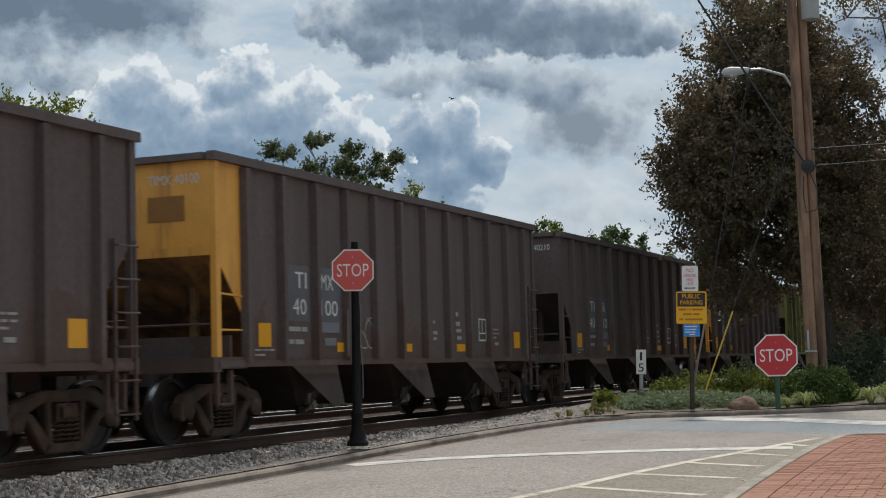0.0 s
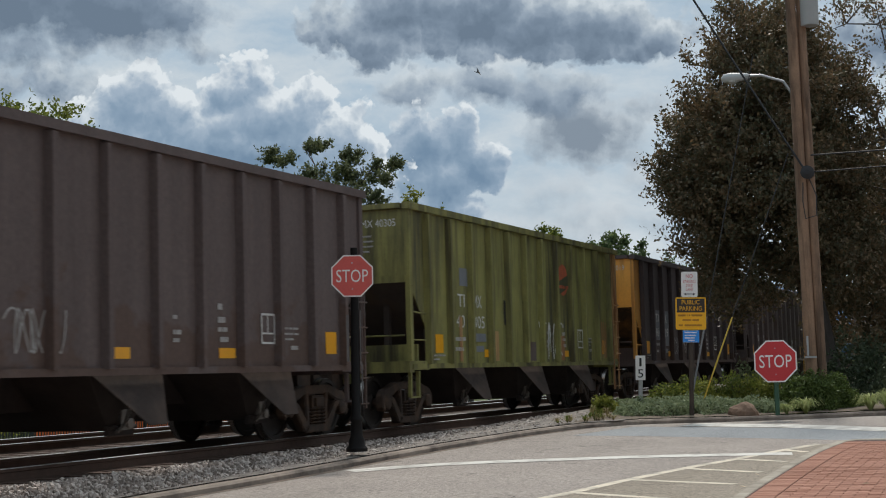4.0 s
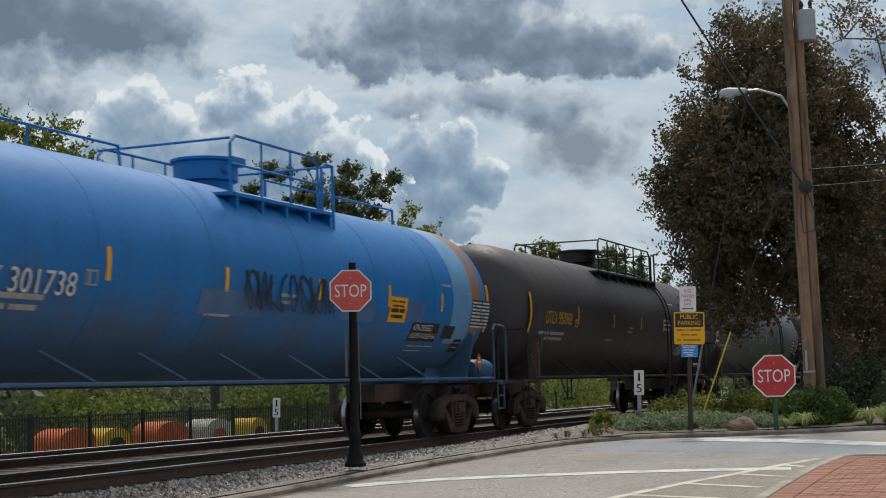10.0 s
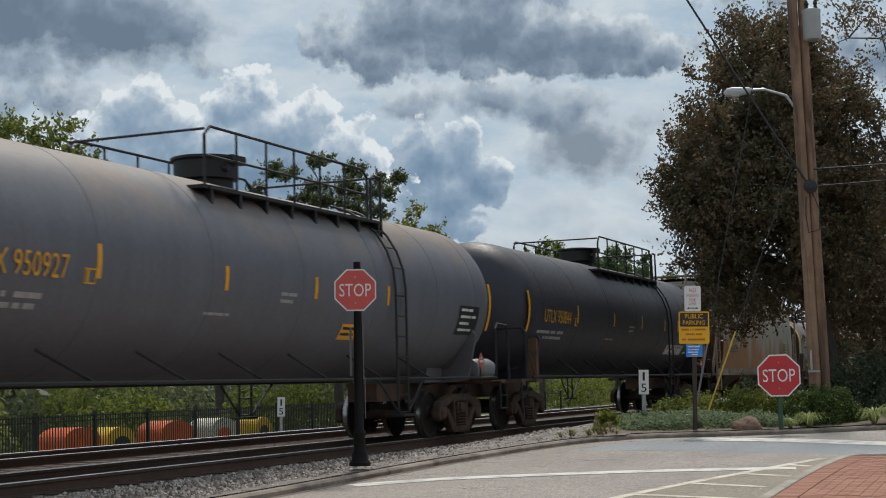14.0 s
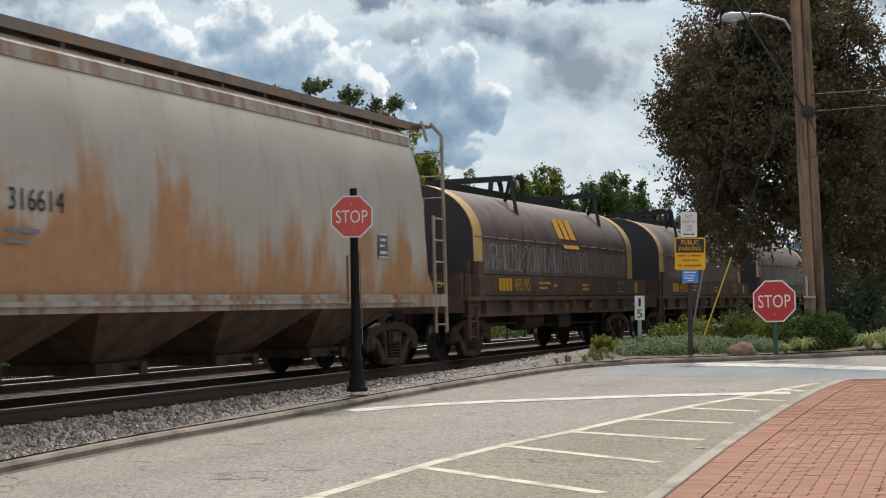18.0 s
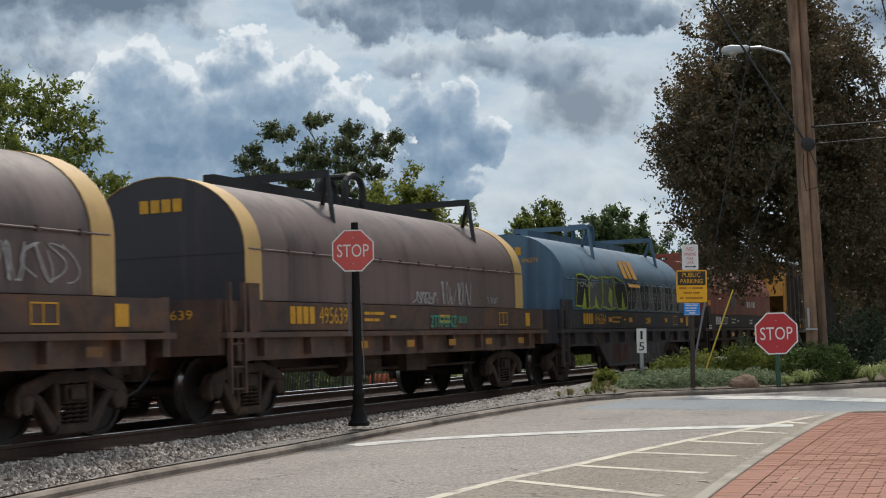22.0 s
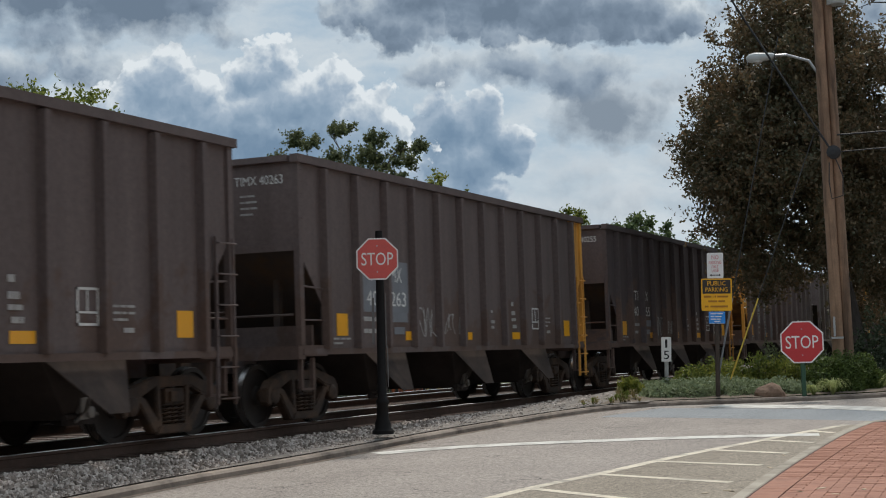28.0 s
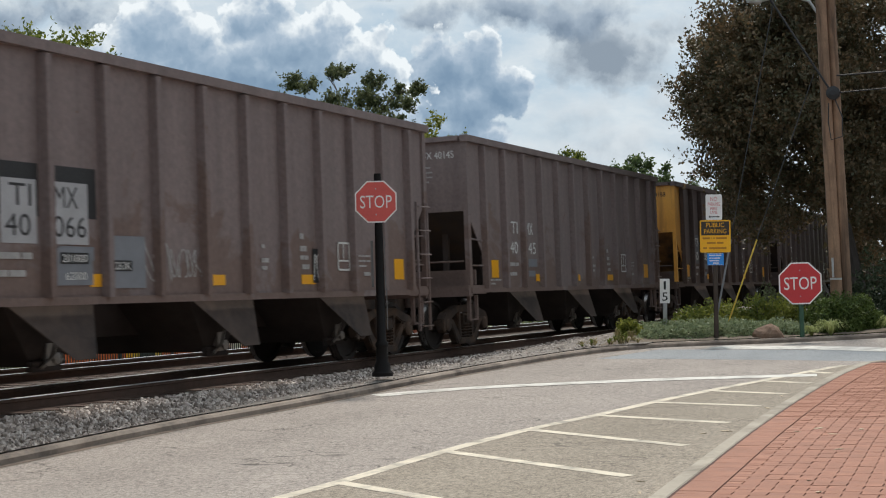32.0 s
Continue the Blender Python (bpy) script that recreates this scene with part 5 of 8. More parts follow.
        arc_bars(car, [(16.3, -9, 0.6, 0.05, 2), (16.3, -14, 0.8, 0.05, 3), (16.3, -19, 0.5, 0.05, 2), (16.3, -24, 0.7, 0.05, 2)], WHITE, "panel_writing", seed)
    if gas and seed == 4:
        for i, w in enumerate(("LIQUEFIED", "PETROLEUM GAS", "NON-ODORIZED")):
            arc_letters(car, w, 15.1 - 0.12 * i, -24.5 - 5.2 * i, 0.68 if i == 0 else 1.0, 0.12, WHITE)
        arc_bars(car, [(12.9, 2, 0.6, 0.05, 3), (12.9, -3, 0.8, 0.05, 2), (12.9, -8, 0.7, 0.05, 2), (16.0, -33, 0.4, 0.06, 1), (13.6, 22, 0.9, 0.03, 2)], WHITE, seed=seed + 2)
    elif gas:
        arc_patch(car, "name_plate", 13.68, 15.66, -38, -26, WHITE, 0.007, ("nplate",))
        arc_letters(car, "LIQUEFIED PETROLEUM GAS", 13.76, -29, 1.85, 0.13, BLACK)
        arc_letters(car, "NOT ODORIZED", 14.2, -35, 1.0, 0.13, BLACK)
        arc_bars(car, [(15.95, -35, 0.35, 0.06, 1)], WHITE, seed=seed + 2)
    if blue:
        arc_patch(car, "name_plate", 14.22, 15.48, -34, -20, BLACK, 0.007, ("nplateb",))
        arc_letters(car, "NON-ODORIZED", 14.3, -23.5, 0.85, 0.12, WHITE)
        arc_letters(car, "LIQUEFIED PETROLEUM GAS", 14.28, -30, 1.14, 0.12, WHITE)
        arc_patch(car, "repaint_patch", 15.72, 16.25, -31, -21, BLACK, 0.009, ("bp1",))
        arc_patch(car, "stencil_panel", 16.45, 16.85, -42, -31, BLACK, 0.009, ("bp2",))
        arc_bars(car, [(14.4, -38, 1.2, 0.03, 4), (14.4, -42, 0.8, 0.03, 3), (16.5, -34, 0.3, 0.03, 2), (16.5, -38, 0.3, 0.03, 2)], DIMWHITE, seed=seed + 4)

    def rest(bm):
        ring(bm, (0, 0, 0), "y", [(0.05, -0.36), (0.18, -0.30), (0.21, -0.2), (0.21, 0.2), (0.18, 0.30), (0.05, 0.36)], 18)
    made("air_reservoir", rails if gas or blue else GALVGREY, car, rest, at=pose(TP - 0.95, -1.1, 1.30, 0, 0, 75), key="tankres", smooth=True)
    made("placard_holder", STEEL, car, lambda bm: box(bm, -0.015, 0.015, -0.015, 0.015, 1.0, 1.40), at=pose(TP - 2.05, -1.54, 0), key="plh")
    made("placard", REDORANGE, car, lambda bm: slab(bm, [(0, -0.17), (0.17, 0), (0, 0.17), (-0.17, 0)], "y", -0.006, 0.006), "red diamond hazard placard", at=pose(TP - 2.05, -1.56, 1.44), key="plc")
    made("placard_mark", WHITE, car, lambda bm: (box(bm, -0.09, 0.09, -0.003, 0, -0.025, 0.025), box(bm, -0.03, 0.03, -0.003, 0, 0.04, 0.09)), at=pose(TP - 2.05, -1.568, 1.44), key="plm")
    if blue:
        arc_patch(car, "paint_band", 15.95, 16.92, -35, 75, PALEBLUE, 0.004, ("bb",))
        arc_patch(car, "rust_band", 16.92, 17.45, -30, 78, RUSTBLUE, 0.004, ("rb",))
        for x, w, a0, a1 in ((7.0, 1.7, -24, -10), (11.2, 1.3, -22, -8), (13.6, 1.0, -20, -6)):
            arc_patch(car, "faded_patch", x, x + w, a0, a1, material("dull_blue_patch", (0.055, 0.13, 0.27), 0.5, var=0.15), 0.006, ("fp", x))
        scribble(car, 8.2, -TR - 0.016, TZ - 0.5, 2.6, 0.55, BLACK, 5, 0.022, 8)
    truck(car, 2.05)
    truck(car, TP - 2.05)
    ends(car, TP)
    CARS.append((car, TP))
    return car


LP = 16.75            # the covered hopper car


def covered_section(x):
    """Curved side wall of the covered hopper: half-width and height from the roof to the sill."""
    return [(0.55, 4.40), (0.95, 4.34), (1.20, 4.19), (1.36, 3.9), (1.48, 3.44), (1.55, 2.9), (1.57, 2.3), (1.55, 1.7), (1.50, 1.22)]


def covered_body_build(bm):
    half = covered_section(0)
    sec = [(-y, z) for y, z in half[::-1]] + half
    xs = [1.75, 1.9, 2.2, 5, 8.4, 11.7, 14.5, 14.95, 15.2]
    rows = []
    for x in xs:
        way = -1 if x < 3 else 1 if x > 13 else 0
        rows.append([bm.verts.new((x + way * 0.62 * (max(0, 1.95 - z) / 0.73) ** 1.6, y, z)) for y, z in sec])
    faces = []
    for a, b in zip(rows, rows[1:]):
        for i in range(len(sec) - 1):
            faces.append(bm.faces.new((a[i], b[i], b[i + 1], a[i + 1])))
    bmesh.ops.recalc_face_normals(bm, faces=faces)


def covered_slope_build(bm):
    """End wall of the body and the slope sheet below it, set in between the sides."""
    slab(bm, [(-1.24, 4.12), (-1.40, 3.75), (-1.50, 3.2), (-1.52, 2.75), (1.52, 2.75), (1.50, 3.2), (1.40, 3.75), (1.24, 4.12), (0.9, 4.3), (-0.9, 4.3)], "x", 1.80, 1.83)
    slab(bm, [(1.80, 2.76), (3.5, 1.14), (3.55, 1.18), (1.84, 2.80)], "y", -1.5, 1.5)
    box(bm, 1.70, 1.80, -1.5, 1.5, 2.68, 2.76)
    slab(bm, [(1.35, 1.14), (1.45, 1.14), (2.30, 2.25), (2.20, 2.32)], "y", -0.9, -0.82)
    slab(bm, [(1.35, 1.14), (1.45, 1.14), (2.30, 2.25), (2.20, 2.32)], "y", 0.82, 0.9)


def roof_walk_build(bm):
    for s in (-1, 1):
        box(bm, 0.85, LP - 0.85, s * 0.72, s * 1.18, 4.40, 4.44)
        box(bm, 0.85, LP - 0.85, s * 1.18, s * 1.21, 4.34, 4.48)
        for i in range(12):
            x = 1.6 + i * 1.23
            box(bm, x - 0.03, x + 0.03, s * 0.75, s * 1.15, 4.24, 4.40)
    box(bm, 0.75, 1.25, -1.4, 1.4, 4.40, 4.44)
    box(bm, LP - 1.25, LP - 0.75, -1.4, 1.4, 4.40, 4.44)
    for i in range(6):
        box(bm, 2.9 + i * 1.95, 4.1 + i * 1.95, -0.35, 0.35, 4.37, 4.46)


def eave_build(bm):
    for s in (-1, 1):
        slab(bm, [(s * 1.14, 4.28), (s * 1.30, 4.16), (s * 1.33, 3.99), (s * 1.28, 3.99), (s * 1.24, 4.14), (s * 1.12, 4.24)], "x", 1.75, 15.2)


def covered_end_build(bm):
    """Posts, end ladder and the open frame over the front truck."""
    for s in (-1, 1):
        pipe(bm, [(0.80, s * 1.40, 4.49), (0.62, s * 1.55, 4.27), (0.62, s * 1.55, 0.60)], 0.035)
        pipe(bm, [(1.20, s * 1.40, 4.49), (1.20, s * 1.50, 4.1)], 0.028)
        rod(bm, (1.12, s * 1.55, 2.75), (1.12, s * 1.55, 0.6), 0.032, 6)
        for z in (0.75, 1.1, 1.5, 1.9, 2.3, 2.7):
            rod(bm, (0.62, s * 1.55, z), (1.12, s * 1.55, z), 0.016, 6)
        for z in (3.1, 3.5, 3.95):
            rod(bm, (0.72, s * 1.55, z), (0.72, s * 1.05, z), 0.014, 6)
        box(bm, 0.70, 0.78, s * 0.6 - 0.04, s * 0.6 + 0.04, 1.1, 4.49)
        slab(bm, [(1.0, 1.15), (1.12, 1.15), (2.1, 2.55), (2.0, 2.62)], "y", s * 1.3 - 0.04, s * 1.3 + 0.04)
    for z in (1.6, 2.1, 2.6, 3.1, 3.6, 4.1):
        rod(bm, (0.72, -1.55, z), (0.72, -0.6, z), 0.014, 6)
    box(bm, 0.66, 2.2, -1.5, 1.5, 1.08, 1.16)


def covered_sill_build(bm):
    for s in (-1, 1):
        box(bm, 0.66, LP - 0.66, s * 1.50, s * 1.60, 1.08, 1.30)
        box(bm, 2.1, LP - 2.1, s * 1.46, s * 1.66, 1.16, 1.22)


def covered_bottom_build(bm):
    a = [bm.verts.new((x, y, 1.12)) for x, y in ((-1.42, -1.46), (1.42, -1.46), (1.42, 1.46), (-1.42, 1.46))]
    b = [bm.verts.new((x, y, 0.42)) for x, y in ((-0.45, -0.6), (0.45, -0.6), (0.45, 0.6), (-0.45, 0.6))]
    bm.faces.new(b)
    for k in range(4):
        bm.faces.new((a[k], a[(k + 1) % 4], b[(k + 1) % 4], b[k]))


def covered_gate_build(bm):
    box(bm, -0.55, 0.55, -0.75, 0.75, 0.30, 0.44)
    rod(bm, (0.2, -0.95, 0.36), (0.2, 0.95, 0.36), 0.03, 8)
    box(bm, 0.12, 0.28, -0.98, -0.94, 0.28, 0.44)


def covered_car():
    car = thing("covered_hopper_car", "pale grey rust-streaked covered hopper car with curved sides", "freight car", "freight cars")
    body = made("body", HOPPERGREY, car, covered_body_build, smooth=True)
    for at in (None, pose(LP, 0, 0, 0, 0, 180)):
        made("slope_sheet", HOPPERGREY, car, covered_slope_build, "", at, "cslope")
        made("brake_reservoir", STEEL, car, lambda bm: ring(bm, (1.35, 0.1, 1.75), "y", [(0.05, -0.45), (0.24, -0.38), (0.27, -0.25), (0.27, 0.25), (0.24, 0.38), (0.05, 0.45)], 18), "", at, "cres", smooth=True)
    made("eave", RUSTGREY, car, eave_build)
    made("roof_walk", material("weathered_walk_steel", (0.20, 0.16, 0.13), 0.7, var=0.2, dirt=(0.30, 0.17, 0.10), dirt_amount=0.4), car, roof_walk_build)
    for at in (None, pose(LP, 0, 0, 0, 0, 180)):
        made("end_frame", RUSTGREY, car, covered_end_build, "", at, "cend")
    made("side_sill", RUSTGREY, car, covered_sill_build)
    for i in range(4):
        made("outlet_gate", STEEL, car, covered_gate_build, at=pose(4.0 + i * 2.92, 0, 0), key="cgate")
    bay = material("rusty_bay_steel", (0.13, 0.075, 0.045), 0.8, var=0.2, scale=1.5, dirt=(0.05, 0.035, 0.028), dirt_amount=0.5, streak=True)
    for i in range(4):
        made("hopper_bay", bay, car, covered_bottom_build, at=pose(4.0 + i * 2.92, 0, 0), key="cbay")
    y = -1.588
    letters("NAHX", 2.60, y, 2.23, 0.85, 0.25, BLACK, car)
    letters("316614", 3.70, y, 2.23, 0.98, 0.25, BLACK, car)
    bars(car, [(2.55, 1.98, 1.0, 0.05, 5), (3.65, 1.98, 0.6, 0.05, 3), (2.5, 1.86, 1.6, 0.05, 6)], y, PATCHGREY)
    plates(car, [(13.16, 1.92, 0.36, 0.40)], PATCH, y, "stencil_panel")
    bars(car, [(13.16, 2.30, 0.36, 0.02, 1), (13.16, 1.92, 0.36, 0.02, 1), (13.2, 2.2, 0.26, 0.04, 3), (13.2, 2.1, 0.2, 0.04, 2), (13.2, 1.98, 0.28, 0.05, 1)], y - 0.005, WHITE)
    plates(car, [(2.4, 1.75, 0.08, 0.55), (2.0, 2.75, 0.18, 0.2)], YEL, y)
    o = letters("NAHX", 1.74, 0.3, 4.0, 0.55, 0.16, BLACK, car)
    o.matrix_basis = pose(1.735, 0.3, 3.98, 0, 0, -90)
    o = letters("316614", 1.74, 0.3, 3.7, 0.65, 0.16, BLACK, car)
    o.matrix_basis = pose(1.735, 0.35, 3.72, 0, 0, -90)
    truck(car, 2.05)
    truck(car, LP - 2.05)
    ends(car, LP)
    CARS.append((car, LP))
    return car


CP = 14.6             # a coil car
HOOD0, HOOD1 = 1.35, 13.05


def hood_section(n=14):
    """Round-topped hood: upright lower walls, then an arch."""
    pts = [(-1.42, 1.72), (-1.42, 2.45)]
    for i in range(1, n):
        a = math.pi * (1 - i / n)
        pts.append((1.42 * math.cos(a), 2.45 + 1.12 * math.sin(a)))
    return pts + [(1.42, 2.45), (1.42, 1.72)]


def hood_build(bm):
    slab(bm, hood_section(20), "x", HOOD0 + 0.02, HOOD1 - 0.02)


def hood_band_build(bm):
    sec = hood_section(20)
    outer = [(y * 1.012, 1.72 + (z - 1.72) * 1.008) for y, z in sec]
    prev = None
    for o in outer:
        q = [bm.verts.new((x, o[0], o[1])) for x in (0.0, 0.46)]
        if prev:
            bm.faces.new((prev[0], q[0], q[1], prev[1]))
        prev = q
    bmesh.ops.recalc_face_normals(bm, faces=bm.faces)
    bmesh.ops.solidify(bm, geom=bm.faces[:], thickness=0.012)


def hood_end_build(bm):
    slab(bm, [(y * 0.99, z - 0.01) for y, z in hood_section(20)], "x", -0.012, 0.0)
    box(bm, -0.02, 0.0, -1.38, 1.38, 2.40, 2.44)


def hood_seam_build(bm):
    for s in (-1, 1):
        pipe(bm, [(HOOD0 + 0.1, s * 1.435, 2.46), (HOOD1 - 0.1, s * 1.435, 2.46)], 0.016)
        for i in range(14):
            x = HOOD0 + 0.5 + i * 0.81
            box(bm, x - 0.03, x + 0.03, s * 1.43 - 0.03, s * 1.43 + 0.03, 2.43, 2.50)


def hood_lift_build(bm):
    """Lifting beam along the top with its braces and the bail in the middle."""
    z = 3.57
    box(bm, HOOD0 + 1.4, HOOD1 - 1.6, -0.10, 0.10, z + 0.0, z + 0.18)
    for x in (HOOD0 + 3.3, HOOD1 - 2.1):
        for s in (-1, 1):
            pipe(bm, [(x, s * 1.18, 3.04), (x + 0.22, s * 0.98, z + 0.34)], 0.042)
            pipe(bm, [(x + 0.22, s * 0.98, z + 0.34), (x + 0.52, s * 0.72, 3.40)], 0.042)
        box(bm, x + 0.15, x + 0.29, -1.0, 1.0, z + 0.26, z + 0.38)
    m = (HOOD0 + HOOD1) / 2 + 0.1
    for y in (-0.28, 0.28):
        pts = [(m - 0.36, y, z)] + [(m - 0.36 * math.cos(math.pi * i / 8), y, z + 0.32 + 0.26 * math.sin(math.pi * i / 8)) for i in range(9)] + [(m + 0.36, y, z)]
        pipe(bm, pts, 0.062)
        box(bm, m - 0.44, m - 0.28, y - 0.03, y + 0.03, z, z + 0.2)
        box(bm, m + 0.28, m + 0.44, y - 0.03, y + 0.03, z, z + 0.2)
    rod(bm, (m, -0.3, z + 0.56), (m, 0.3, z + 0.56), 0.06)


def coil_deck_build(bm):
    """Deck, side sills and end steps of the flat frame."""
    for s in (-1, 1):
        box(bm, 0.62, CP - 0.62, s * 1.38, s * 1.52, 1.28, 1.70)
        box(bm, 0.50, CP - 0.50, s * 1.36, s * 1.62, 1.18, 1.26)
        box(bm, 1.0, CP - 1.0, s * 1.30, s * 1.48, 0.86, 1.18)
        for i in range(9):
            x = 1.6 + i * 1.42
            box(bm, x - 0.05, x + 0.05, s * 1.48, s * 1.60, 0.92, 1.18)
    box(bm, 0.5, CP - 0.5, -1.38, 1.38, 1.18, 1.27)
    for x in (0.55, CP - 0.55):
        box(bm, x - 0.08, x + 0.08, -1.5, 1.5, 0.95, 1.72)
    box(bm, 0.6, CP - 0.6, -0.32, 0.32, 0.62, 1.18)


def coil_post_build(bm):
    for x in (0.62, 1.0):
        box(bm, x - 0.025, x + 0.025, -1.62, -1.56, 0.42, 1.95)
    for z in (0.48, 0.78, 1.1):
        rod(bm, (0.62, -1.59, z), (1.0, -1.59, z), 0.015, 6)
    box(bm, 1.15, 1.45, -1.60, -1.50, 1.26, 1.95)


def coil_gear_build(bm):
    rod(bm, (5.2, -0.85, 0.78), (6.5, -0.85, 0.78), 0.26, 16)
    box(bm, 7.6, 8.5, -1.1, -0.6, 0.55, 0.95)
    pipe(bm, [(3.2, -0.9, 0.7), (5.2, -0.9, 0.7)], 0.03)
    pipe(bm, [(6.5, -0.9, 0.62), (11.4, -0.9, 0.62)], 0.03)


def fishbelly_build(bm):
    for s in (-1, 1):
        slab(bm, [(3.4, 1.18), (11.2, 1.18), (10.0, 0.32), (4.6, 0.32)], "y", s * 1.36, s * 1.46)
        pipe(bm, [(3.4, s * 1.48, 1.14), (4.6, s * 1.48, 0.34), (10.0, s * 1.48, 0.34), (11.2, s * 1.48, 1.14)], 0.03)


def on_hood(x, s, off=0.02):
    """A point on the near side of a hood at the height s, measured along its skin."""
    if s <= 2.45:
        return (x, -1.42 - off, s)
    a = (s - 2.45) / 1.27
    return (x, -(1.42 + off) * math.cos(a), 2.45 + (1.12 + off) * math.sin(a))


def bubbles(car, x, z, w, h, fill, edge, seed, n, line=0.028, sharp=False):
    """A row of fat painted letter shapes with an outline and a few inner strokes, flat on the hood."""
    rnd = random.Random(seed)
    for k in range(n):
        cx, cw = x + w * (k + 0.5) / n, w / n * 0.80
        pts = []
        m = 12 if sharp else 18
        for i in range(m):
            a = 2 * math.pi * i / m
            q = rnd.uniform(0.78, 1.12) if sharp else 1 + 0.10 * math.sin(a * 3 + k * 2.1) + 0.05 * math.sin(a * 5 + k)
            power = 0.45 if sharp else 0.6
            ca, sa = math.cos(a), math.sin(a)
            px, pz = math.copysign(abs(ca) ** power, ca), math.copysign(abs(sa) ** power, sa)
            pts.append((cx + cw * (0.66 if sharp else 0.62) * q * px + 0.10 * pz * math.sin(k * 1.7), min(2.70, max(1.735, z + h / 2 + h * 0.50 * q * pz))))
        y = 0.020 + 0.0012 * (k % 3)

        def body(bm):
            bm.faces.new([bm.verts.new(on_hood(p, q, y)) for p, q in pts])

        c0 = (sum(p for p, _ in pts) / m, sum(q for _, q in pts) / m)
        loops = [("graffiti_outline", pts)]
        if sharp:
            w2 = cw * 0.30
            def wedge(bm):
                bm.faces.new([bm.verts.new(on_hood(c0[0] + (p * (1 - 2 * (k % 2)) + (0.5, -0.8, 0.1)[k % 3]) * w2, c0[1] + q * h, y + 0.006)) for p, q in [((-0.9, -0.46), (0.5, -0.46), (0.1, 0.1 + 0.12 * (k % 3))), ((-0.4, -0.2), (0.8, -0.46), (1.1, 0.05), (0.2, 0.18)), ((-1.5, -0.46), (-0.2, -0.40), (-0.5, -0.05))][(k * 2) % 3][::1 - 2 * (k % 2)]])
            made("graffiti_wedge", edge, car, wedge)
        if not sharp:
            loops.append(("graffiti_counter", [(c0[0] + (p - c0[0]) * 0.30, c0[1] + (q - c0[1]) * 0.36) for p, q in pts]))
        made("graffiti_letter", fill[k % len(fill)], car, body)
        for name, lp in loops:
            def rim(bm):
                inner = [(p + (c0[0] - p) * line / max(0.05, math.hypot(c0[0] - p, c0[1] - q)), q + (c0[1] - q) * line / max(0.05, math.hypot(c0[0] - p, c0[1] - q))) for p, q in lp]
                a = [bm.verts.new(on_hood(p, q, y + 0.004)) for p, q in lp]
                b = [bm.verts.new(on_hood(p, q, y + 0.004)) for p, q in inner]
                for i in range(len(lp)):
                    j = (i + 1) % len(lp)
                    bm.faces.new((a[i], a[j], b[j], b[i]))
            made(name, edge, car, rim)


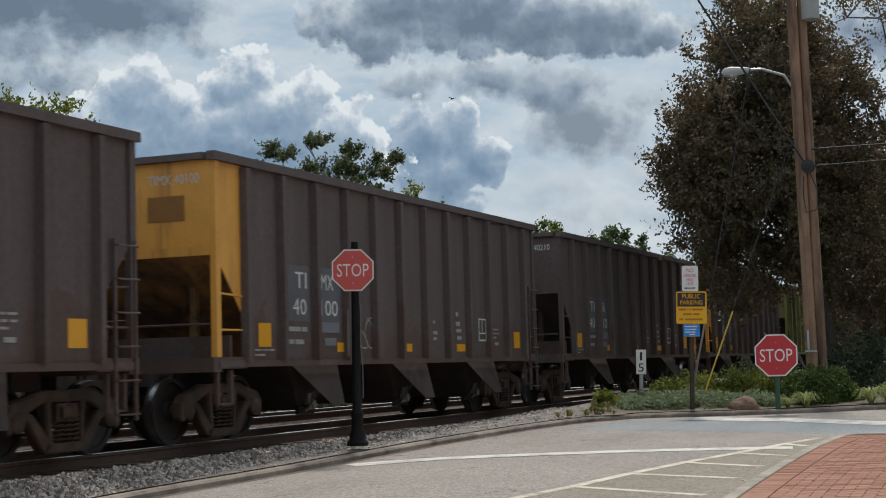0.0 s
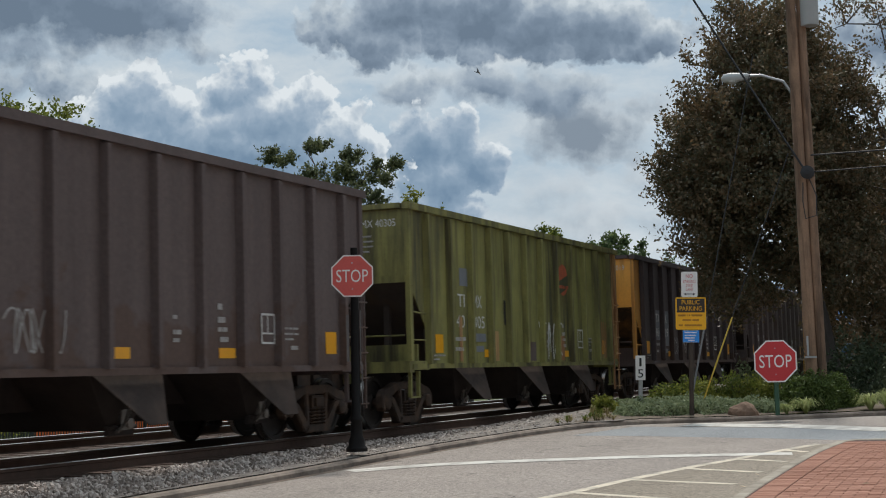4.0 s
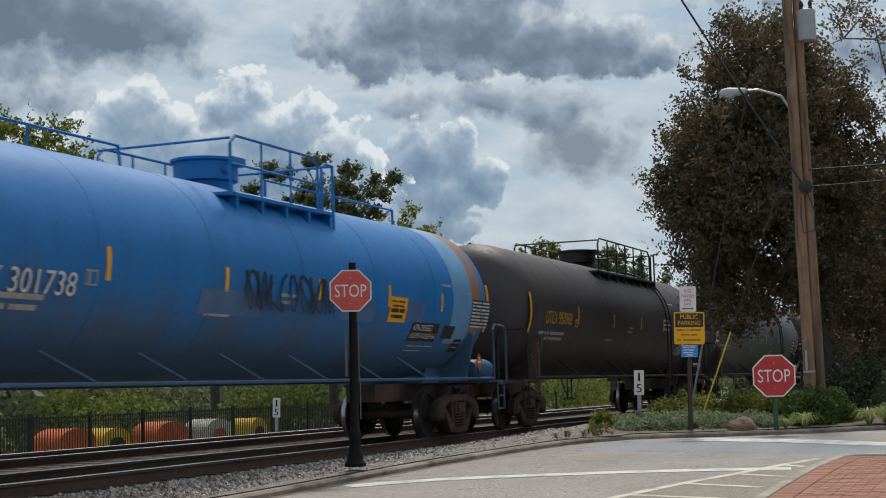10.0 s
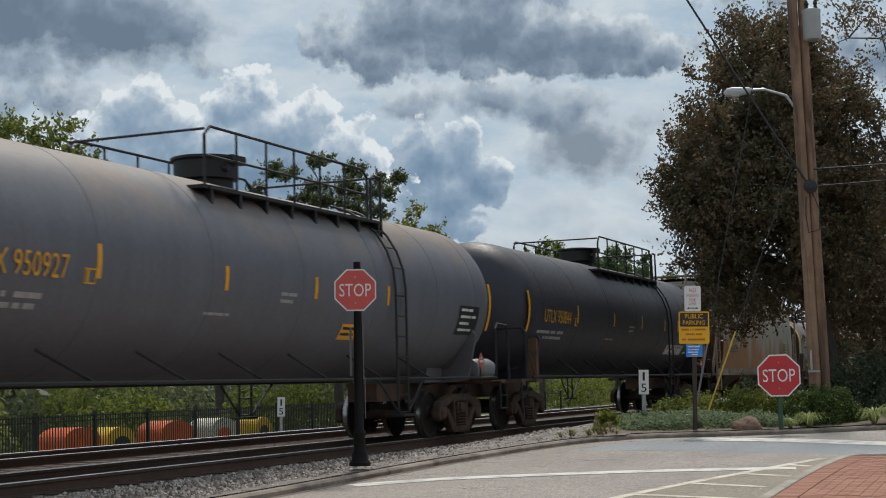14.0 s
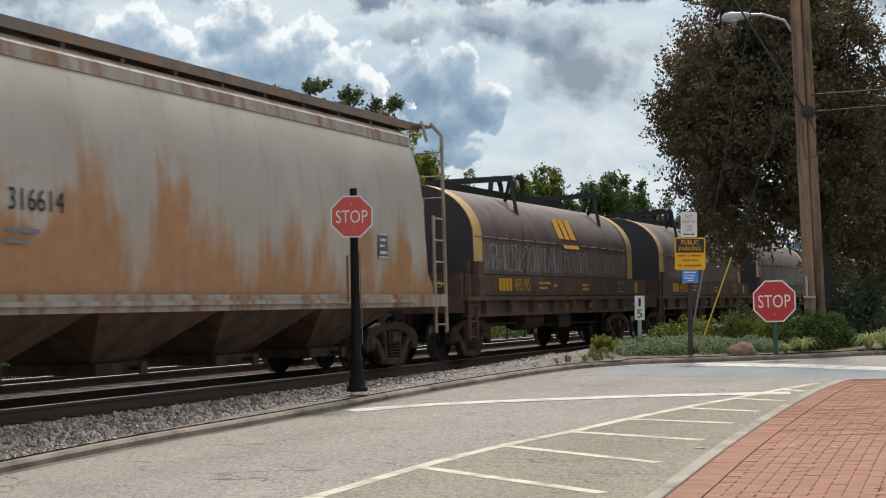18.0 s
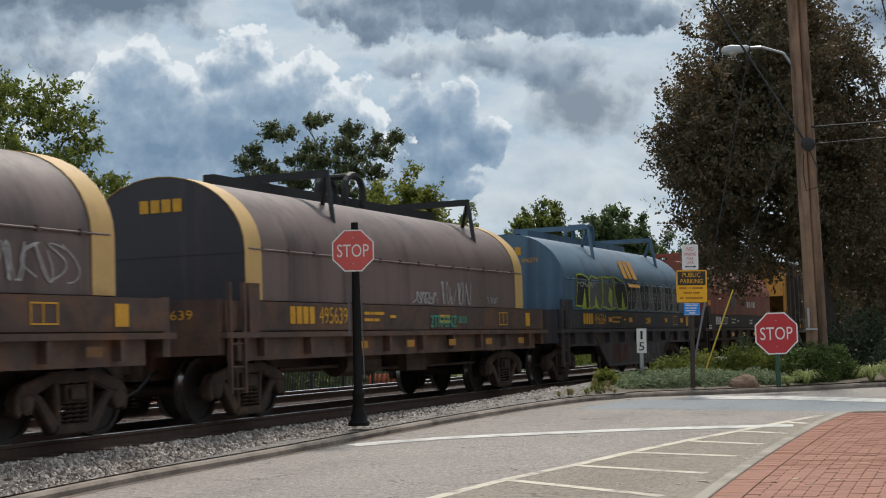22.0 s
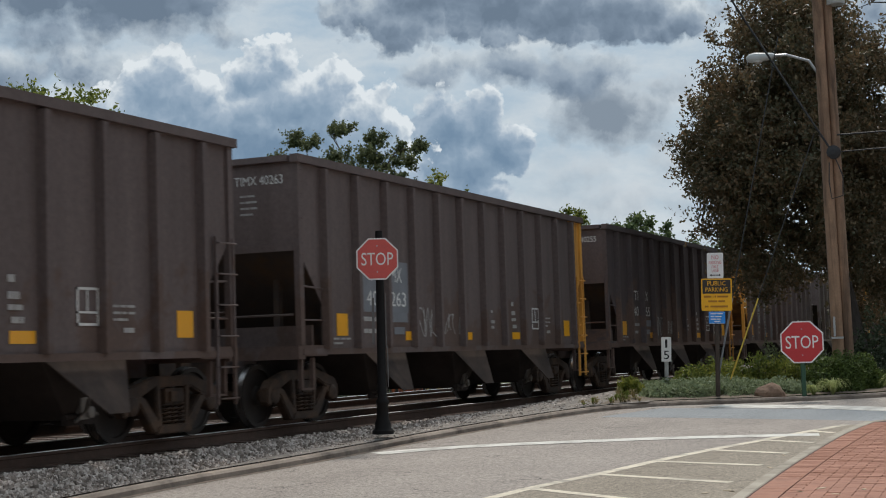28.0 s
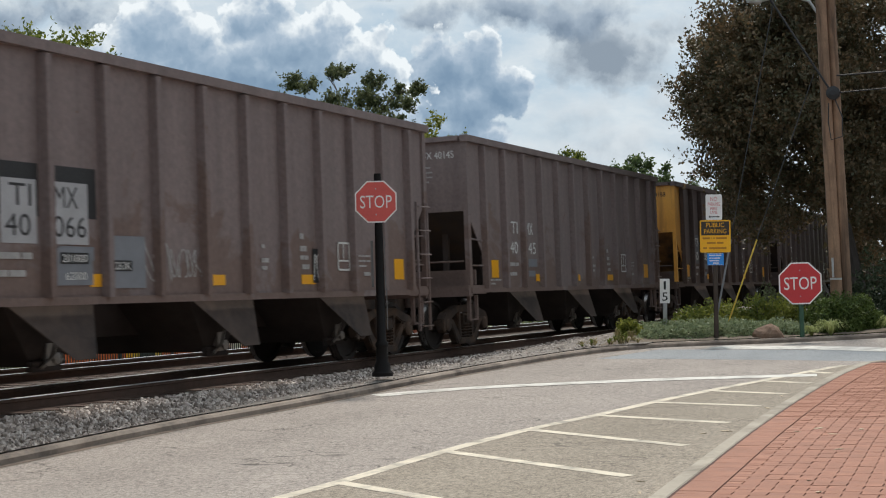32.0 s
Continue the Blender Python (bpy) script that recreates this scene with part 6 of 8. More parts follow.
def coil_car(number, hood, end, band, label, seed, tags=(), belly=False, emblem=None, deck=None, redband=False, emblem_x=6.0):
    deck = deck or DECK
    car = thing("coil_car", label, "freight car", "freight cars")
    cover = made("hood", hood, car, hood_build, key="hood", smooth=True)
    if band:
        for x in (HOOD0, HOOD1 - 0.46):
            made("end_band", band, cover, hood_band_build, "cream painted band", at=pose(x, 0, 0), key="hoodband", smooth=True)
    made("hood_end", end, cover, hood_end_build, at=pose(HOOD0 + 0.016, 0, 0), key="hoodend")
    made("hood_end", end, cover, hood_end_build, at=pose(HOOD1 - 0.016, 0, 0, 0, 0, 180), key="hoodend")
    made("hood_seam", hood, cover, hood_seam_build, key="hoodseam")
    made("lifting_beam", BLACK if hood is COILBROWN else hood, car, hood_lift_build, key="hoodlift")
    made("deck_frame", deck, car, coil_deck_build, key="coildeck")
    for at in (None, pose(CP, 0, 0, 0, 0, 180)):
        made("end_step", deck, car, coil_post_build, "", at, "coilpost")
    if belly:
        made("fishbelly_sill", deck, car, fishbelly_build)
    else:
        made("brake_gear", STEEL, car, coil_gear_build, key="coilgear")
    y = -1.53
    lm = DIMYEL if not redband else WHITE
    for i in range(4):
        plates(car, [(2.46 + 0.205 * i, 1.38, 0.16, 0.26)], lm, y, "company_mark")
    letters(number, 3.40, y, 1.38, 0.98, 0.26, lm, car)
    bars(car, [(5.0, 1.53, 0.8, 0.05, 3), (5.0, 1.42, 0.6, 0.05, 2), (6.0, 1.48, 0.25, 0.05, 1), (8.2, 1.5, 0.5, 0.05, 2), (8.2, 1.4, 0.5, 0.05, 2)], y, lm)
    plates(car, [(1.25, 1.34, 0.28, 0.28), (12.9, 1.34, 0.28, 0.28)], DIMYEL, y)
    marks = [(4.6 + 1.9 * i, 0.98 if not belly else 1.44, 0.32, 0.12) for i in range(5)]
    if seed > 3:
        plates(car, marks, YEL, y + (0.0 if belly else -0.08))
    elif seed > 2:
        plates(car, marks, material("dull_orange_reflector", (0.40, 0.19, 0.03), 0.6, var=0.2, scale=9), y + (0.0 if belly else -0.08))
    else:
        plates(car, marks, material("worn_reflector", (0.16, 0.075, 0.025), 0.7), y - 0.08)

    def frame_build(bm):
        x, z, w, h = 11.3, 1.36, 0.5, 0.26
        for a in ((x, x + 0.02, z, z + h), (x + w - 0.02, x + w, z, z + h), (x, x + w, z + h - 0.02, z + h), (x, x + w, z, z + 0.02), (x + 0.22, x + 0.24, z, z + h)):
            box(bm, a[0], a[1], y - 0.004, y, a[2], a[3])
    made("data_box", DIMYEL, car, frame_build, key="cbox")
    if not redband:
        ex = HOOD0 - 0.005
        for i in range(4):
            made("company_mark", DIMYEL, car, lambda bm: plate(bm, 0, 0, 0, 0.15, 0.19), at=pose(ex, 0.32 - 0.19 * i, 3.05, 0, 0, -90), key="endmark")
        o = letters(number, 0, 0, 0, 0.75, 0.13, DIMYEL, car)
        o.matrix_basis = pose(0.46, -0.35, 1.45, 0, 0, -90)
        o = bars(car, [(0, 0, 0.55, 0.13, 4)], 0, DIMYEL, "company_mark")
        o.matrix_basis = pose(0.46, 0.3, 1.45, 0, 0, -90)
    if belly:
        for words, z, w in (("FOR USE ON", 2.86, 0.62), ("THRU 496485", 2.70, 0.66)):
            o = letters(words, 0, 0, 0, w, 0.11, DIMYEL, car)
            o.matrix_basis = pose(HOOD0 - 0.005, 0.30, z, 0, 0, -90)
        o = letters("496274", 0, 0, 0, 0.42, 0.11, DIMYEL, car)
        o.matrix_basis = pose(HOOD0 - 0.005, -0.40, 2.86, 0, 0, -90)
    if emblem:
        # company emblem as plain yellow blocks on the arch, and the bar below it
        c = Vector((0, -1.43 * math.cos(radians(35)), 2.45 + 1.13 * math.sin(radians(35))))
        def emb(bm):
            for x0, x1 in ((0, 0.33), (0.40, 0.70), (0.76, 1.12)):
                slab(bm, [(x0 + 0.06, 0), (x1 + 0.03, 0.0), (x1 - 0.03, 0.46), (x0, 0.46)], "y", -0.006, 0.0)
            box(bm, 0.18, 1.15, -0.006, 0, -0.22, -0.14)
        made("emblem", emblem, car, emb, at=Matrix.Translation((emblem_x, -1.425, 2.60)) @ pose(0, 0, 0, -20, 0, 0) @ Matrix.Diagonal((1.18, 1, 1.12, 1)), key="emblem")
    for k, (x, z, w, h, mat, r, n) in enumerate(tags):
        scribble(car, x, -1.442, z, w, h, mat, seed * 10 + k, r, n)
    truck(car, 1.95)
    truck(car, CP - 1.95)
    ends(car, CP)
    CARS.append((car, CP))
    return car


NAVYDECK = material("navy_deck_paint", (0.032, 0.034, 0.044), 0.65, var=0.2, scale=2.0, dirt=(0.085, 0.052, 0.036), dirt_amount=0.38, streak=True)
SOOTDECK = material("sooty_deck_paint", (0.036, 0.028, 0.025), 0.7, var=0.2, scale=2.0, dirt=(0.075, 0.042, 0.028), dirt_amount=0.36)
GREENTAG = material("green_spray_paint", (0.04, 0.36, 0.24), 0.6)
LIME = material("lime_spray_paint", (0.45, 0.55, 0.06), 0.6)
PALETAG = material("pale_spray_paint", (0.42, 0.41, 0.40), 0.65, var=0.25, scale=9)
BLACKTAG = material("black_spray_paint", (0.018, 0.018, 0.022), 0.6)
GREYTAG = material("grey_spray_paint", (0.13, 0.14, 0.13), 0.6)

ORDER = []            # each car with the place of its front coupler along the train


def couple(car, front):
    ORDER.append((car, front))
    return car


couple(hopper_car("TIMX", "40157"), 1.45)
couple(hopper_car("TIMX", "40100", front=GOLD, patch=PATCH, tags=1), 16.42)
couple(hopper_car("TIMX", "40210", rear=GOLD, patch=PATCH), 31.40)
couple(hopper_car("TIMX", "40243", front=GOLD, patch=PATCH, tags=2), 46.40)
green = couple(hopper_car("TIMX", "40305", front=OLIVE, rear=TAN, side=OLIVE, label="faded olive-green ribbed coal hopper car with cream tail end"), 61.37)
couple(hopper_car("TIMX", "40019", front=GOLD, side=SOOTED, patch=PATCHGREY, tags=3), 76.20)
couple(hopper_car("TIMX", "40101", rear=GOLD, tags=4), 91.22)
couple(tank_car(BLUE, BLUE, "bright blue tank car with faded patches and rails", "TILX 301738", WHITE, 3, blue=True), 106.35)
couple(tank_car(TANKBLACK, BLACK, "black liquefied gas tank car with yellow reflectors", "UTLX 950968", DIMYEL, 4, gas=True), 125.62)
couple(tank_car(TANKGREY, BLACK, "blue-grey dusty tank car with dome and walkway", "UTLX 950927", DIMYEL, 5), 144.70)
couple(tank_car(TANKNAVY, BLACK, "blue-black liquefied gas tank car with white name plate", "UTLX 950844", DIMYEL, 6, gas=True), 163.68)
couple(covered_car(), 182.48)
W, S = PALETAG, 0.008
couple(coil_car("495195", COILBROWN, COILNAVY, CREAM, "brown round-hooded steel coil car with cream bands and pale graffiti", 1, [(1.9, 1.80, 5.2, 0.55, W, S, 22), (7.2, 1.82, 5.2, 0.50, W, S, 22)], emblem=YEL, emblem_x=6.75), 199.05)
couple(coil_car("495020", COILBROWN, COILNAVY, CREAM, "brown round-hooded steel coil car with cream bands and pale graffiti", 2, [(2.6, 1.85, 3.0, 0.4, W, 0.009, 9), (10.8, 1.85, 1.5, 0.45, W, S, 6)], emblem=YEL, emblem_x=6.1), 213.75)
third = couple(coil_car("495639", COILBROWN, COILNAVY, CREAM, "brown round-hooded steel coil car with cream bands, plain hood", 3, [(7.2, 1.76, 1.1, 0.20, W, 0.012, 6), (8.4, 1.76, 1.6, 0.42, W, 0.010, 8), (10.8, 1.80, 0.7, 0.12, W, 0.007, 4)]), 228.6)
letters("2TRAINZ", 7.73, -1.545, 1.32, 1.25, 0.22, GREENTAG, third)
letters("2020", 9.06, -1.545, 1.40, 0.42, 0.13, GREENTAG, third)
blue_coil = couple(coil_car("496364", COILBLUE, COILBLUE, None, "blue round-hooded steel coil car with large graffiti", 4, [(3.0, 2.42, 2.6, 0.0, W, 0.004, 2), (2.4, 2.30, 1.4, 0.10, W, 0.014, 6)], belly=True, emblem=YEL, emblem_x=6.5, deck=NAVYDECK), 243.2)
bubbles(blue_coil, 2.2, 1.72, 4.5, 0.92, [BLACKTAG, GREYTAG, GREYTAG, BLACKTAG], LIME, 3, 4, 0.05, True)
bubbles(blue_coil, 6.7, 1.73, 5.9, 0.80, [BLACKTAG, BLACKTAG, GREYTAG], W, 5, 13, 0.03)
scribble(blue_coil, 5.0, -1.475, 0.42, 1.5, 0.6, material("dull_red_spray", (0.12, 0.035, 0.03), 0.7), 31, 0.04, 5)
scribble(blue_coil, 7.6, -1.475, 0.45, 2.2, 0.55, GREYTAG, 32, 0.014, 9)
red_coil = couple(coil_car("805257", COILRED, COILRED, None, "red-brown round-hooded steel coil car with grey patches", 5, redband=True, deck=SOOTDECK), 257.9)
bars(red_coil, [(8.2, 2.0, 1.6, 0.22, 9)], -1.444, WHITE, "product_mark")
plates(red_coil, [(5.4, 1.9, 0.75, 0.5)], material("grey_primer", (0.14, 0.12, 0.125), 0.7), -1.44, "primer_patch")
plates(red_coil, [(1.75, 2.02, 0.42, 0.16)], YEL, -1.44, "warning_label")
bars(red_coil, [(12.2, 1.86, 0.5, 0.03, 4), (12.2, 1.80, 0.5, 0.03, 3)], -1.444, WHITE)
made("white_patch", WHITE, red_coil, lambda bm: slab(bm, [(0, 0), (0.55, 0), (0.60, 0.28), (0.05, 0.28)], "y", -0.004, 0), at=Matrix.Translation((1.95, -1.36, 2.84)) @ pose(0, 0, 0, -30, 0, 0))
o = letters("805257", 0, 0, 0, 0.7, 0.16, WHITE, red_coil)
o.matrix_basis = pose(0.46, -0.3, 1.5, 0, 0, -90)
bars(red_coil, [(0.9, 1.32, 0.4, 0.04, 2), (0.9, 1.24, 0.4, 0.04, 2)], -1.64, WHITE)
couple(hopper_car("TIMX", "40235", front=GOLD), 272.5)
couple(hopper_car("TIMX", "40263", rear=GOLD, patch=PATCHGREY, tags=5), 287.4)
couple(hopper_car("TIMX", "40255", rear=GOLD, side=STAINED, tags=6), 302.4)
late = couple(hopper_car("TIMX", "40066", front=GOLD, side=MAUVE, patch=PALEPATCH, tags=7), 317.35)
plates(late, [(3.84, 1.26, 0.64, 0.42), (4.86, 1.22, 0.66, 0.62)], PATCHGREY, -SIDE - 0.012, "repaint_patch")
plates(late, [(3.90, 1.50, 0.50, 0.13), (4.88, 1.42, 0.36, 0.13), (9.75, 1.26, 0.36, 0.5)], BLACK, -SIDE - 0.017, "stencil_panel")
for words, x, z, w in (("201000", 3.93, 1.52, 0.44), ("62000", 3.98, 1.32, 0.38), ("263K", 4.91, 1.44, 0.30)):
    letters(words, x, -SIDE - 0.023, z, w, 0.09, WHITE, late, "stencil")
scribble(late, 9.78, -SIDE - 0.024, 1.30, 0.3, 0.38, WHITE, 41, 0.010, 3)
couple(hopper_car("TIMX", "40145", side=MAUVE), 332.3)
couple(hopper_car("TIMX", "40188", front=GOLD, patch=PATCH), 347.3)
couple(hopper_car("TIMX", "40271"), 362.3)
couple(hopper_car("TIMX", "40119"), 377.3)


# ---- signs, poles ----
SIGNRED = material("sign_red", (0.52, 0.035, 0.04), 0.45, var=0.06, scale=4)
SIGNRED2 = material("faded_sign_red", (0.62, 0.10, 0.085), 0.5, var=0.08, scale=4)
SIGNWHITE = material("sign_white", (0.78, 0.76, 0.74), 0.45, var=0.04)
SIGNYEL = material("sign_yellow", (0.86, 0.43, 0.012), 0.45, var=0.05)
SIGNBLACK = material("sign_black", (0.03, 0.022, 0.018), 0.5, var=0.1)
SIGNBLUE = material("sign_blue", (0.03, 0.27, 0.75), 0.45, var=0.05)
GREENPOST = material("green_post_paint", (0.03, 0.085, 0.05), 0.6, var=0.15)
BROWNPOST = material("rusty_brown_post", (0.05, 0.035, 0.026), 0.75, var=0.2)
BLACKPOST = material("black_cast_post", (0.010, 0.009, 0.009), 0.6, var=0.15, spec=0.15)
DULLSTRIP = material("dull_grey_strip", (0.13, 0.125, 0.125), 0.6, var=0.15)
GALV = material("galvanised_steel", (0.42, 0.43, 0.44), 0.45, 0.6, var=0.1)
PINKINK = material("faded_red_ink", (0.60, 0.14, 0.14), 0.6)
BROWNINK = material("brown_ink", (0.42, 0.17, 0.012), 0.6)


def octagon(r):
    return [(r * math.cos(radians(22.5 + 45 * i)), r * math.sin(radians(22.5 + 45 * i))) for i in range(8)]


def stop_sign(at, width, height, red, post_build, post_mat, label, hub):
    """An octagonal sign on its post; at: the foot, turned to face -y."""
    ob = thing("stop_sign", label, "stop sign", "stop signs", at)
    made("post", post_mat, ob, post_build, smooth=True)
    r = width / 2 / math.cos(radians(22.5))
    made("plate", SIGNWHITE, ob, lambda bm: slab(bm, octagon(r), "y", -0.004, 0.0), at=pose(hub, -0.07, height))
    made("red_field", red, ob, lambda bm: slab(bm, octagon(r * 0.935), "y", -0.007, -0.0042), at=pose(hub, -0.07, height))
    w, h = width * 0.76, width * 0.305
    part("lettering", text_mesh("STOP", w, h), SIGNWHITE, ob, at=pose(hub - w / 2, -0.079, height - h / 2))
    for z in (-0.31, 0.31):
        made("bolt", GALV, ob, lambda bm: rod(bm, (0, 0, 0), (0, -0.012, 0), 0.011, 8), at=pose(hub, -0.075, height + z * width))
    return ob


def black_post(bm):
    ring(bm, (0, 0, 0), "z", [(0.155, 0.0), (0.155, 0.05), (0.12, 0.09), (0.115, 0.16), (0.09, 0.22), (0.082, 0.42), (0.095, 0.44), (0.095, 0.48), (0.068, 0.52), (0.060, 2.0), (0.052, 2.96)], 14)


# faces the street: turned towards the eye
FACE = 64.0
a = stop_sign(pose(19.46, 9.50, -1.12, 0, 0.4, -FACE), 0.61, 2.545, SIGNRED2, black_post, BLACKPOST, "red octagonal stop sign on a black cast post beside the ballast", -0.03)
# flat grey strips along both edges of the post
made("sign_bracket", DULLSTRIP, a, lambda bm: box(bm, 0.07, 0.085, -0.02, 0.02, 1.25, 2.05))
made("sign_bracket", DULLSTRIP, a, lambda bm: box(bm, 0.085, 0.10, -0.02, 0.02, 0.68, 1.28))
made("marker_strip", DULLSTRIP, a, lambda bm: box(bm, -0.125, -0.09, -0.01, 0.02, 1.30, 1.98), "narrow grey strip on the post")


def channel_post(h):
    def build(bm):
        slab(bm, [(-0.045, 0.02), (-0.03, -0.02), (0.03, -0.02), (0.045, 0.02), (0.03, 0.02), (0.02, -0.008), (-0.02, -0.008), (-0.03, 0.02)], "z", -0.1, h)
    return build


BED = road_z(28) + 0.10
stop_sign(pose(28.2, 4.98, BED, 0, 0, -78), 0.785, 1.0, SIGNRED, channel_post(1.2), GREENPOST, "bright red octagonal stop sign on a low green post", 0.0)

park_sign = thing("parking_sign", "parking signs stacked on one rusty brown post", "road sign", at=pose(28.15, 6.60, BED, 0, 1.6, -74))
made("post", BROWNPOST, park_sign, channel_post(2.6))
made("no_parking_plate", SIGNWHITE, park_sign, lambda bm: slab(bm, [(-0.155, -0.225), (-0.135, -0.245), (0.135, -0.245), (0.155, -0.225), (0.155, 0.225), (0.135, 0.245), (-0.135, 0.245), (-0.155, 0.225)], "y", -0.045, -0.04), "white no-parking plate", at=pose(-0.02, 0, 2.52))
for i, w in enumerate(("NO", "PARKING", "FIRE", "LANE")):
    ww = (0.13, 0.23, 0.13, 0.13)[i]
    part("lettering", text_mesh(w, ww, (0.075, 0.065, 0.055, 0.055)[i]), PINKINK, park_sign, at=pose(-0.02 - ww / 2, -0.049, 2.52 + (0.12, 0.025, -0.055, -0.125)[i]))
made("arrow", SIGNBLACK, park_sign, lambda bm: (box(bm, -0.08, 0.08, -0.003, 0, -0.008, 0.008), slab(bm, [(-0.11, 0), (-0.07, 0.022), (-0.07, -0.022)], "y", -0.003, 0), slab(bm, [(0.11, 0), (0.07, -0.022), (0.07, 0.022)], "y", -0.003, 0)), at=pose(-0.02, -0.047, 2.52 - 0.185))
made("public_parking_plate", SIGNYEL, park_sign, lambda bm: slab(bm, [(-0.29, -0.29), (-0.27, -0.31), (0.27, -0.31), (0.29, -0.29), (0.29, 0.29), (0.27, 0.31), (-0.27, 0.31), (-0.29, 0.29)], "y", -0.045, -0.04), "yellow and black public parking plate", at=pose(0, 0, 1.96))
made("header_field", SIGNBLACK, park_sign, lambda bm: box(bm, -0.265, 0.265, -0.049, -0.0455, 0.02, 0.285), at=pose(0, 0, 1.96))
part("lettering", text_mesh("PUBLIC", 0.34, 0.085), SIGNYEL, park_sign, at=pose(-0.17, -0.052, 1.96 + 0.175))
part("lettering", text_mesh("PARKING", 0.42, 0.085), SIGNYEL, park_sign, at=pose(-0.21, -0.052, 1.96 + 0.055))
bars(park_sign, [(-0.24, 1.905, 0.48, 0.036, 4), (-0.16, 1.815, 0.33, 0.036, 3), (-0.23, 1.715, 0.46, 0.036, 3)], -0.047, BROWNINK, "writing")
made("blue_plate", SIGNBLUE, park_sign, lambda bm: box(bm, -0.155, 0.155, -0.045, -0.04, -0.115, 0.115), "small blue plate with white border", at=pose(0, 0, 1.52))
bars(park_sign, [(-0.12, 1.585, 0.24, 0.02, 2), (-0.12, 1.53, 0.22, 0.02, 3), (-0.12, 1.48, 0.2, 0.02, 2), (-0.05, 1.435, 0.12, 0.02, 1), (-0.145, 1.625, 0.29, 0.006, 1), (-0.145, 1.408, 0.29, 0.006, 1)], -0.047, SIGNWHITE, "writing")

for x, y, z, low in ((29.55, 7.98, road_z(29) + 0.05, 0.72), (34.1, 18.9, -1.25, 0.57)):
    limit = thing("speed_marker", "narrow white railway speed board reading fifteen", "railway sign", "speed boards", pose(x, y, z, 0, 1.5, -74))
    made("post", GALV, limit, channel_post(low + 0.3))
    made("board", SIGNWHITE, limit, lambda bm: box(bm, -0.10, 0.10, -0.04, -0.035, low, low + 0.50))
    part("lettering", text_mesh("1", 0.045, 0.17), BLACK, limit, at=pose(-0.022, -0.045, low + 0.28))
    part("lettering", text_mesh("5", 0.11, 0.17), BLACK, limit, at=pose(-0.055, -0.045, low + 0.05))

WOOD = material("weathered_pole_wood", (0.27, 0.165, 0.105), 0.85, var=0.22, scale=2.2, dirt=(0.085, 0.052, 0.034), dirt_amount=0.48, streak=True, bump=0.4, bump_scale=30)
CABLE = material("black_cable", (0.018, 0.018, 0.02), 0.6)
PX, PY = 30.9, 4.72
pole = thing("utility_pole", "brown weathered wooden utility pole with transformer and street lamp", "utility pole", at=pose(PX, PY, road_z(30) - 0.1))
made("pole", WOOD, pole, lambda bm: ring(bm, (0, 0, 0), "z", [(0.125, -0.5), (0.122, 1), (0.112, 5), (0.10, 11)], 14), at=pose(0, 0, 0, -0.6, 0, 0), smooth=True)
made("second_pole", WOOD, pole, lambda bm: ring(bm, (0, 0, 0), "z", [(0.108, -0.5), (0.105, 2), (0.095, 5), (0.085, 10.4)], 14), at=pose(0.10, -0.185, 0, -0.6, 0, 0), smooth=True)
tz = 8.38
transformer = made("transformer", material("pale_grey_enamel", (0.40, 0.42, 0.43), 0.45, var=0.06), pole, lambda bm: ring(bm, (0, 0, 0), "z", [(0.17, -0.30), (0.185, -0.28), (0.185, 0.26), (0.195, 0.28), (0.195, 0.33), (0.09, 0.37)], 18), at=pose(0.05, -0.28, tz), smooth=True)
for y in (-0.09, 0.09):
    made("bushing", CABLE, transformer, lambda bm: ring(bm, (0, 0, 0), "z", [(0.035, 0.32), (0.05, 0.37), (0.03, 0.42), (0.05, 0.47), (0.02, 0.55)], 10), at=pose(0, y, 0))
lamp_arm = made("lamp_arm", GALV, pole, lambda bm: (pipe(bm, [(0, 0.12, 6.65), (-0.05, 0.3, 6.95), (-0.1, 0.75, 7.12), (-0.12, 1.1, 7.13)], 0.03, 8), box(bm, -0.04, 0.04, 0.10, 0.15, 6.55, 6.95)))
made("lamp_head", material("lamp_grey", (0.45, 0.47, 0.47), 0.5, var=0.05), lamp_arm, lambda bm: ring(bm, (0, 0, 0), "y", [(0.04, -0.12), (0.07, -0.06), (0.09, 0.12), (0.11, 0.28), (0.09, 0.42), (0.03, 0.48)], 14), "grey street lamp head", at=pose(-0.12, 1.1, 7.12), smooth=True)
made("lamp_glass", material("lamp_lens", (0.5, 0.5, 0.47), 0.15), lamp_arm, lambda bm: ring(bm, (0, 0, 0), "z", [(0.10, 0.0), (0.095, -0.04), (0.05, -0.075), (0.01, -0.08)], 14), at=pose(-0.12, 1.34, 7.06), smooth=True)
made("cable_knot", CABLE, pole, lambda bm: (ring(bm, (0, 0, 0), "x", [(0.05, -0.08), (0.14, -0.05), (0.14, 0.05), (0.05, 0.08)], 12), pipe(bm, [(0, -0.02, -0.1), (0, -0.16, -0.5), (0, -0.14, -0.9), (0, 0.08, -0.95), (0, 0.12, -0.6), (0, 0.1, -0.2)], 0.012)), "coil of black cable", at=pose(-0.16, -0.12, 5.0))
made("tag_plate", GALV, pole, lambda bm: (box(bm, -0.17, -0.155, 0.02, 0.06, 1.25, 1.65), box(bm, -0.17, -0.155, -0.13, 0.11, 1.20, 1.24)), "small metal tags")


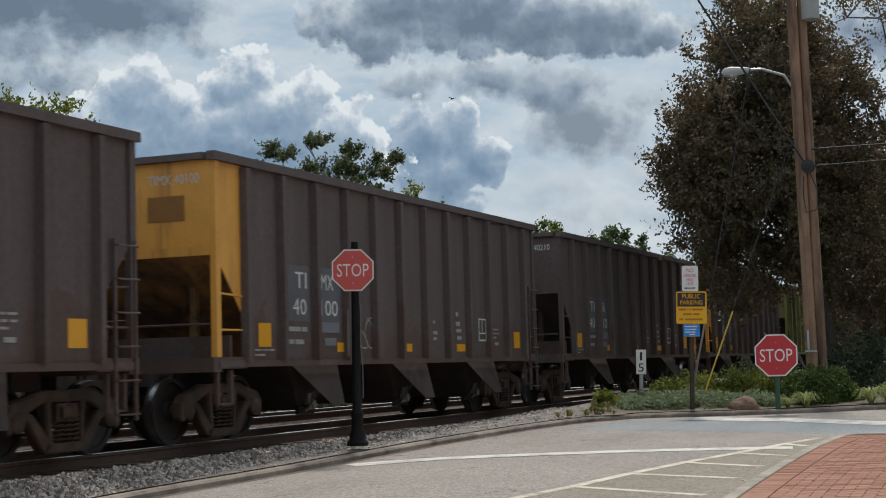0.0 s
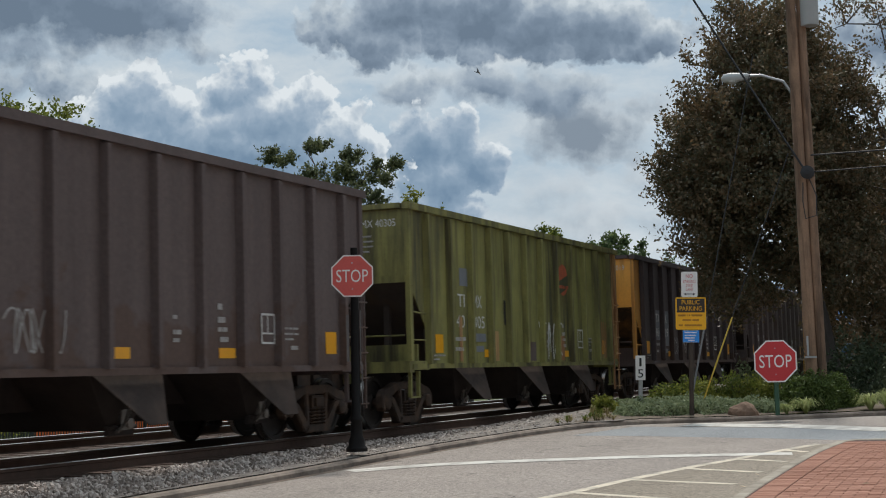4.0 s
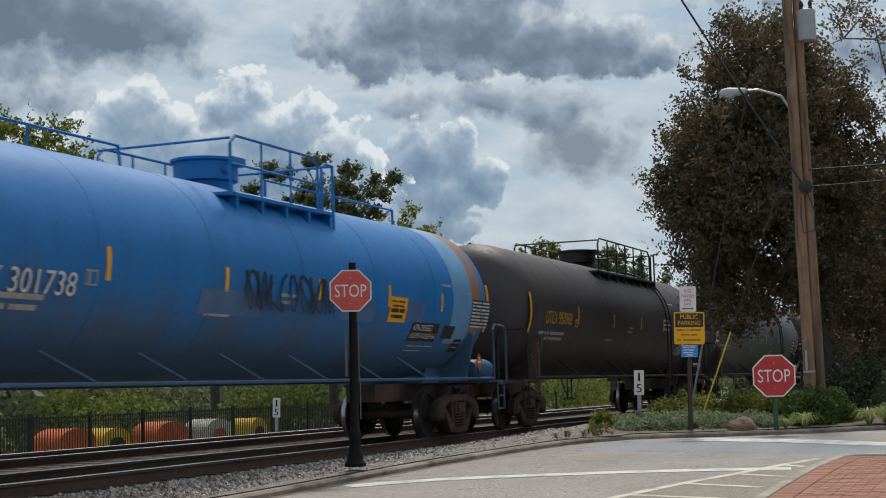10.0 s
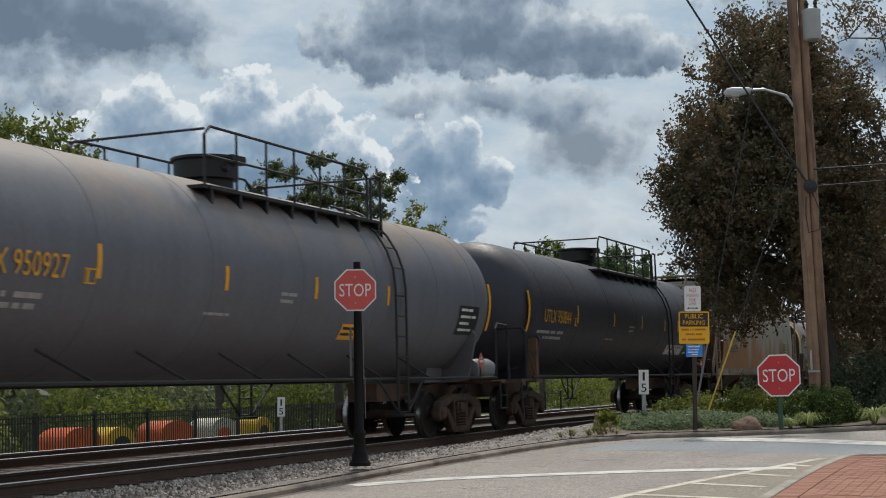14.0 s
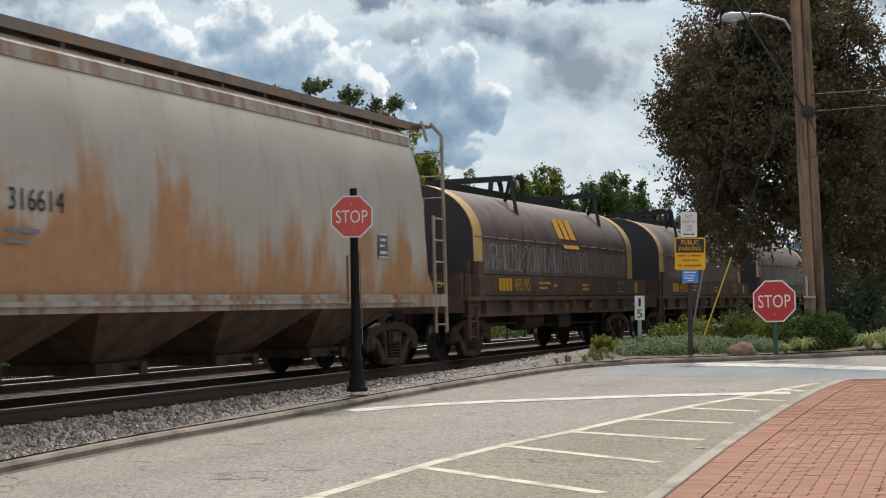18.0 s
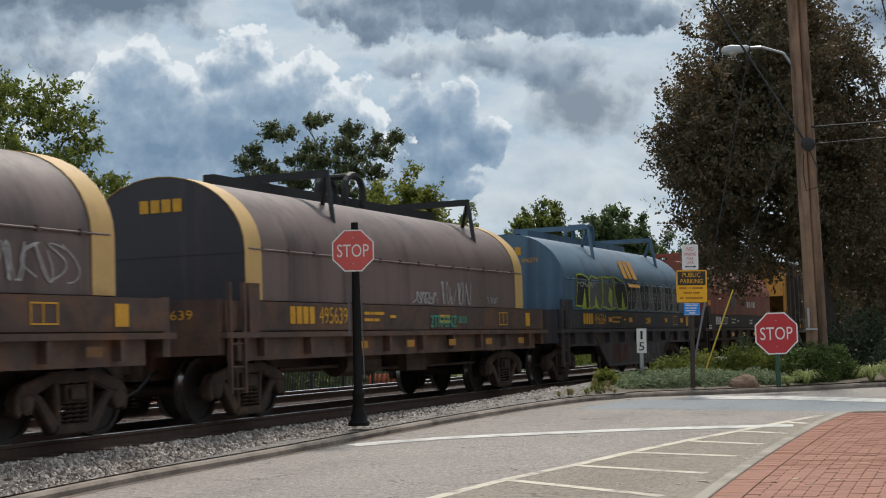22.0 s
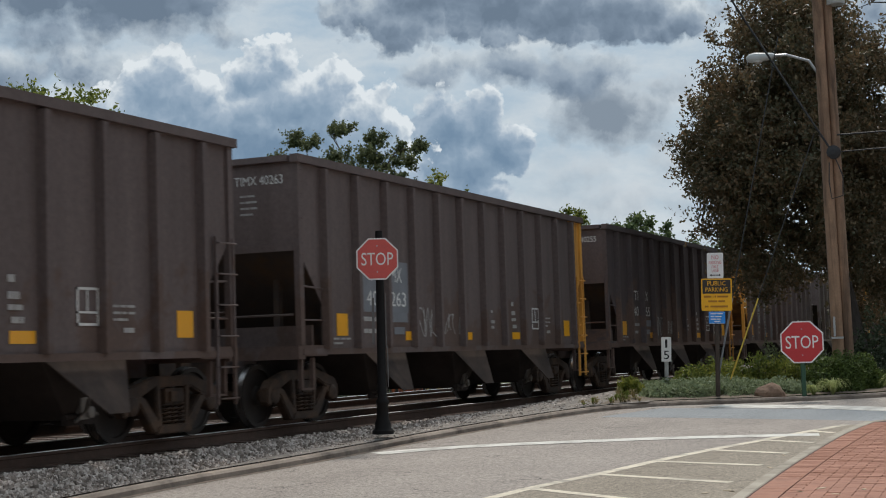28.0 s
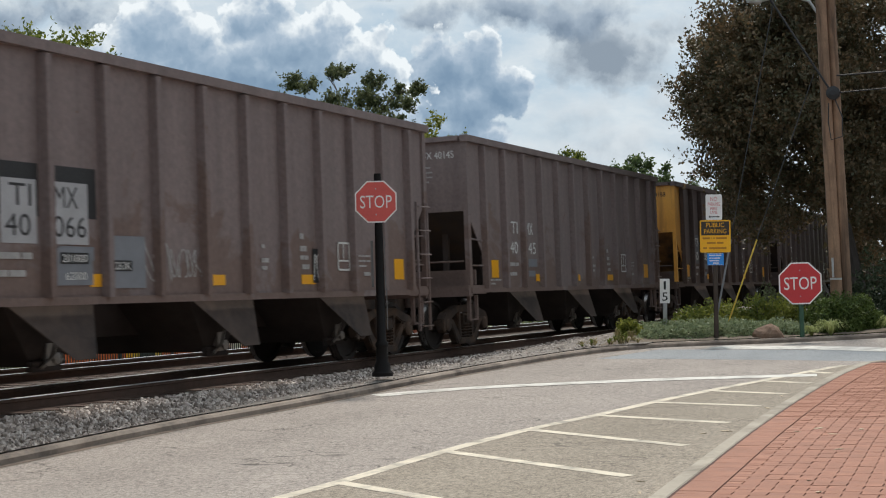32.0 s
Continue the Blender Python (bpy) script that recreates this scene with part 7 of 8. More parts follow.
def wire(name, pts, r, label, n=14, sag=0.0):
    """A hanging cable between two points."""
    p, q = Vector(pts[0]), Vector(pts[1])
    line = [p.lerp(q, i / n) - Vector((0, 0, sag * 4 * (i / n) * (1 - i / n))) for i in range(n + 1)]
    ob = made(name, CABLE, None, lambda bm: pipe(bm, line, r, 6))
    return tagged(ob, label, "cable", "overhead cables")


knot = Vector((PX - 0.16, PY - 0.1, road_z(30) - 0.1 + 5.0))
wire("overhead_cable", (knot, (29.74, 9.4, 12.7)), 0.022, "thick black overhead cable bundle", sag=0.1)

wire("overhead_cable", (knot + Vector((0, -0.1, 0.35)), (31.5, -25, 5.0)), 0.018, "thin grey overhead service cable", sag=0.25)
wire("overhead_cable", (knot + Vector((0, -0.1, 0.0)), (31.5, -25, 4.7)), 0.014, "thin grey overhead service cable", sag=0.15)
g1, g2 = Vector((29.7, 6.80, -0.95)), Vector((29.55, 6.98, -0.95))
wire("guy_wire", (g2, (PX - 0.1, PY + 0.9, 6.4)), 0.010, "thin steel guy wire staying the pole", n=4)
wire("guy_wire", (g1, (PX - 0.1, PY + 0.26, 4.3)), 0.010, "thin steel guy wire staying the pole", n=4)
guard = made("guy_guard", material("yellow_plastic", (0.62, 0.42, 0.06), 0.5, var=0.08), None, lambda bm: rod(bm, g1.lerp(Vector((PX - 0.1, PY + 0.26, 4.3)), 0.03), g1.lerp(Vector((PX - 0.1, PY + 0.26, 4.3)), 0.36), 0.018, 8))
tagged(guard, "yellow plastic guard sleeve on the guy wire", "guy guard")
stay = Vector((PX - 0.1, PY + 0.9, 6.4))
tagged(made("guy_guard", GALVGREY, None, lambda bm: rod(bm, g2.lerp(stay, 0.02), g2.lerp(stay, 0.26), 0.022, 8)), "weathered grey guard sleeve on the guy wire", "guy guard")


# ---- plants ----
def leaf_material(name, a, b, c, rough=0.6, thin=0.25):
    m = bpy.data.materials.new(name)
    m.use_nodes = True
    k = Nodes(m.node_tree)
    bs = k.n["Principled BSDF"]
    bs.inputs["Roughness"].default_value, bs.inputs["Specular IOR Level"].default_value = rough, 0.3
    geo = k.add("ShaderNodeNewGeometry")
    co = k.add("ShaderNodeTexCoord").outputs["Object"]
    f = k.math("ADD", k.math("MULTIPLY", geo.outputs["Random Per Island"], 0.6), k.math("MULTIPLY", k.noise(co, 0.55, 3), 0.6))
    k.put(bs.inputs["Base Color"], k.ramp(f, [(0.2, a), (0.55, b), (0.95, c)]))
    out = k.n["Material Output"]
    tr = k.add("ShaderNodeBsdfTranslucent")
    k.put(tr.inputs[0], k.ramp(f, [(0.2, a), (0.95, c)]))
    mx = k.add("ShaderNodeMixShader")
    mx.inputs[0].default_value = thin
    k.l.new(bs.outputs[0], mx.inputs[1])
    k.l.new(tr.outputs[0], mx.inputs[2])
    k.l.new(mx.outputs[0], out.inputs[0])
    return m


RUSSET = leaf_material("russet_leaf", (0.060, 0.068, 0.036), (0.112, 0.096, 0.054), (0.225, 0.145, 0.080), rough=0.5, thin=0.34)
OAKLEAF = leaf_material("oak_leaf", (0.060, 0.080, 0.042), (0.110, 0.135, 0.066), (0.19, 0.205, 0.095), thin=0.45)
GREENLEAF = leaf_material("green_leaf", (0.060, 0.090, 0.022), (0.130, 0.170, 0.036), (0.25, 0.27, 0.06), thin=0.5)
MIDLEAF = leaf_material("mid_green_leaf", (0.05, 0.082, 0.034), (0.092, 0.135, 0.055), (0.16, 0.205, 0.08), thin=0.45)
LIMELEAF = leaf_material("yellow_green_leaf", (0.085, 0.115, 0.022), (0.18, 0.205, 0.036), (0.31, 0.315, 0.07), thin=0.5)
BLUELEAF = leaf_material("juniper_leaf", (0.12, 0.165, 0.085), (0.225, 0.28, 0.155), (0.36, 0.41, 0.25), thin=0.4)
HEDGELEAF = leaf_material("hedge_leaf", (0.036, 0.062, 0.016), (0.080, 0.120, 0.030), (0.15, 0.20, 0.05), thin=0.3)
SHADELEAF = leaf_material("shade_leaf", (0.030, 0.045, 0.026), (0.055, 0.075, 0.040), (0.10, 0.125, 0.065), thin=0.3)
BARK = material("grey_bark", (0.07, 0.058, 0.05), 0.9, var=0.2, scale=4, bump=0.6, bump_scale=20)


def leaf_mesh(name, centres, size, seed, ratio=0.55, up=0.0):
    """Many small pointed leaves, one at each centre."""
    rng = np.random.default_rng(seed)
    n = len(centres)
    d = rng.normal(size=(n, 3))
    d[:, 2] += up
    d /= np.linalg.norm(d, axis=1)[:, None]
    e = np.cross(d, rng.normal(size=(n, 3)))
    e /= np.linalg.norm(e, axis=1)[:, None]
    s = size * rng.uniform(0.6, 1.3, (n, 1))
    q = np.cross(d, e) * s * 0.12
    v = np.stack([centres - d * s * 0.5, centres + e * s * ratio * 0.5 + q, centres + d * s * 0.5, centres - e * s * ratio * 0.5 + q], 1).reshape(-1, 3)
    me = bpy.data.meshes.new(name)
    me.vertices.add(n * 4)
    me.vertices.foreach_set("co", v.ravel())
    me.loops.add(n * 4)
    me.loops.foreach_set("vertex_index", np.arange(n * 4))
    me.polygons.add(n)
    me.polygons.foreach_set("loop_start", np.arange(n) * 4)
    me.polygons.foreach_set("loop_total", np.full(n, 4))
    me.update(calc_edges=True)
    return me


def clumps(centre, radii, k, seed, hollow=0.45, low=-1.0, lobes=0.18):
    """Clump centres through a lumpy ellipsoid, more of them near its skin."""
    rng = np.random.default_rng(seed)
    out = []
    while len(out) < k:
        p = rng.normal(size=3)
        p /= np.linalg.norm(p)
        if p[2] < low:
            continue
        r = rng.uniform(hollow ** 2, 1) ** 0.5
        r *= 1 + lobes * noise.noise(Vector(p * 2.3) + Vector((seed, 0, 0))) * 2
        out.append(np.array(centre) + p * r * np.array(radii))
    return np.array(out)


def sprays(c, heart, per, reach, rng):
    """Leaves set along short twigs that fan outwards and upwards from every clump."""
    twigs = max(3, per // 16)
    n = per // twigs
    way = c - heart
    way /= np.linalg.norm(way, axis=1)[:, None] + 1e-6
    way = np.repeat(way, twigs, 0) * 0.75 + rng.normal(size=(len(c) * twigs, 3)) * 0.62 + np.array([0, 0, 0.22])
    way /= np.linalg.norm(way, axis=1)[:, None]
    start = np.repeat(c, twigs, 0) + rng.normal(size=(len(c) * twigs, 3)) * reach * 0.38
    span = reach * rng.uniform(0.7, 2.0, (len(start), 1))
    t = rng.uniform(0.0, 1.0, (len(start), n, 1))
    return (start[:, None] + way[:, None] * span[:, None] * t + rng.normal(size=(len(start), n, 3)) * reach * 0.17).reshape(-1, 3)


def tree(label, base, centre, radii, k, per, spread_m, size, mat, seed, trunk_r=0.2, limbs=14, hollow=0.45, name="tree", low=-1.0, lobes=0.18, group="", core=0, tufts=None):
    """Tapered trunk, limbs out to the clumps and a crown of many leaves. Places are in the world; tufts: separate boughs of leaves, each x, y, z, radius."""
    ob = thing(name, label, "tree", group, at=pose(*base))
    rng = np.random.default_rng(seed + 1)
    if tufts:
        c = np.concatenate([clumps(np.array(q[:3]) - np.array(base), (q[3], q[3], q[3] * 0.72), max(3, int(k * q[3] ** 2)), seed + i, hollow, -0.6, 0.3) for i, q in enumerate(tufts)])
        k = len(c)
    else:
        c = clumps(np.array(centre) - np.array(base), radii, k, seed, hollow, low, lobes)
    pts = sprays(c, np.array(centre) - np.array(base), per, spread_m, rng)
    crown = part("crown", leaf_mesh("crown", pts, size, seed + 2), mat, ob)
    if core:
        inner = clumps(np.array(centre) - np.array(base), np.array(radii) * 0.84, core, seed + 5, 0.05, low)
        part("inner_crown", leaf_mesh("inner_crown", inner, size * 1.8, seed + 6), mat, ob)
    top = Vector(np.array(centre) - np.array(base))

    def build(bm):
        mid = Vector((top.x * 0.4, top.y * 0.4, top.z * 0.55))
        rod(bm, (0, 0, -0.4), mid, trunk_r, 10, trunk_r * 0.75)
        rod(bm, mid, (top.x, top.y, top.z + radii[2] * 0.35), trunk_r * 0.75, 8, trunk_r * 0.2)
        picks = rng.choice(k, min(limbs, k), replace=False)
        joints, w = [], 0.6 if tufts else 1.0
        for n, i in enumerate(picks):
            q = Vector(c[i])
            if n < 6:
                # a main limb, rising from the trunk and bending out
                p = mid.lerp(Vector((top.x, top.y, top.z + radii[2] * 0.2)), 0.1 + 0.12 * n)
                m = p.lerp(q, 0.45) + Vector((0, 0, 0.16 * (q - p).length))
                rod(bm, p, m, trunk_r * 0.42 * w, 7, trunk_r * 0.28 * w)
                rod(bm, m, q, trunk_r * 0.28 * w, 6, trunk_r * 0.07)
                joints += [p.lerp(m, t) for t in (0.4, 0.7, 1.0)] + [m.lerp(q, t) for t in (0.3, 0.6)]
            else:
                # a branch off the nearest limb that lies below it
                p = min(joints, key=lambda g: (g - q).length + 1.5 * max(0.0, g.z - q.z))
                m = p.lerp(q, 0.5) + Vector((rng.uniform(-0.1, 0.1), rng.uniform(-0.1, 0.1), 0.10)) * (q - p).length
                rod(bm, p, m, trunk_r * 0.20 * w, 5, trunk_r * 0.13 * w)
                rod(bm, m, q, trunk_r * 0.13 * w, 5, trunk_r * 0.04)
                joints.append(m)
    made("trunk", BARK, ob, build)
    return ob


tree("large russet-green leafy tree with dense low crown", (38.4, 5.1, -1.2), (38.3, 6.66, 4.5), (3.4, 2.62, 4.7), 800, 192, 0.36, 0.112, RUSSET, 11, 0.24, 60, 0.42, lobes=0.10, core=700, low=-0.70)
tree("large dark leafy tree with reddish leaves", (40.5, -3.6, -1.1), (40.5, -3.0, 4.9), (4.6, 5.4, 5.6), 260, 150, 0.42, 0.13, RUSSET, 12, 0.28, 40, 0.25)
tree("open upright russet tree with bare limbs showing", (41.0, 3.3, -1.1), (41.0, 3.5, 6.6), (2.2, 3.3, 5.0), 125, 84, 0.42, 0.11, RUSSET, 14, 0.13, 50, 0.3, lobes=0.25)
tree("broad dark leafy russet tree", (42.5, 1.8, -1.1), (42.5, 1.4, 2.1), (3.0, 5.0, 3.5), 360, 160, 0.42, 0.14, RUSSET, 13, 0.25, 24, 0.2, core=2600)
# added behind the big tree, mostly hidden, to darken the far train side
for i, (x, y, z) in enumerate([(52, 4.6, 3.6), (61, 4.2, 3.8), (71, 4.6, 4.0)]):
    tree("mostly hidden leafy tree added to darken the far cars", (x, y, -1.0), (x, y, z), (4.4, 3.4, 4.0), 150, 90, 0.5, 0.26, RUSSET, 15 + i, 0.25, 14, 0.2, core=1200, group="trackside trees")
# over the railway
tree("open-crowned old oak with bare upper limbs", (62.5, 31.5, -1.5), (62.3, 31.6, 6.0), (4.5, 4.9, 3.6), 26, 140, 0.27, 0.145, OAKLEAF, 21, 0.26, 46, 0.35, tufts=[
    (63.8, 35.3, 10.7, 0.59), (63.7, 33.5, 11.0, 0.51), (60.9, 31.3, 10.5, 0.48), (63.4, 31.0, 10.2, 0.57), (63.1, 29.3, 9.7, 0.46), (62.8, 28.4, 9.6, 0.49), (61.7, 28.4, 8.8, 0.44), (62.6, 33.9, 10.2, 0.47), (62.6, 31.1, 9.4, 0.67), (62.6, 29.9, 9.0, 0.59), (61.2, 31.7, 9.2, 0.52), (62.1, 35.5, 9.6, 0.54), (63.0, 36.2, 9.1, 0.59), (63.9, 34.1, 9.2, 0.62), (63.7, 35.3, 8.7, 0.7), (62.4, 32.1, 8.6, 0.71), (62.1, 30.5, 8.2, 0.8), (61.6, 29.0, 8.0, 0.58), (60.8, 32.3, 7.7, 0.8), (60.8, 30.6, 7.3, 0.86), (61.7, 35.0, 8.1, 0.61), (62.3, 33.5, 6.5, 1.7), (62.5, 30.6, 6.0, 1.7), (61.5, 35.6, 6.9, 1.3)])
tree("low spreading oak crown", (58.5, 35.5, -1.5), (58.5, 35.8, 5.2), (3.0, 3.2, 2.6), 90, 200, 0.40, 0.16, OAKLEAF, 22, 0.25, 20, 0.5)
tree("bright yellow-green small tree", (57.2, 25.8, -1.5), (57.2, 25.8, 4.5), (2.3, 2.3, 2.7), 230, 200, 0.34, 0.18, LIMELEAF, 23, 0.18, 16, 0.3)
tree("thin pale green young tree", (65.5, 25.9, -1.5), (65.5, 25.9, 4.4), (1.3, 1.3, 2.1), 16, 90, 0.35, 0.17, GREENLEAF, 24, 0.14, 16, 0.4)
tree("rounded green tree beyond the railway", (85, 29.2, -1.5), (85.2, 29.0, 5.4), (1.9, 1.9, 3.2), 190, 180, 0.32, 0.20, GREENLEAF, 25, 0.2, 12, 0.3)
tree("rounded dark green tree", (87, 25.0, -1.5), (86.8, 25.0, 4.7), (2.5, 2.9, 3.3), 230, 180, 0.36, 0.22, MIDLEAF, 26, 0.2, 12, 0.3)
tree("rounded green tree beyond the railway", (93, 22.0, -1.5), (93, 22.0, 4.4), (2.6, 2.4, 2.6), 60, 150, 0.4, 0.22, MIDLEAF, 27, 0.2, 12, 0.3)
tree("tall green leafy tree beyond the railway", (42.5, 37.5, -1.5), (42.3, 36.4, 5.2), (4.6, 5.3, 5.1), 380, 190, 0.46, 0.19, GREENLEAF, 28, 0.3, 24, 0.4, lobes=0.25)
tree("tall green leafy tree beyond the railway", (33.5, 37.5, -1.5), (33.5, 37.5, 5.0), (4.6, 5.2, 4.5), 220, 180, 0.50, 0.20, GREENLEAF, 29, 0.3, 20, 0.4)


def shrub(label, centre, radii, n, size, mat, seed, name="shrub", up=0.5, stems=True):
    """A low bush: leaves over a lumpy mound with a few stems."""
    ob = thing(name, label, "shrub", at=pose(centre[0], centre[1], centre[2]))
    rng = np.random.default_rng(seed)
    p = rng.normal(size=(n, 3))
    p /= np.linalg.norm(p, axis=1)[:, None]
    p[:, 2] = np.abs(p[:, 2])
    r = rng.uniform(0.35, 1.0, n) ** 0.5
    lump = np.array([noise.noise(Vector(q * 2.2) + Vector((seed, 3, 1))) for q in p])
    p = p * (r * (1 + 0.35 * lump))[:, None] * np.array(radii)
    part("foliage", leaf_mesh("foliage", p, size, seed + 1, up=up), mat, ob)
    if stems:
        def build(bm):
            for i in range(7):
                a = rng.uniform(0, 6.28)
                rod(bm, (0, 0, -0.05), (radii[0] * 0.5 * math.cos(a), radii[1] * 0.5 * math.sin(a), radii[2] * 0.7), 0.018, 5, 0.006)
        made("woody_base", BARK, ob, build)
    return ob


# the planted corner: soil, ground cover, bushes, rock, grass tufts
bm = bmesh.new()
bed = [p for p in LEFT_KERB if p[0] > 26.2 and p[1] > -30]
rows = [[bm.verts.new((x + (0.12 + 16 * t) * (1 if True else 0), y + 0.15 * (1 - t), road_z(x) + 0.10 + 0.12 * min(1, t * 8))) for t in (0, 0.05, 0.12, 0.3, 1)] for x, y in bed]
for r, s in zip(rows, rows[1:]):
    for i in range(4):
        bm.faces.new((r[i], s[i], s[i + 1], r[i + 1]))
bmesh.ops.recalc_face_normals(bm, faces=bm.faces)
tagged(part("planted_bed", bm, SOIL), "soil of a planted corner bed behind the kerb", kind="structure")
B0 = road_z(28) + 0.08
rnd = random.Random(4)
for i, (x, y, rx, ry, rz) in enumerate([(28.5, 7.75, 0.6, 0.55, 0.30), (28.6, 7.1, 0.65, 0.6, 0.36), (28.9, 6.35, 0.7, 0.6, 0.36), (29.2, 5.75, 0.7, 0.6, 0.34), (29.5, 8.0, 0.8, 0.7, 0.38), (29.7, 6.9, 0.8, 0.8, 0.42), (29.0, 5.3, 0.5, 0.45, 0.28)]):
    shrub("low grey-green spreading groundcover behind the kerb", (x, y, B0), (rx, ry, rz), 2600, 0.065, BLUELEAF, 40 + i, "groundcover", 0.6)
for i, (x, y, rx, ry, rz, m) in enumerate([(30.3, 7.6, 0.6, 0.55, 0.62, GREENLEAF), (30.6, 6.9, 0.6, 0.6, 0.74, LIMELEAF), (30.9, 6.3, 0.6, 0.55, 0.80, GREENLEAF), (30.7, 5.75, 0.6, 0.55, 0.78, LIMELEAF), (31.8, 6.2, 0.7, 0.6, 1.0, OAKLEAF), (31.3, 7.3, 0.5, 0.5, 0.7, GREENLEAF), (31.9, 5.5, 0.6, 0.6, 0.9, OAKLEAF), (28.9, 8.55, 0.35, 0.3, 0.45, LIMELEAF)]):
    shrub("small yellow-green bush in the planted bed", (x, y, B0), (rx, ry, rz), 2200, 0.075, m, 60 + i, "bush")
for i, (x, y, rx, ry, rz) in enumerate([(29.55, 4.55, 0.62, 0.60, 0.78), (30.1, 4.2, 0.6, 0.55, 0.70), (30.3, 5.1, 0.55, 0.4, 0.5)]):
    shrub("clipped dark green rounded hedge bush", (x, y, B0), (rx, ry, rz), 9500, 0.06, HEDGELEAF, 80 + i, "hedge_bush", 0.2)
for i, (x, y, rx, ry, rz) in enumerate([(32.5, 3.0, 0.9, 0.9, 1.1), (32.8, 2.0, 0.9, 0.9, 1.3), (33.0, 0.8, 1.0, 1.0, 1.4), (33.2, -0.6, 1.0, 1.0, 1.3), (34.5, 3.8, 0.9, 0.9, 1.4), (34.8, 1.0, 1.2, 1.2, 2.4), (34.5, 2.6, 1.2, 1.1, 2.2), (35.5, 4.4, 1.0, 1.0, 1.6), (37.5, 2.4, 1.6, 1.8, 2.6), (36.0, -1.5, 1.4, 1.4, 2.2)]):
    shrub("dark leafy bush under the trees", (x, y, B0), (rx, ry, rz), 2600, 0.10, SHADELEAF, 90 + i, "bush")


def tuft(x, y, r, h, n, seed, mat):
    """Arching strap leaves from one crown."""
    ob = thing("grass_tuft", "arching pale green strap-leaved grass clump", "grass clump", "grass clumps", at=pose(x, y, B0))
    q = random.Random(seed)
    bm = bmesh.new()
    for i in range(n):
        a, l, hh = q.uniform(0, 6.28), r * q.uniform(0.5, 1.1), h * q.uniform(0.6, 1.1)
        d, s = Vector((math.cos(a), math.sin(a), 0)), Vector((-math.sin(a), math.cos(a), 0)) * 0.011
        prev = None
        for t in (0, 0.35, 0.7, 1.0):
            c = d * l * t + Vector((0, 0, hh * math.sin(t * 2.5) / 1.0 * (1 - 0.25 * t)))
            w = s * (1 - 0.85 * t)
            v = (bm.verts.new(c - w), bm.verts.new(c + w))
            if prev:
                bm.faces.new((prev[0], prev[1], v[1], v[0]))
            prev = v
    part("foliage", bm, mat, ob)
    return ob


STRAW = leaf_material("strap_leaf", (0.20, 0.25, 0.08), (0.38, 0.43, 0.15), (0.56, 0.58, 0.28), thin=0.4)
for i, (x, y, r, h) in enumerate([(28.62, 4.52, 0.34, 0.30), (29.35, 3.42, 0.36, 0.34), (29.45, 3.1, 0.42, 0.38), (29.7, 2.7, 0.42, 0.38), (29.9, 2.25, 0.42, 0.36), (30.0, 1.7, 0.42, 0.36), (28.4, 4.85, 0.2, 0.2), (30.1, 3.0, 0.4, 0.4)]):
    tuft(x, y, r * 1.15, h * 1.25, 130, 120 + i, STRAW)
DRYWEED = leaf_material("dry_weed", (0.14, 0.12, 0.05), (0.25, 0.20, 0.09), (0.40, 0.33, 0.16))
for i in range(22):
    t = i / 21
    x = 26.0 + 1.9 * t + rnd.uniform(-0.1, 0.1)
    tuft(x, left_kerb_y(min(x, 27.2)) + rnd.uniform(0.12, 0.3) if x < 27.2 else 8.0 + rnd.uniform(0, 0.5), rnd.uniform(0.08, 0.18), rnd.uniform(0.06, 0.22) * (0.6 + t), 16, 160 + i, DRYWEED if i % 3 else GREENLEAF)

rock = thing("boulder", "tan layered boulder at the edge of the bed", "rock", at=pose(28.30, 5.62, B0 - 0.04))
def rock_build(bm):
    bmesh.ops.create_icosphere(bm, subdivisions=3, radius=1.0)
    for v in bm.verts:
        v.co *= 1 + 0.25 * noise.noise(v.co * 1.3) + 0.08 * noise.noise(v.co * 4)
        v.co.x *= 0.20
        v.co.y *= 0.29
        v.co.z = max(-0.05, v.co.z * 0.24 + 0.06)
made("stone", material("tan_sandstone", (0.26, 0.17, 0.12), 0.9, var=0.25, scale=5, dirt=(0.14, 0.08, 0.05), dirt_amount=0.4, bump=0.6, bump_scale=20), rock, rock_build)

# a patio umbrella beyond the bushes
umb = thing("patio_umbrella", "teal patio umbrella on a dark pole", "umbrella", at=pose(39.5, 1.35, road_z(39)))
made("canopy", material("teal_canvas", (0.02, 0.28, 0.24), 0.8, var=0.1), umb, lambda bm: ring(bm, (0, 0, 0), "z", [(1.3, 1.75), (1.28, 1.80), (0.6, 2.10), (0.03, 2.30)], 8))
made("pole", BLACKPOST, umb, lambda bm: rod(bm, (0, 0, 0), (0, 0, 2.35), 0.03, 8))

# ---- beyond the railway ----
IRON = material("black_iron", (0.016, 0.018, 0.018), 0.5, var=0.1)
fence = thing("iron_fence", "black iron picket fence beyond the railway tracks", "fence")
FY, FZ = 23.2, -1.55
picket = mesh_of("picket", lambda bm: box(bm, -0.011, 0.011, -0.011, 0.011, 0, 1.08))
fence_post = mesh_of("fencepost", lambda bm: box(bm, -0.04, 0.04, -0.04, 0.04, 0, 1.16))
for i in range(22):
    part("post", fence_post, IRON, fence, at=pose(20 + i * 2.4, FY, FZ))
for z in (0.12, 0.92, 1.04):
    made("rail", IRON, fence, lambda bm: box(bm, 20, 70.4, FY - 0.015, FY + 0.015, FZ + z - 0.015, FZ + z + 0.015))
for i in range(300):
    part("picket", picket, IRON, fence, at=pose(24.0 + i * 0.11, FY, FZ))

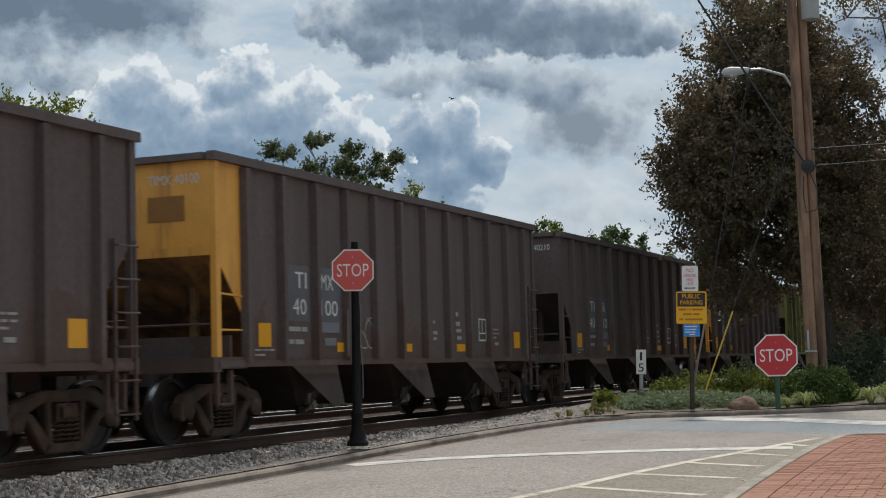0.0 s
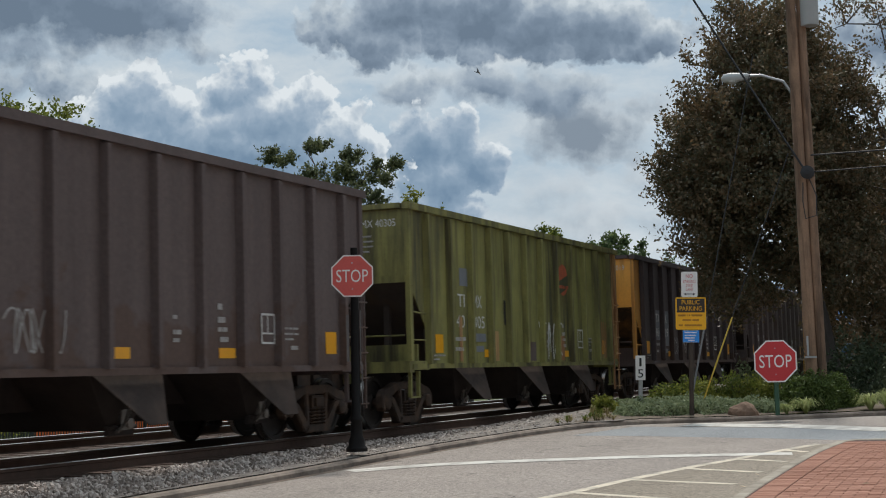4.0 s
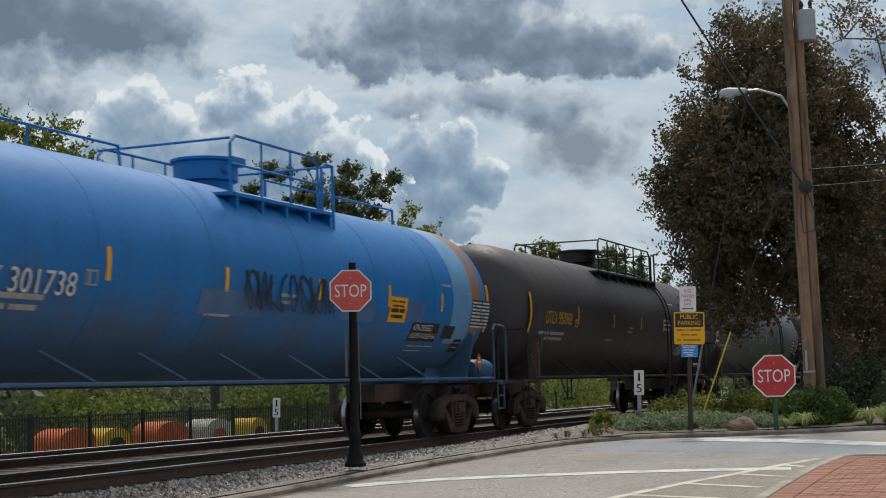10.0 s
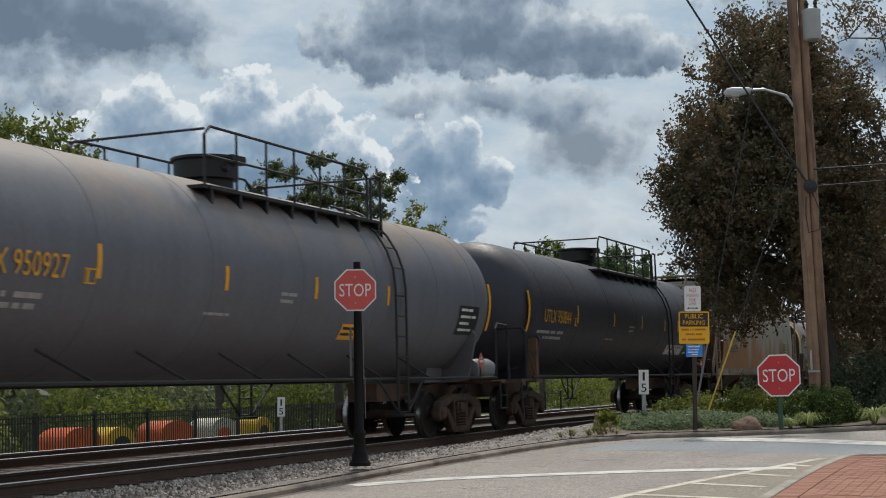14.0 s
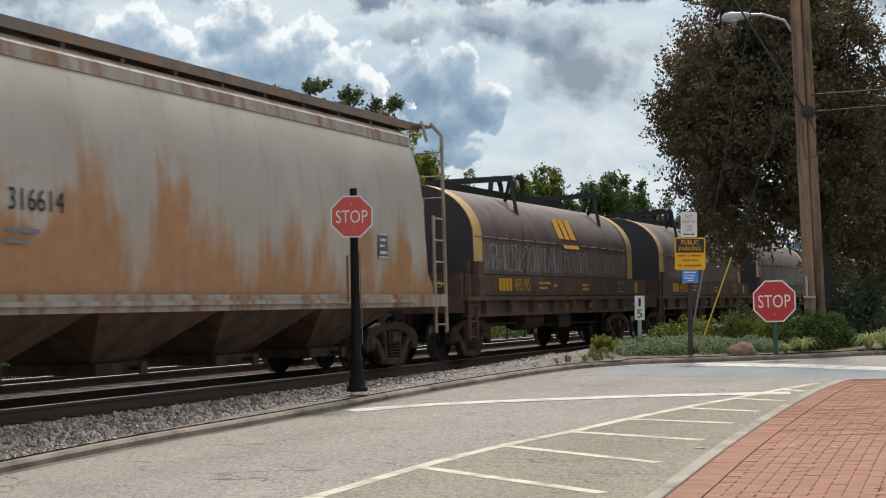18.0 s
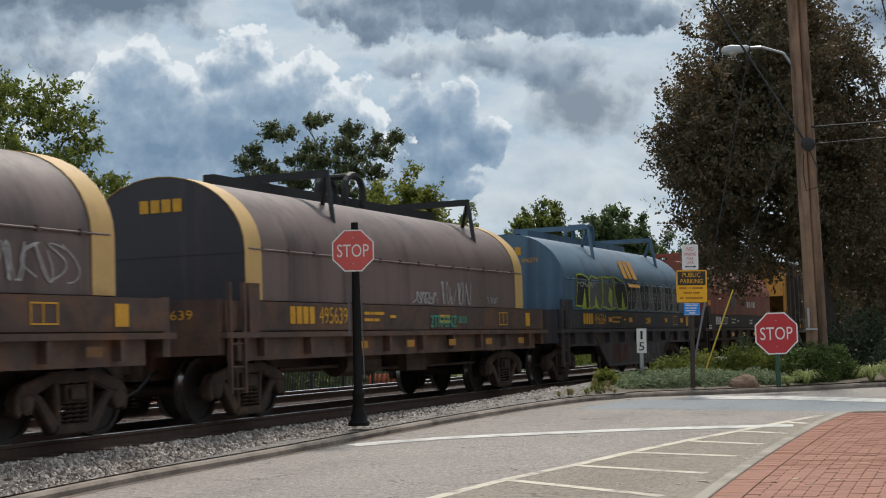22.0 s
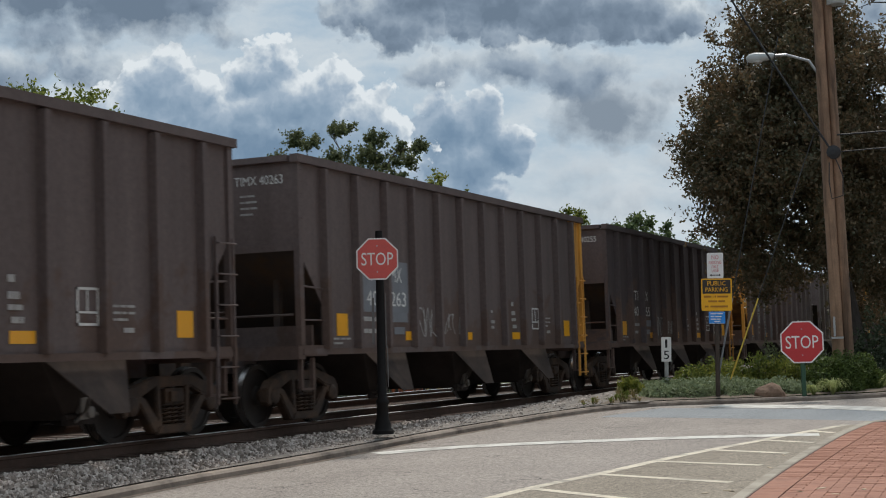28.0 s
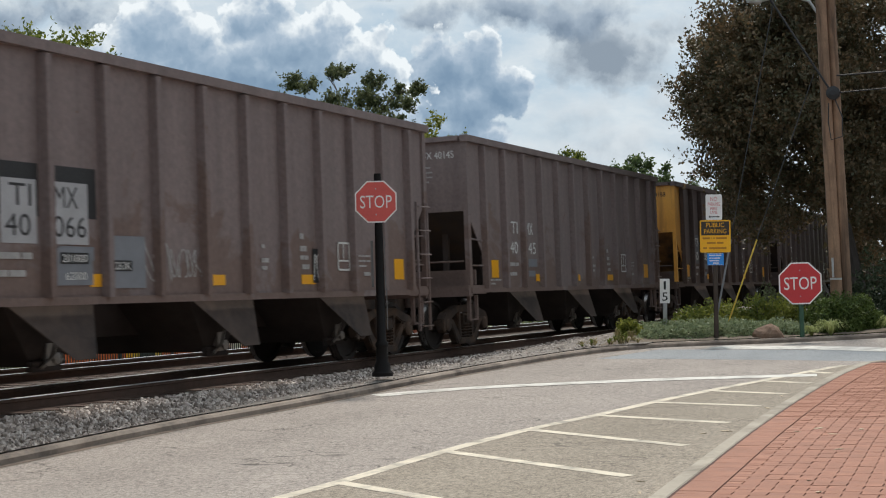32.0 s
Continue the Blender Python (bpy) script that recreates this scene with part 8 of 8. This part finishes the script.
ORANGE = material("orange_plastic", (0.62, 0.11, 0.02), 0.45, var=0.08)
YELLOWP = material("yellow_plastic_toy", (0.66, 0.40, 0.02), 0.45, var=0.08)
OFFWHITE = material("cream_plastic", (0.55, 0.53, 0.45), 0.5, var=0.08)


def playhouse(x, y, w, h, mat, label, door):
    """A rounded plastic play shelter with a flat doorway panel, black where it stands for a shaded opening."""
    h *= 0.76
    ob = thing("play_shelter", label, "play equipment", "play shelters", at=pose(x, y, -1.6))
    n = 10
    arch = [(-w / 2, 0)] + [(-w / 2 * math.cos(math.pi * i / n) * (1.0 if 0 < i < n else 1), h * 0.55 + h * 0.45 * math.sin(math.pi * i / n)) for i in range(n + 1)] + [(w / 2, 0)]
    made("shell", mat, ob, lambda bm: slab(bm, arch, "y", -0.45, 0.45))
    # no real opening: a black panel paints in the shade inside
    made("doorway", BLACK if door else ORANGE, ob, lambda bm: slab(bm, [(p * 0.55, q * 0.62) for p, q in arch], "y", -0.462, -0.455), "flat doorway-shaped panel")
    made("base", IRON, ob, lambda bm: box(bm, -w / 2 - 0.02, w / 2 + 0.02, -0.47, 0.47, -0.02, 0.12))


playhouse(33.6, 25.2, 1.6, 0.98, ORANGE, "orange rounded plastic play shelter behind the fence", False)
playhouse(35.7, 25.4, 1.35, 0.90, YELLOWP, "yellow plastic play shelter with dark doorway", True)
playhouse(38.6, 25.4, 1.75, 1.02, ORANGE, "orange rounded plastic play shelter behind the fence", False)
playhouse(41.3, 25.4, 1.5, 1.02, OFFWHITE, "cream plastic crate shelter with small window", False)
playhouse(44.2, 25.6, 1.0, 0.95, YELLOWP, "yellow plastic play shelter with dark doorway", True)
playhouse(53.5, 25.0, 1.1, 0.75, ORANGE, "orange rounded plastic play shelter behind the fence", False)
playhouse(55.0, 25.0, 1.5, 0.72, YELLOWP, "yellow plastic play shelter with dark doorway", True)
for i in range(30):
    x = 22 + i * 3.1
    m = (LIMELEAF, GREENLEAF, GREENLEAF, OAKLEAF)[(i * 7) % 4]
    shrub("leafy green bush beyond the fence", (x + rnd.uniform(-0.6, 0.6), 29.5 + rnd.uniform(0, 3), -1.6), (2.0, 1.5, rnd.uniform(1.5, 2.6)), 1300, 0.20, m, 200 + i, "bush")
woods = part("far_woods", leaf_mesh("far_woods", np.stack([np.random.default_rng(7).uniform(-60, 420, 40000), np.random.default_rng(8).uniform(42, 70, 40000), np.random.default_rng(9).uniform(-1.6, 1.8, 40000) ** 1.0], 1), 1.1, 10), OAKLEAF)
tagged(woods, "distant dark green woods beyond the railway", "woods", kind="stuff")

# a bird crossing the sky
BIRDDARK = material("dark_feathers", (0.03, 0.028, 0.03), 0.7)
bird = thing("bird", "small dark bird gliding high over the train", "bird")
made("body", BIRDDARK, bird, lambda bm: ring(bm, (0, 0, 0), "x", [(0.01, -0.20), (0.05, -0.13), (0.075, 0.0), (0.06, 0.12), (0.045, 0.18), (0.01, 0.24)], 10), smooth=True)
for s in (-1, 1):
    made("wing", BIRDDARK, bird, lambda bm: slab(bm, [(-0.06, 0.03), (0.10, 0.03), (0.12, 0.25), (0.02, 0.52), (-0.04, 0.30)] if s > 0 else [(-0.06, -0.03), (-0.04, -0.30), (0.02, -0.52), (0.12, -0.25), (0.10, -0.03)], "z", 0.02, 0.035), at=pose(0, 0, 0, 12 * s, 0, 0))
made("tail", BIRDDARK, bird, lambda bm: slab(bm, [(-0.18, -0.03), (-0.34, -0.07), (-0.34, 0.07), (-0.18, 0.03)], "z", 0.0, 0.012))


# ---- pavers and ballast stones ----
rng = random.Random(9)
pave = bpy.data.objects["pavement"]
ROW, LONG = 0.12, 0.25
paver = mesh_of("paver", lambda bm: slab(bm, [(-0.0597, -0.119), (0.0597, -0.119), (0.0597, 0.119), (-0.0597, 0.119)], "z", -0.03, 0.0))
edger = mesh_of("edger", lambda bm: slab(bm, [(-0.0597, -0.132), (0.0597, -0.132), (0.0597, 0.132), (-0.0597, 0.132)], "z", -0.03, 0.0))
single, vs, fs = 0, [], []
for i in range(int((22.5 + 6.0) / ROW)):
    x = -6.0 + i * ROW
    k = right_kerb_y(x) - 0.095
    spots = [(k - 0.135, 0.132)] + [(k - 0.277 - (j + (0.5 if i % 2 else 0)) * LONG, 0.119) for j in range(24)]
    if i % 2:
        spots.append((k - 0.277 - 0.0 * LONG + 0.0, 0.057))
    for y, b in spots:
        if b == 0.119:
            y -= 0.125
        elif b == 0.057:
            y -= 0.0625
        z = road_z(x) + PAVE + rng.uniform(-0.0015, 0.0015)
        if b > 0.1 and 9.4 < x and single < 300 and y > 1.2:
            single += 1
            part("paver", paver if b < 0.125 else edger, BRICK, pave, at=pose(x, y, z, rng.uniform(-0.4, 0.4), rng.uniform(-0.4, 0.4) - 1.33, 0))
        else:
            n, a = len(vs), 0.0597
            vs += [(x - a, y - b, z), (x + a, y - b, z), (x + a, y + b, z), (x - a, y + b, z), (x - a, y - b, z - 0.03), (x + a, y - b, z - 0.03), (x + a, y + b, z - 0.03), (x - a, y + b, z - 0.03)]
            fs += [(n, n + 1, n + 2, n + 3), (n, n + 4, n + 5, n + 1), (n + 1, n + 5, n + 6, n + 2), (n + 2, n + 6, n + 7, n + 3), (n + 3, n + 7, n + 4, n)]
me = bpy.data.meshes.new("pavers")
me.from_pydata(vs, [], fs)


def island_material(name, cols, rough=0.9, bump=0.4):
    """Colour by piece, with grain."""
    m = bpy.data.materials.new(name)
    m.use_nodes = True
    k = Nodes(m.node_tree)
    b = k.n["Principled BSDF"]
    b.inputs["Roughness"].default_value = rough
    g = k.add("ShaderNodeNewGeometry")
    co = k.add("ShaderNodeTexCoord").outputs["Object"]
    f = k.math("ADD", k.math("MULTIPLY", g.outputs["Random Per Island"], 0.75), k.math("MULTIPLY", k.noise(co, 9, 5, 0.6), 0.4))
    k.put(b.inputs["Base Color"], k.ramp(f, [((i + 0.3) / len(cols), c) for i, c in enumerate(cols)]))
    bn = k.add("ShaderNodeBump")
    bn.inputs["Strength"].default_value, bn.inputs["Distance"].default_value = bump, 0.01
    k.put(bn.inputs["Height"], k.noise(co, 60, 4))
    k.put(b.inputs["Normal"], bn.outputs[0])
    return m


tagged(part("pavers", me, island_material("red_pavers", [(0.30, 0.135, 0.088), (0.355, 0.168, 0.112), (0.41, 0.205, 0.142)]), pave), "rest of the red brick pavers", kind="stuff")

# crushed stone
rs = np.random.default_rng(3)
base_v = np.array([[0, 0, 1], [0.9, 0.1, 0.1], [-0.2, 0.9, 0.0], [-0.8, -0.3, 0.1], [0.3, -0.9, 0.0], [0, 0, -0.8], [0.6, 0.6, 0.5], [-0.6, 0.4, 0.6]])
bmo = bmesh.new()
for p in base_v:
    bmo.verts.new(p)
bmesh.ops.convex_hull(bmo, input=bmo.verts[:])
bmo.verts.ensure_lookup_table()
bmo.verts.index_update()
sv = np.array([v.co[:] for v in bmo.verts])
sf = np.array([[v.index for v in f.verts] for f in bmo.faces if len(f.verts) == 3])
bmo.free()
pts = []
while len(pts) < 19000:
    x = 8 + 22 * rs.random() ** 1.15
    y0 = left_kerb_y(min(x, 27)) + 0.14
    y = y0 + (10.72 - y0) * rs.random()
    pts.append((x, y, (ballast_z(x, y) if y > 9.85 else road_z(x) + 0.055) + rs.uniform(-0.015, 0.02)))
pts = np.array(pts)
n = len(pts)
ang = rs.uniform(0, 6.28, (n, 3))
size = rs.uniform(0.020, 0.044, (n, 1, 1)) * (1 + 0.25 * (pts[:, 0] > 18))[:, None, None] * np.array([1.25, 1.0, 0.8])
V = sv[None] * size
for ax in range(3):
    c, s = np.cos(ang[:, ax])[:, None], np.sin(ang[:, ax])[:, None]
    i, j = [(1, 2), (0, 2), (0, 1)][ax]
    a, b = V[:, :, i].copy(), V[:, :, j].copy()
    V[:, :, i], V[:, :, j] = a * c - b * s, a * s + b * c
V += pts[:, None, :]
F = (sf[None] + (np.arange(n) * len(sv))[:, None, None]).reshape(-1, 3)
me = bpy.data.meshes.new("ballast_stones")
me.from_pydata(V.reshape(-1, 3).tolist(), [], F.tolist())
stones = part("ballast_stones", me, island_material("ballast_stones", [(0.085, 0.067, 0.056), (0.21, 0.172, 0.146), (0.37, 0.312, 0.272), (0.58, 0.51, 0.46)]))
tagged(stones, "grey and brown crushed stone ballast", "ballast", kind="stuff")

# fallen leaves on the bricks and in the gutter
LITTER = material("dry_leaf", (0.52, 0.42, 0.30), 0.8, var=0.25, scale=9)
for i in range(26):
    x = rng.uniform(9.6, 18)
    y = right_kerb_y(x) - rng.uniform(0.2, 1.9) if i < 18 else right_kerb_y(x) + rng.uniform(0.12, 0.5)
    w, l = rng.uniform(0.012, 0.022), rng.uniform(0.03, 0.06)
    ob = made("fallen_leaf", LITTER, None, lambda bm: slab(bm, [(-l, 0), (-l * 0.3, w), (l * 0.5, w * 0.8), (l, 0), (l * 0.4, -w), (-l * 0.5, -w * 0.7)], "z", 0.0, 0.004), at=pose(x, y, road_z(x) + (PAVE + 0.002 if i < 18 else 0.004), rng.uniform(-8, 8), rng.uniform(-8, 8), rng.uniform(0, 360)))
    tagged(ob, "small dry curled leaf lying on the ground", "leaf", "fallen leaves")


BIRD_WAY = [(0, 120.5, 48.7, 23.6, 0, 60), (1, 120.4, 49.0, 23.5, 2, 60), (2, 120.0, 49.9, 24.3, 10, 40), (3, 120.2, 49.4, 25.9, 40, 0), (3.5, 120.8, 48.1, 26.8, 60, -20), (4.5, 122.0, 44.9, 25.7, 45, -45), (5.5, 123.2, 41.5, 24.4, 25, -60), (6, 123.8, 39.5, 23.9, 20, -62), (6.5, 124.5, 37.6, 23.2, 20, -64), (7, 125.1, 35.4, 22.4, 20, -65), (8, 126.2, 31.1, 20.9, 15, -65), (10, 128.0, 22.7, 17.9, 10, -65), (14, 129.8, 7.2, 15.4, 0, -65), (32, 129.8, 7.2, 15.4, 0, -65)]


def motions():
    """The whole train rolls by at one speed, its wheels turning."""
    front_of = {}
    for car, front in ORDER:
        front_of[car] = front
        walk(car, [(t, pose(front - SPEED * t, TRACK_Y, RAIL_Z)) for t in (0.0, 8.0, 16.0, 24.0, 32.0)])
    walk(bird, [(t, pose(x, y, z, roll, 0, yaw)) for t, x, y, z, roll, yaw in BIRD_WAY])
    for ws, car in WHEELSETS:
        x, y, z = ws.matrix_basis.translation
        front = front_of[car] + x
        t0, t1 = max(0.0, (front - 80) / SPEED), min(32.0, (front - 8) / SPEED)
        k0, k1 = int(t0 * 15), int(math.ceil(t1 * 15))
        times = sorted({0.0, 32.0} | {k / 15 for k in range(max(0, k0), min(480, max(k0, k1)) + 1)})
        base = k0 / 15
        rows = []
        for t in times:
            a = -math.degrees(SPEED * (min(max(t, base), max(base, k1 / 15)) - base) / 0.4615)
            rows.append((t, pose(x, y, z) @ Matrix.Rotation(radians(a), 4, "Y")))
        walk(ws, rows)


motions()
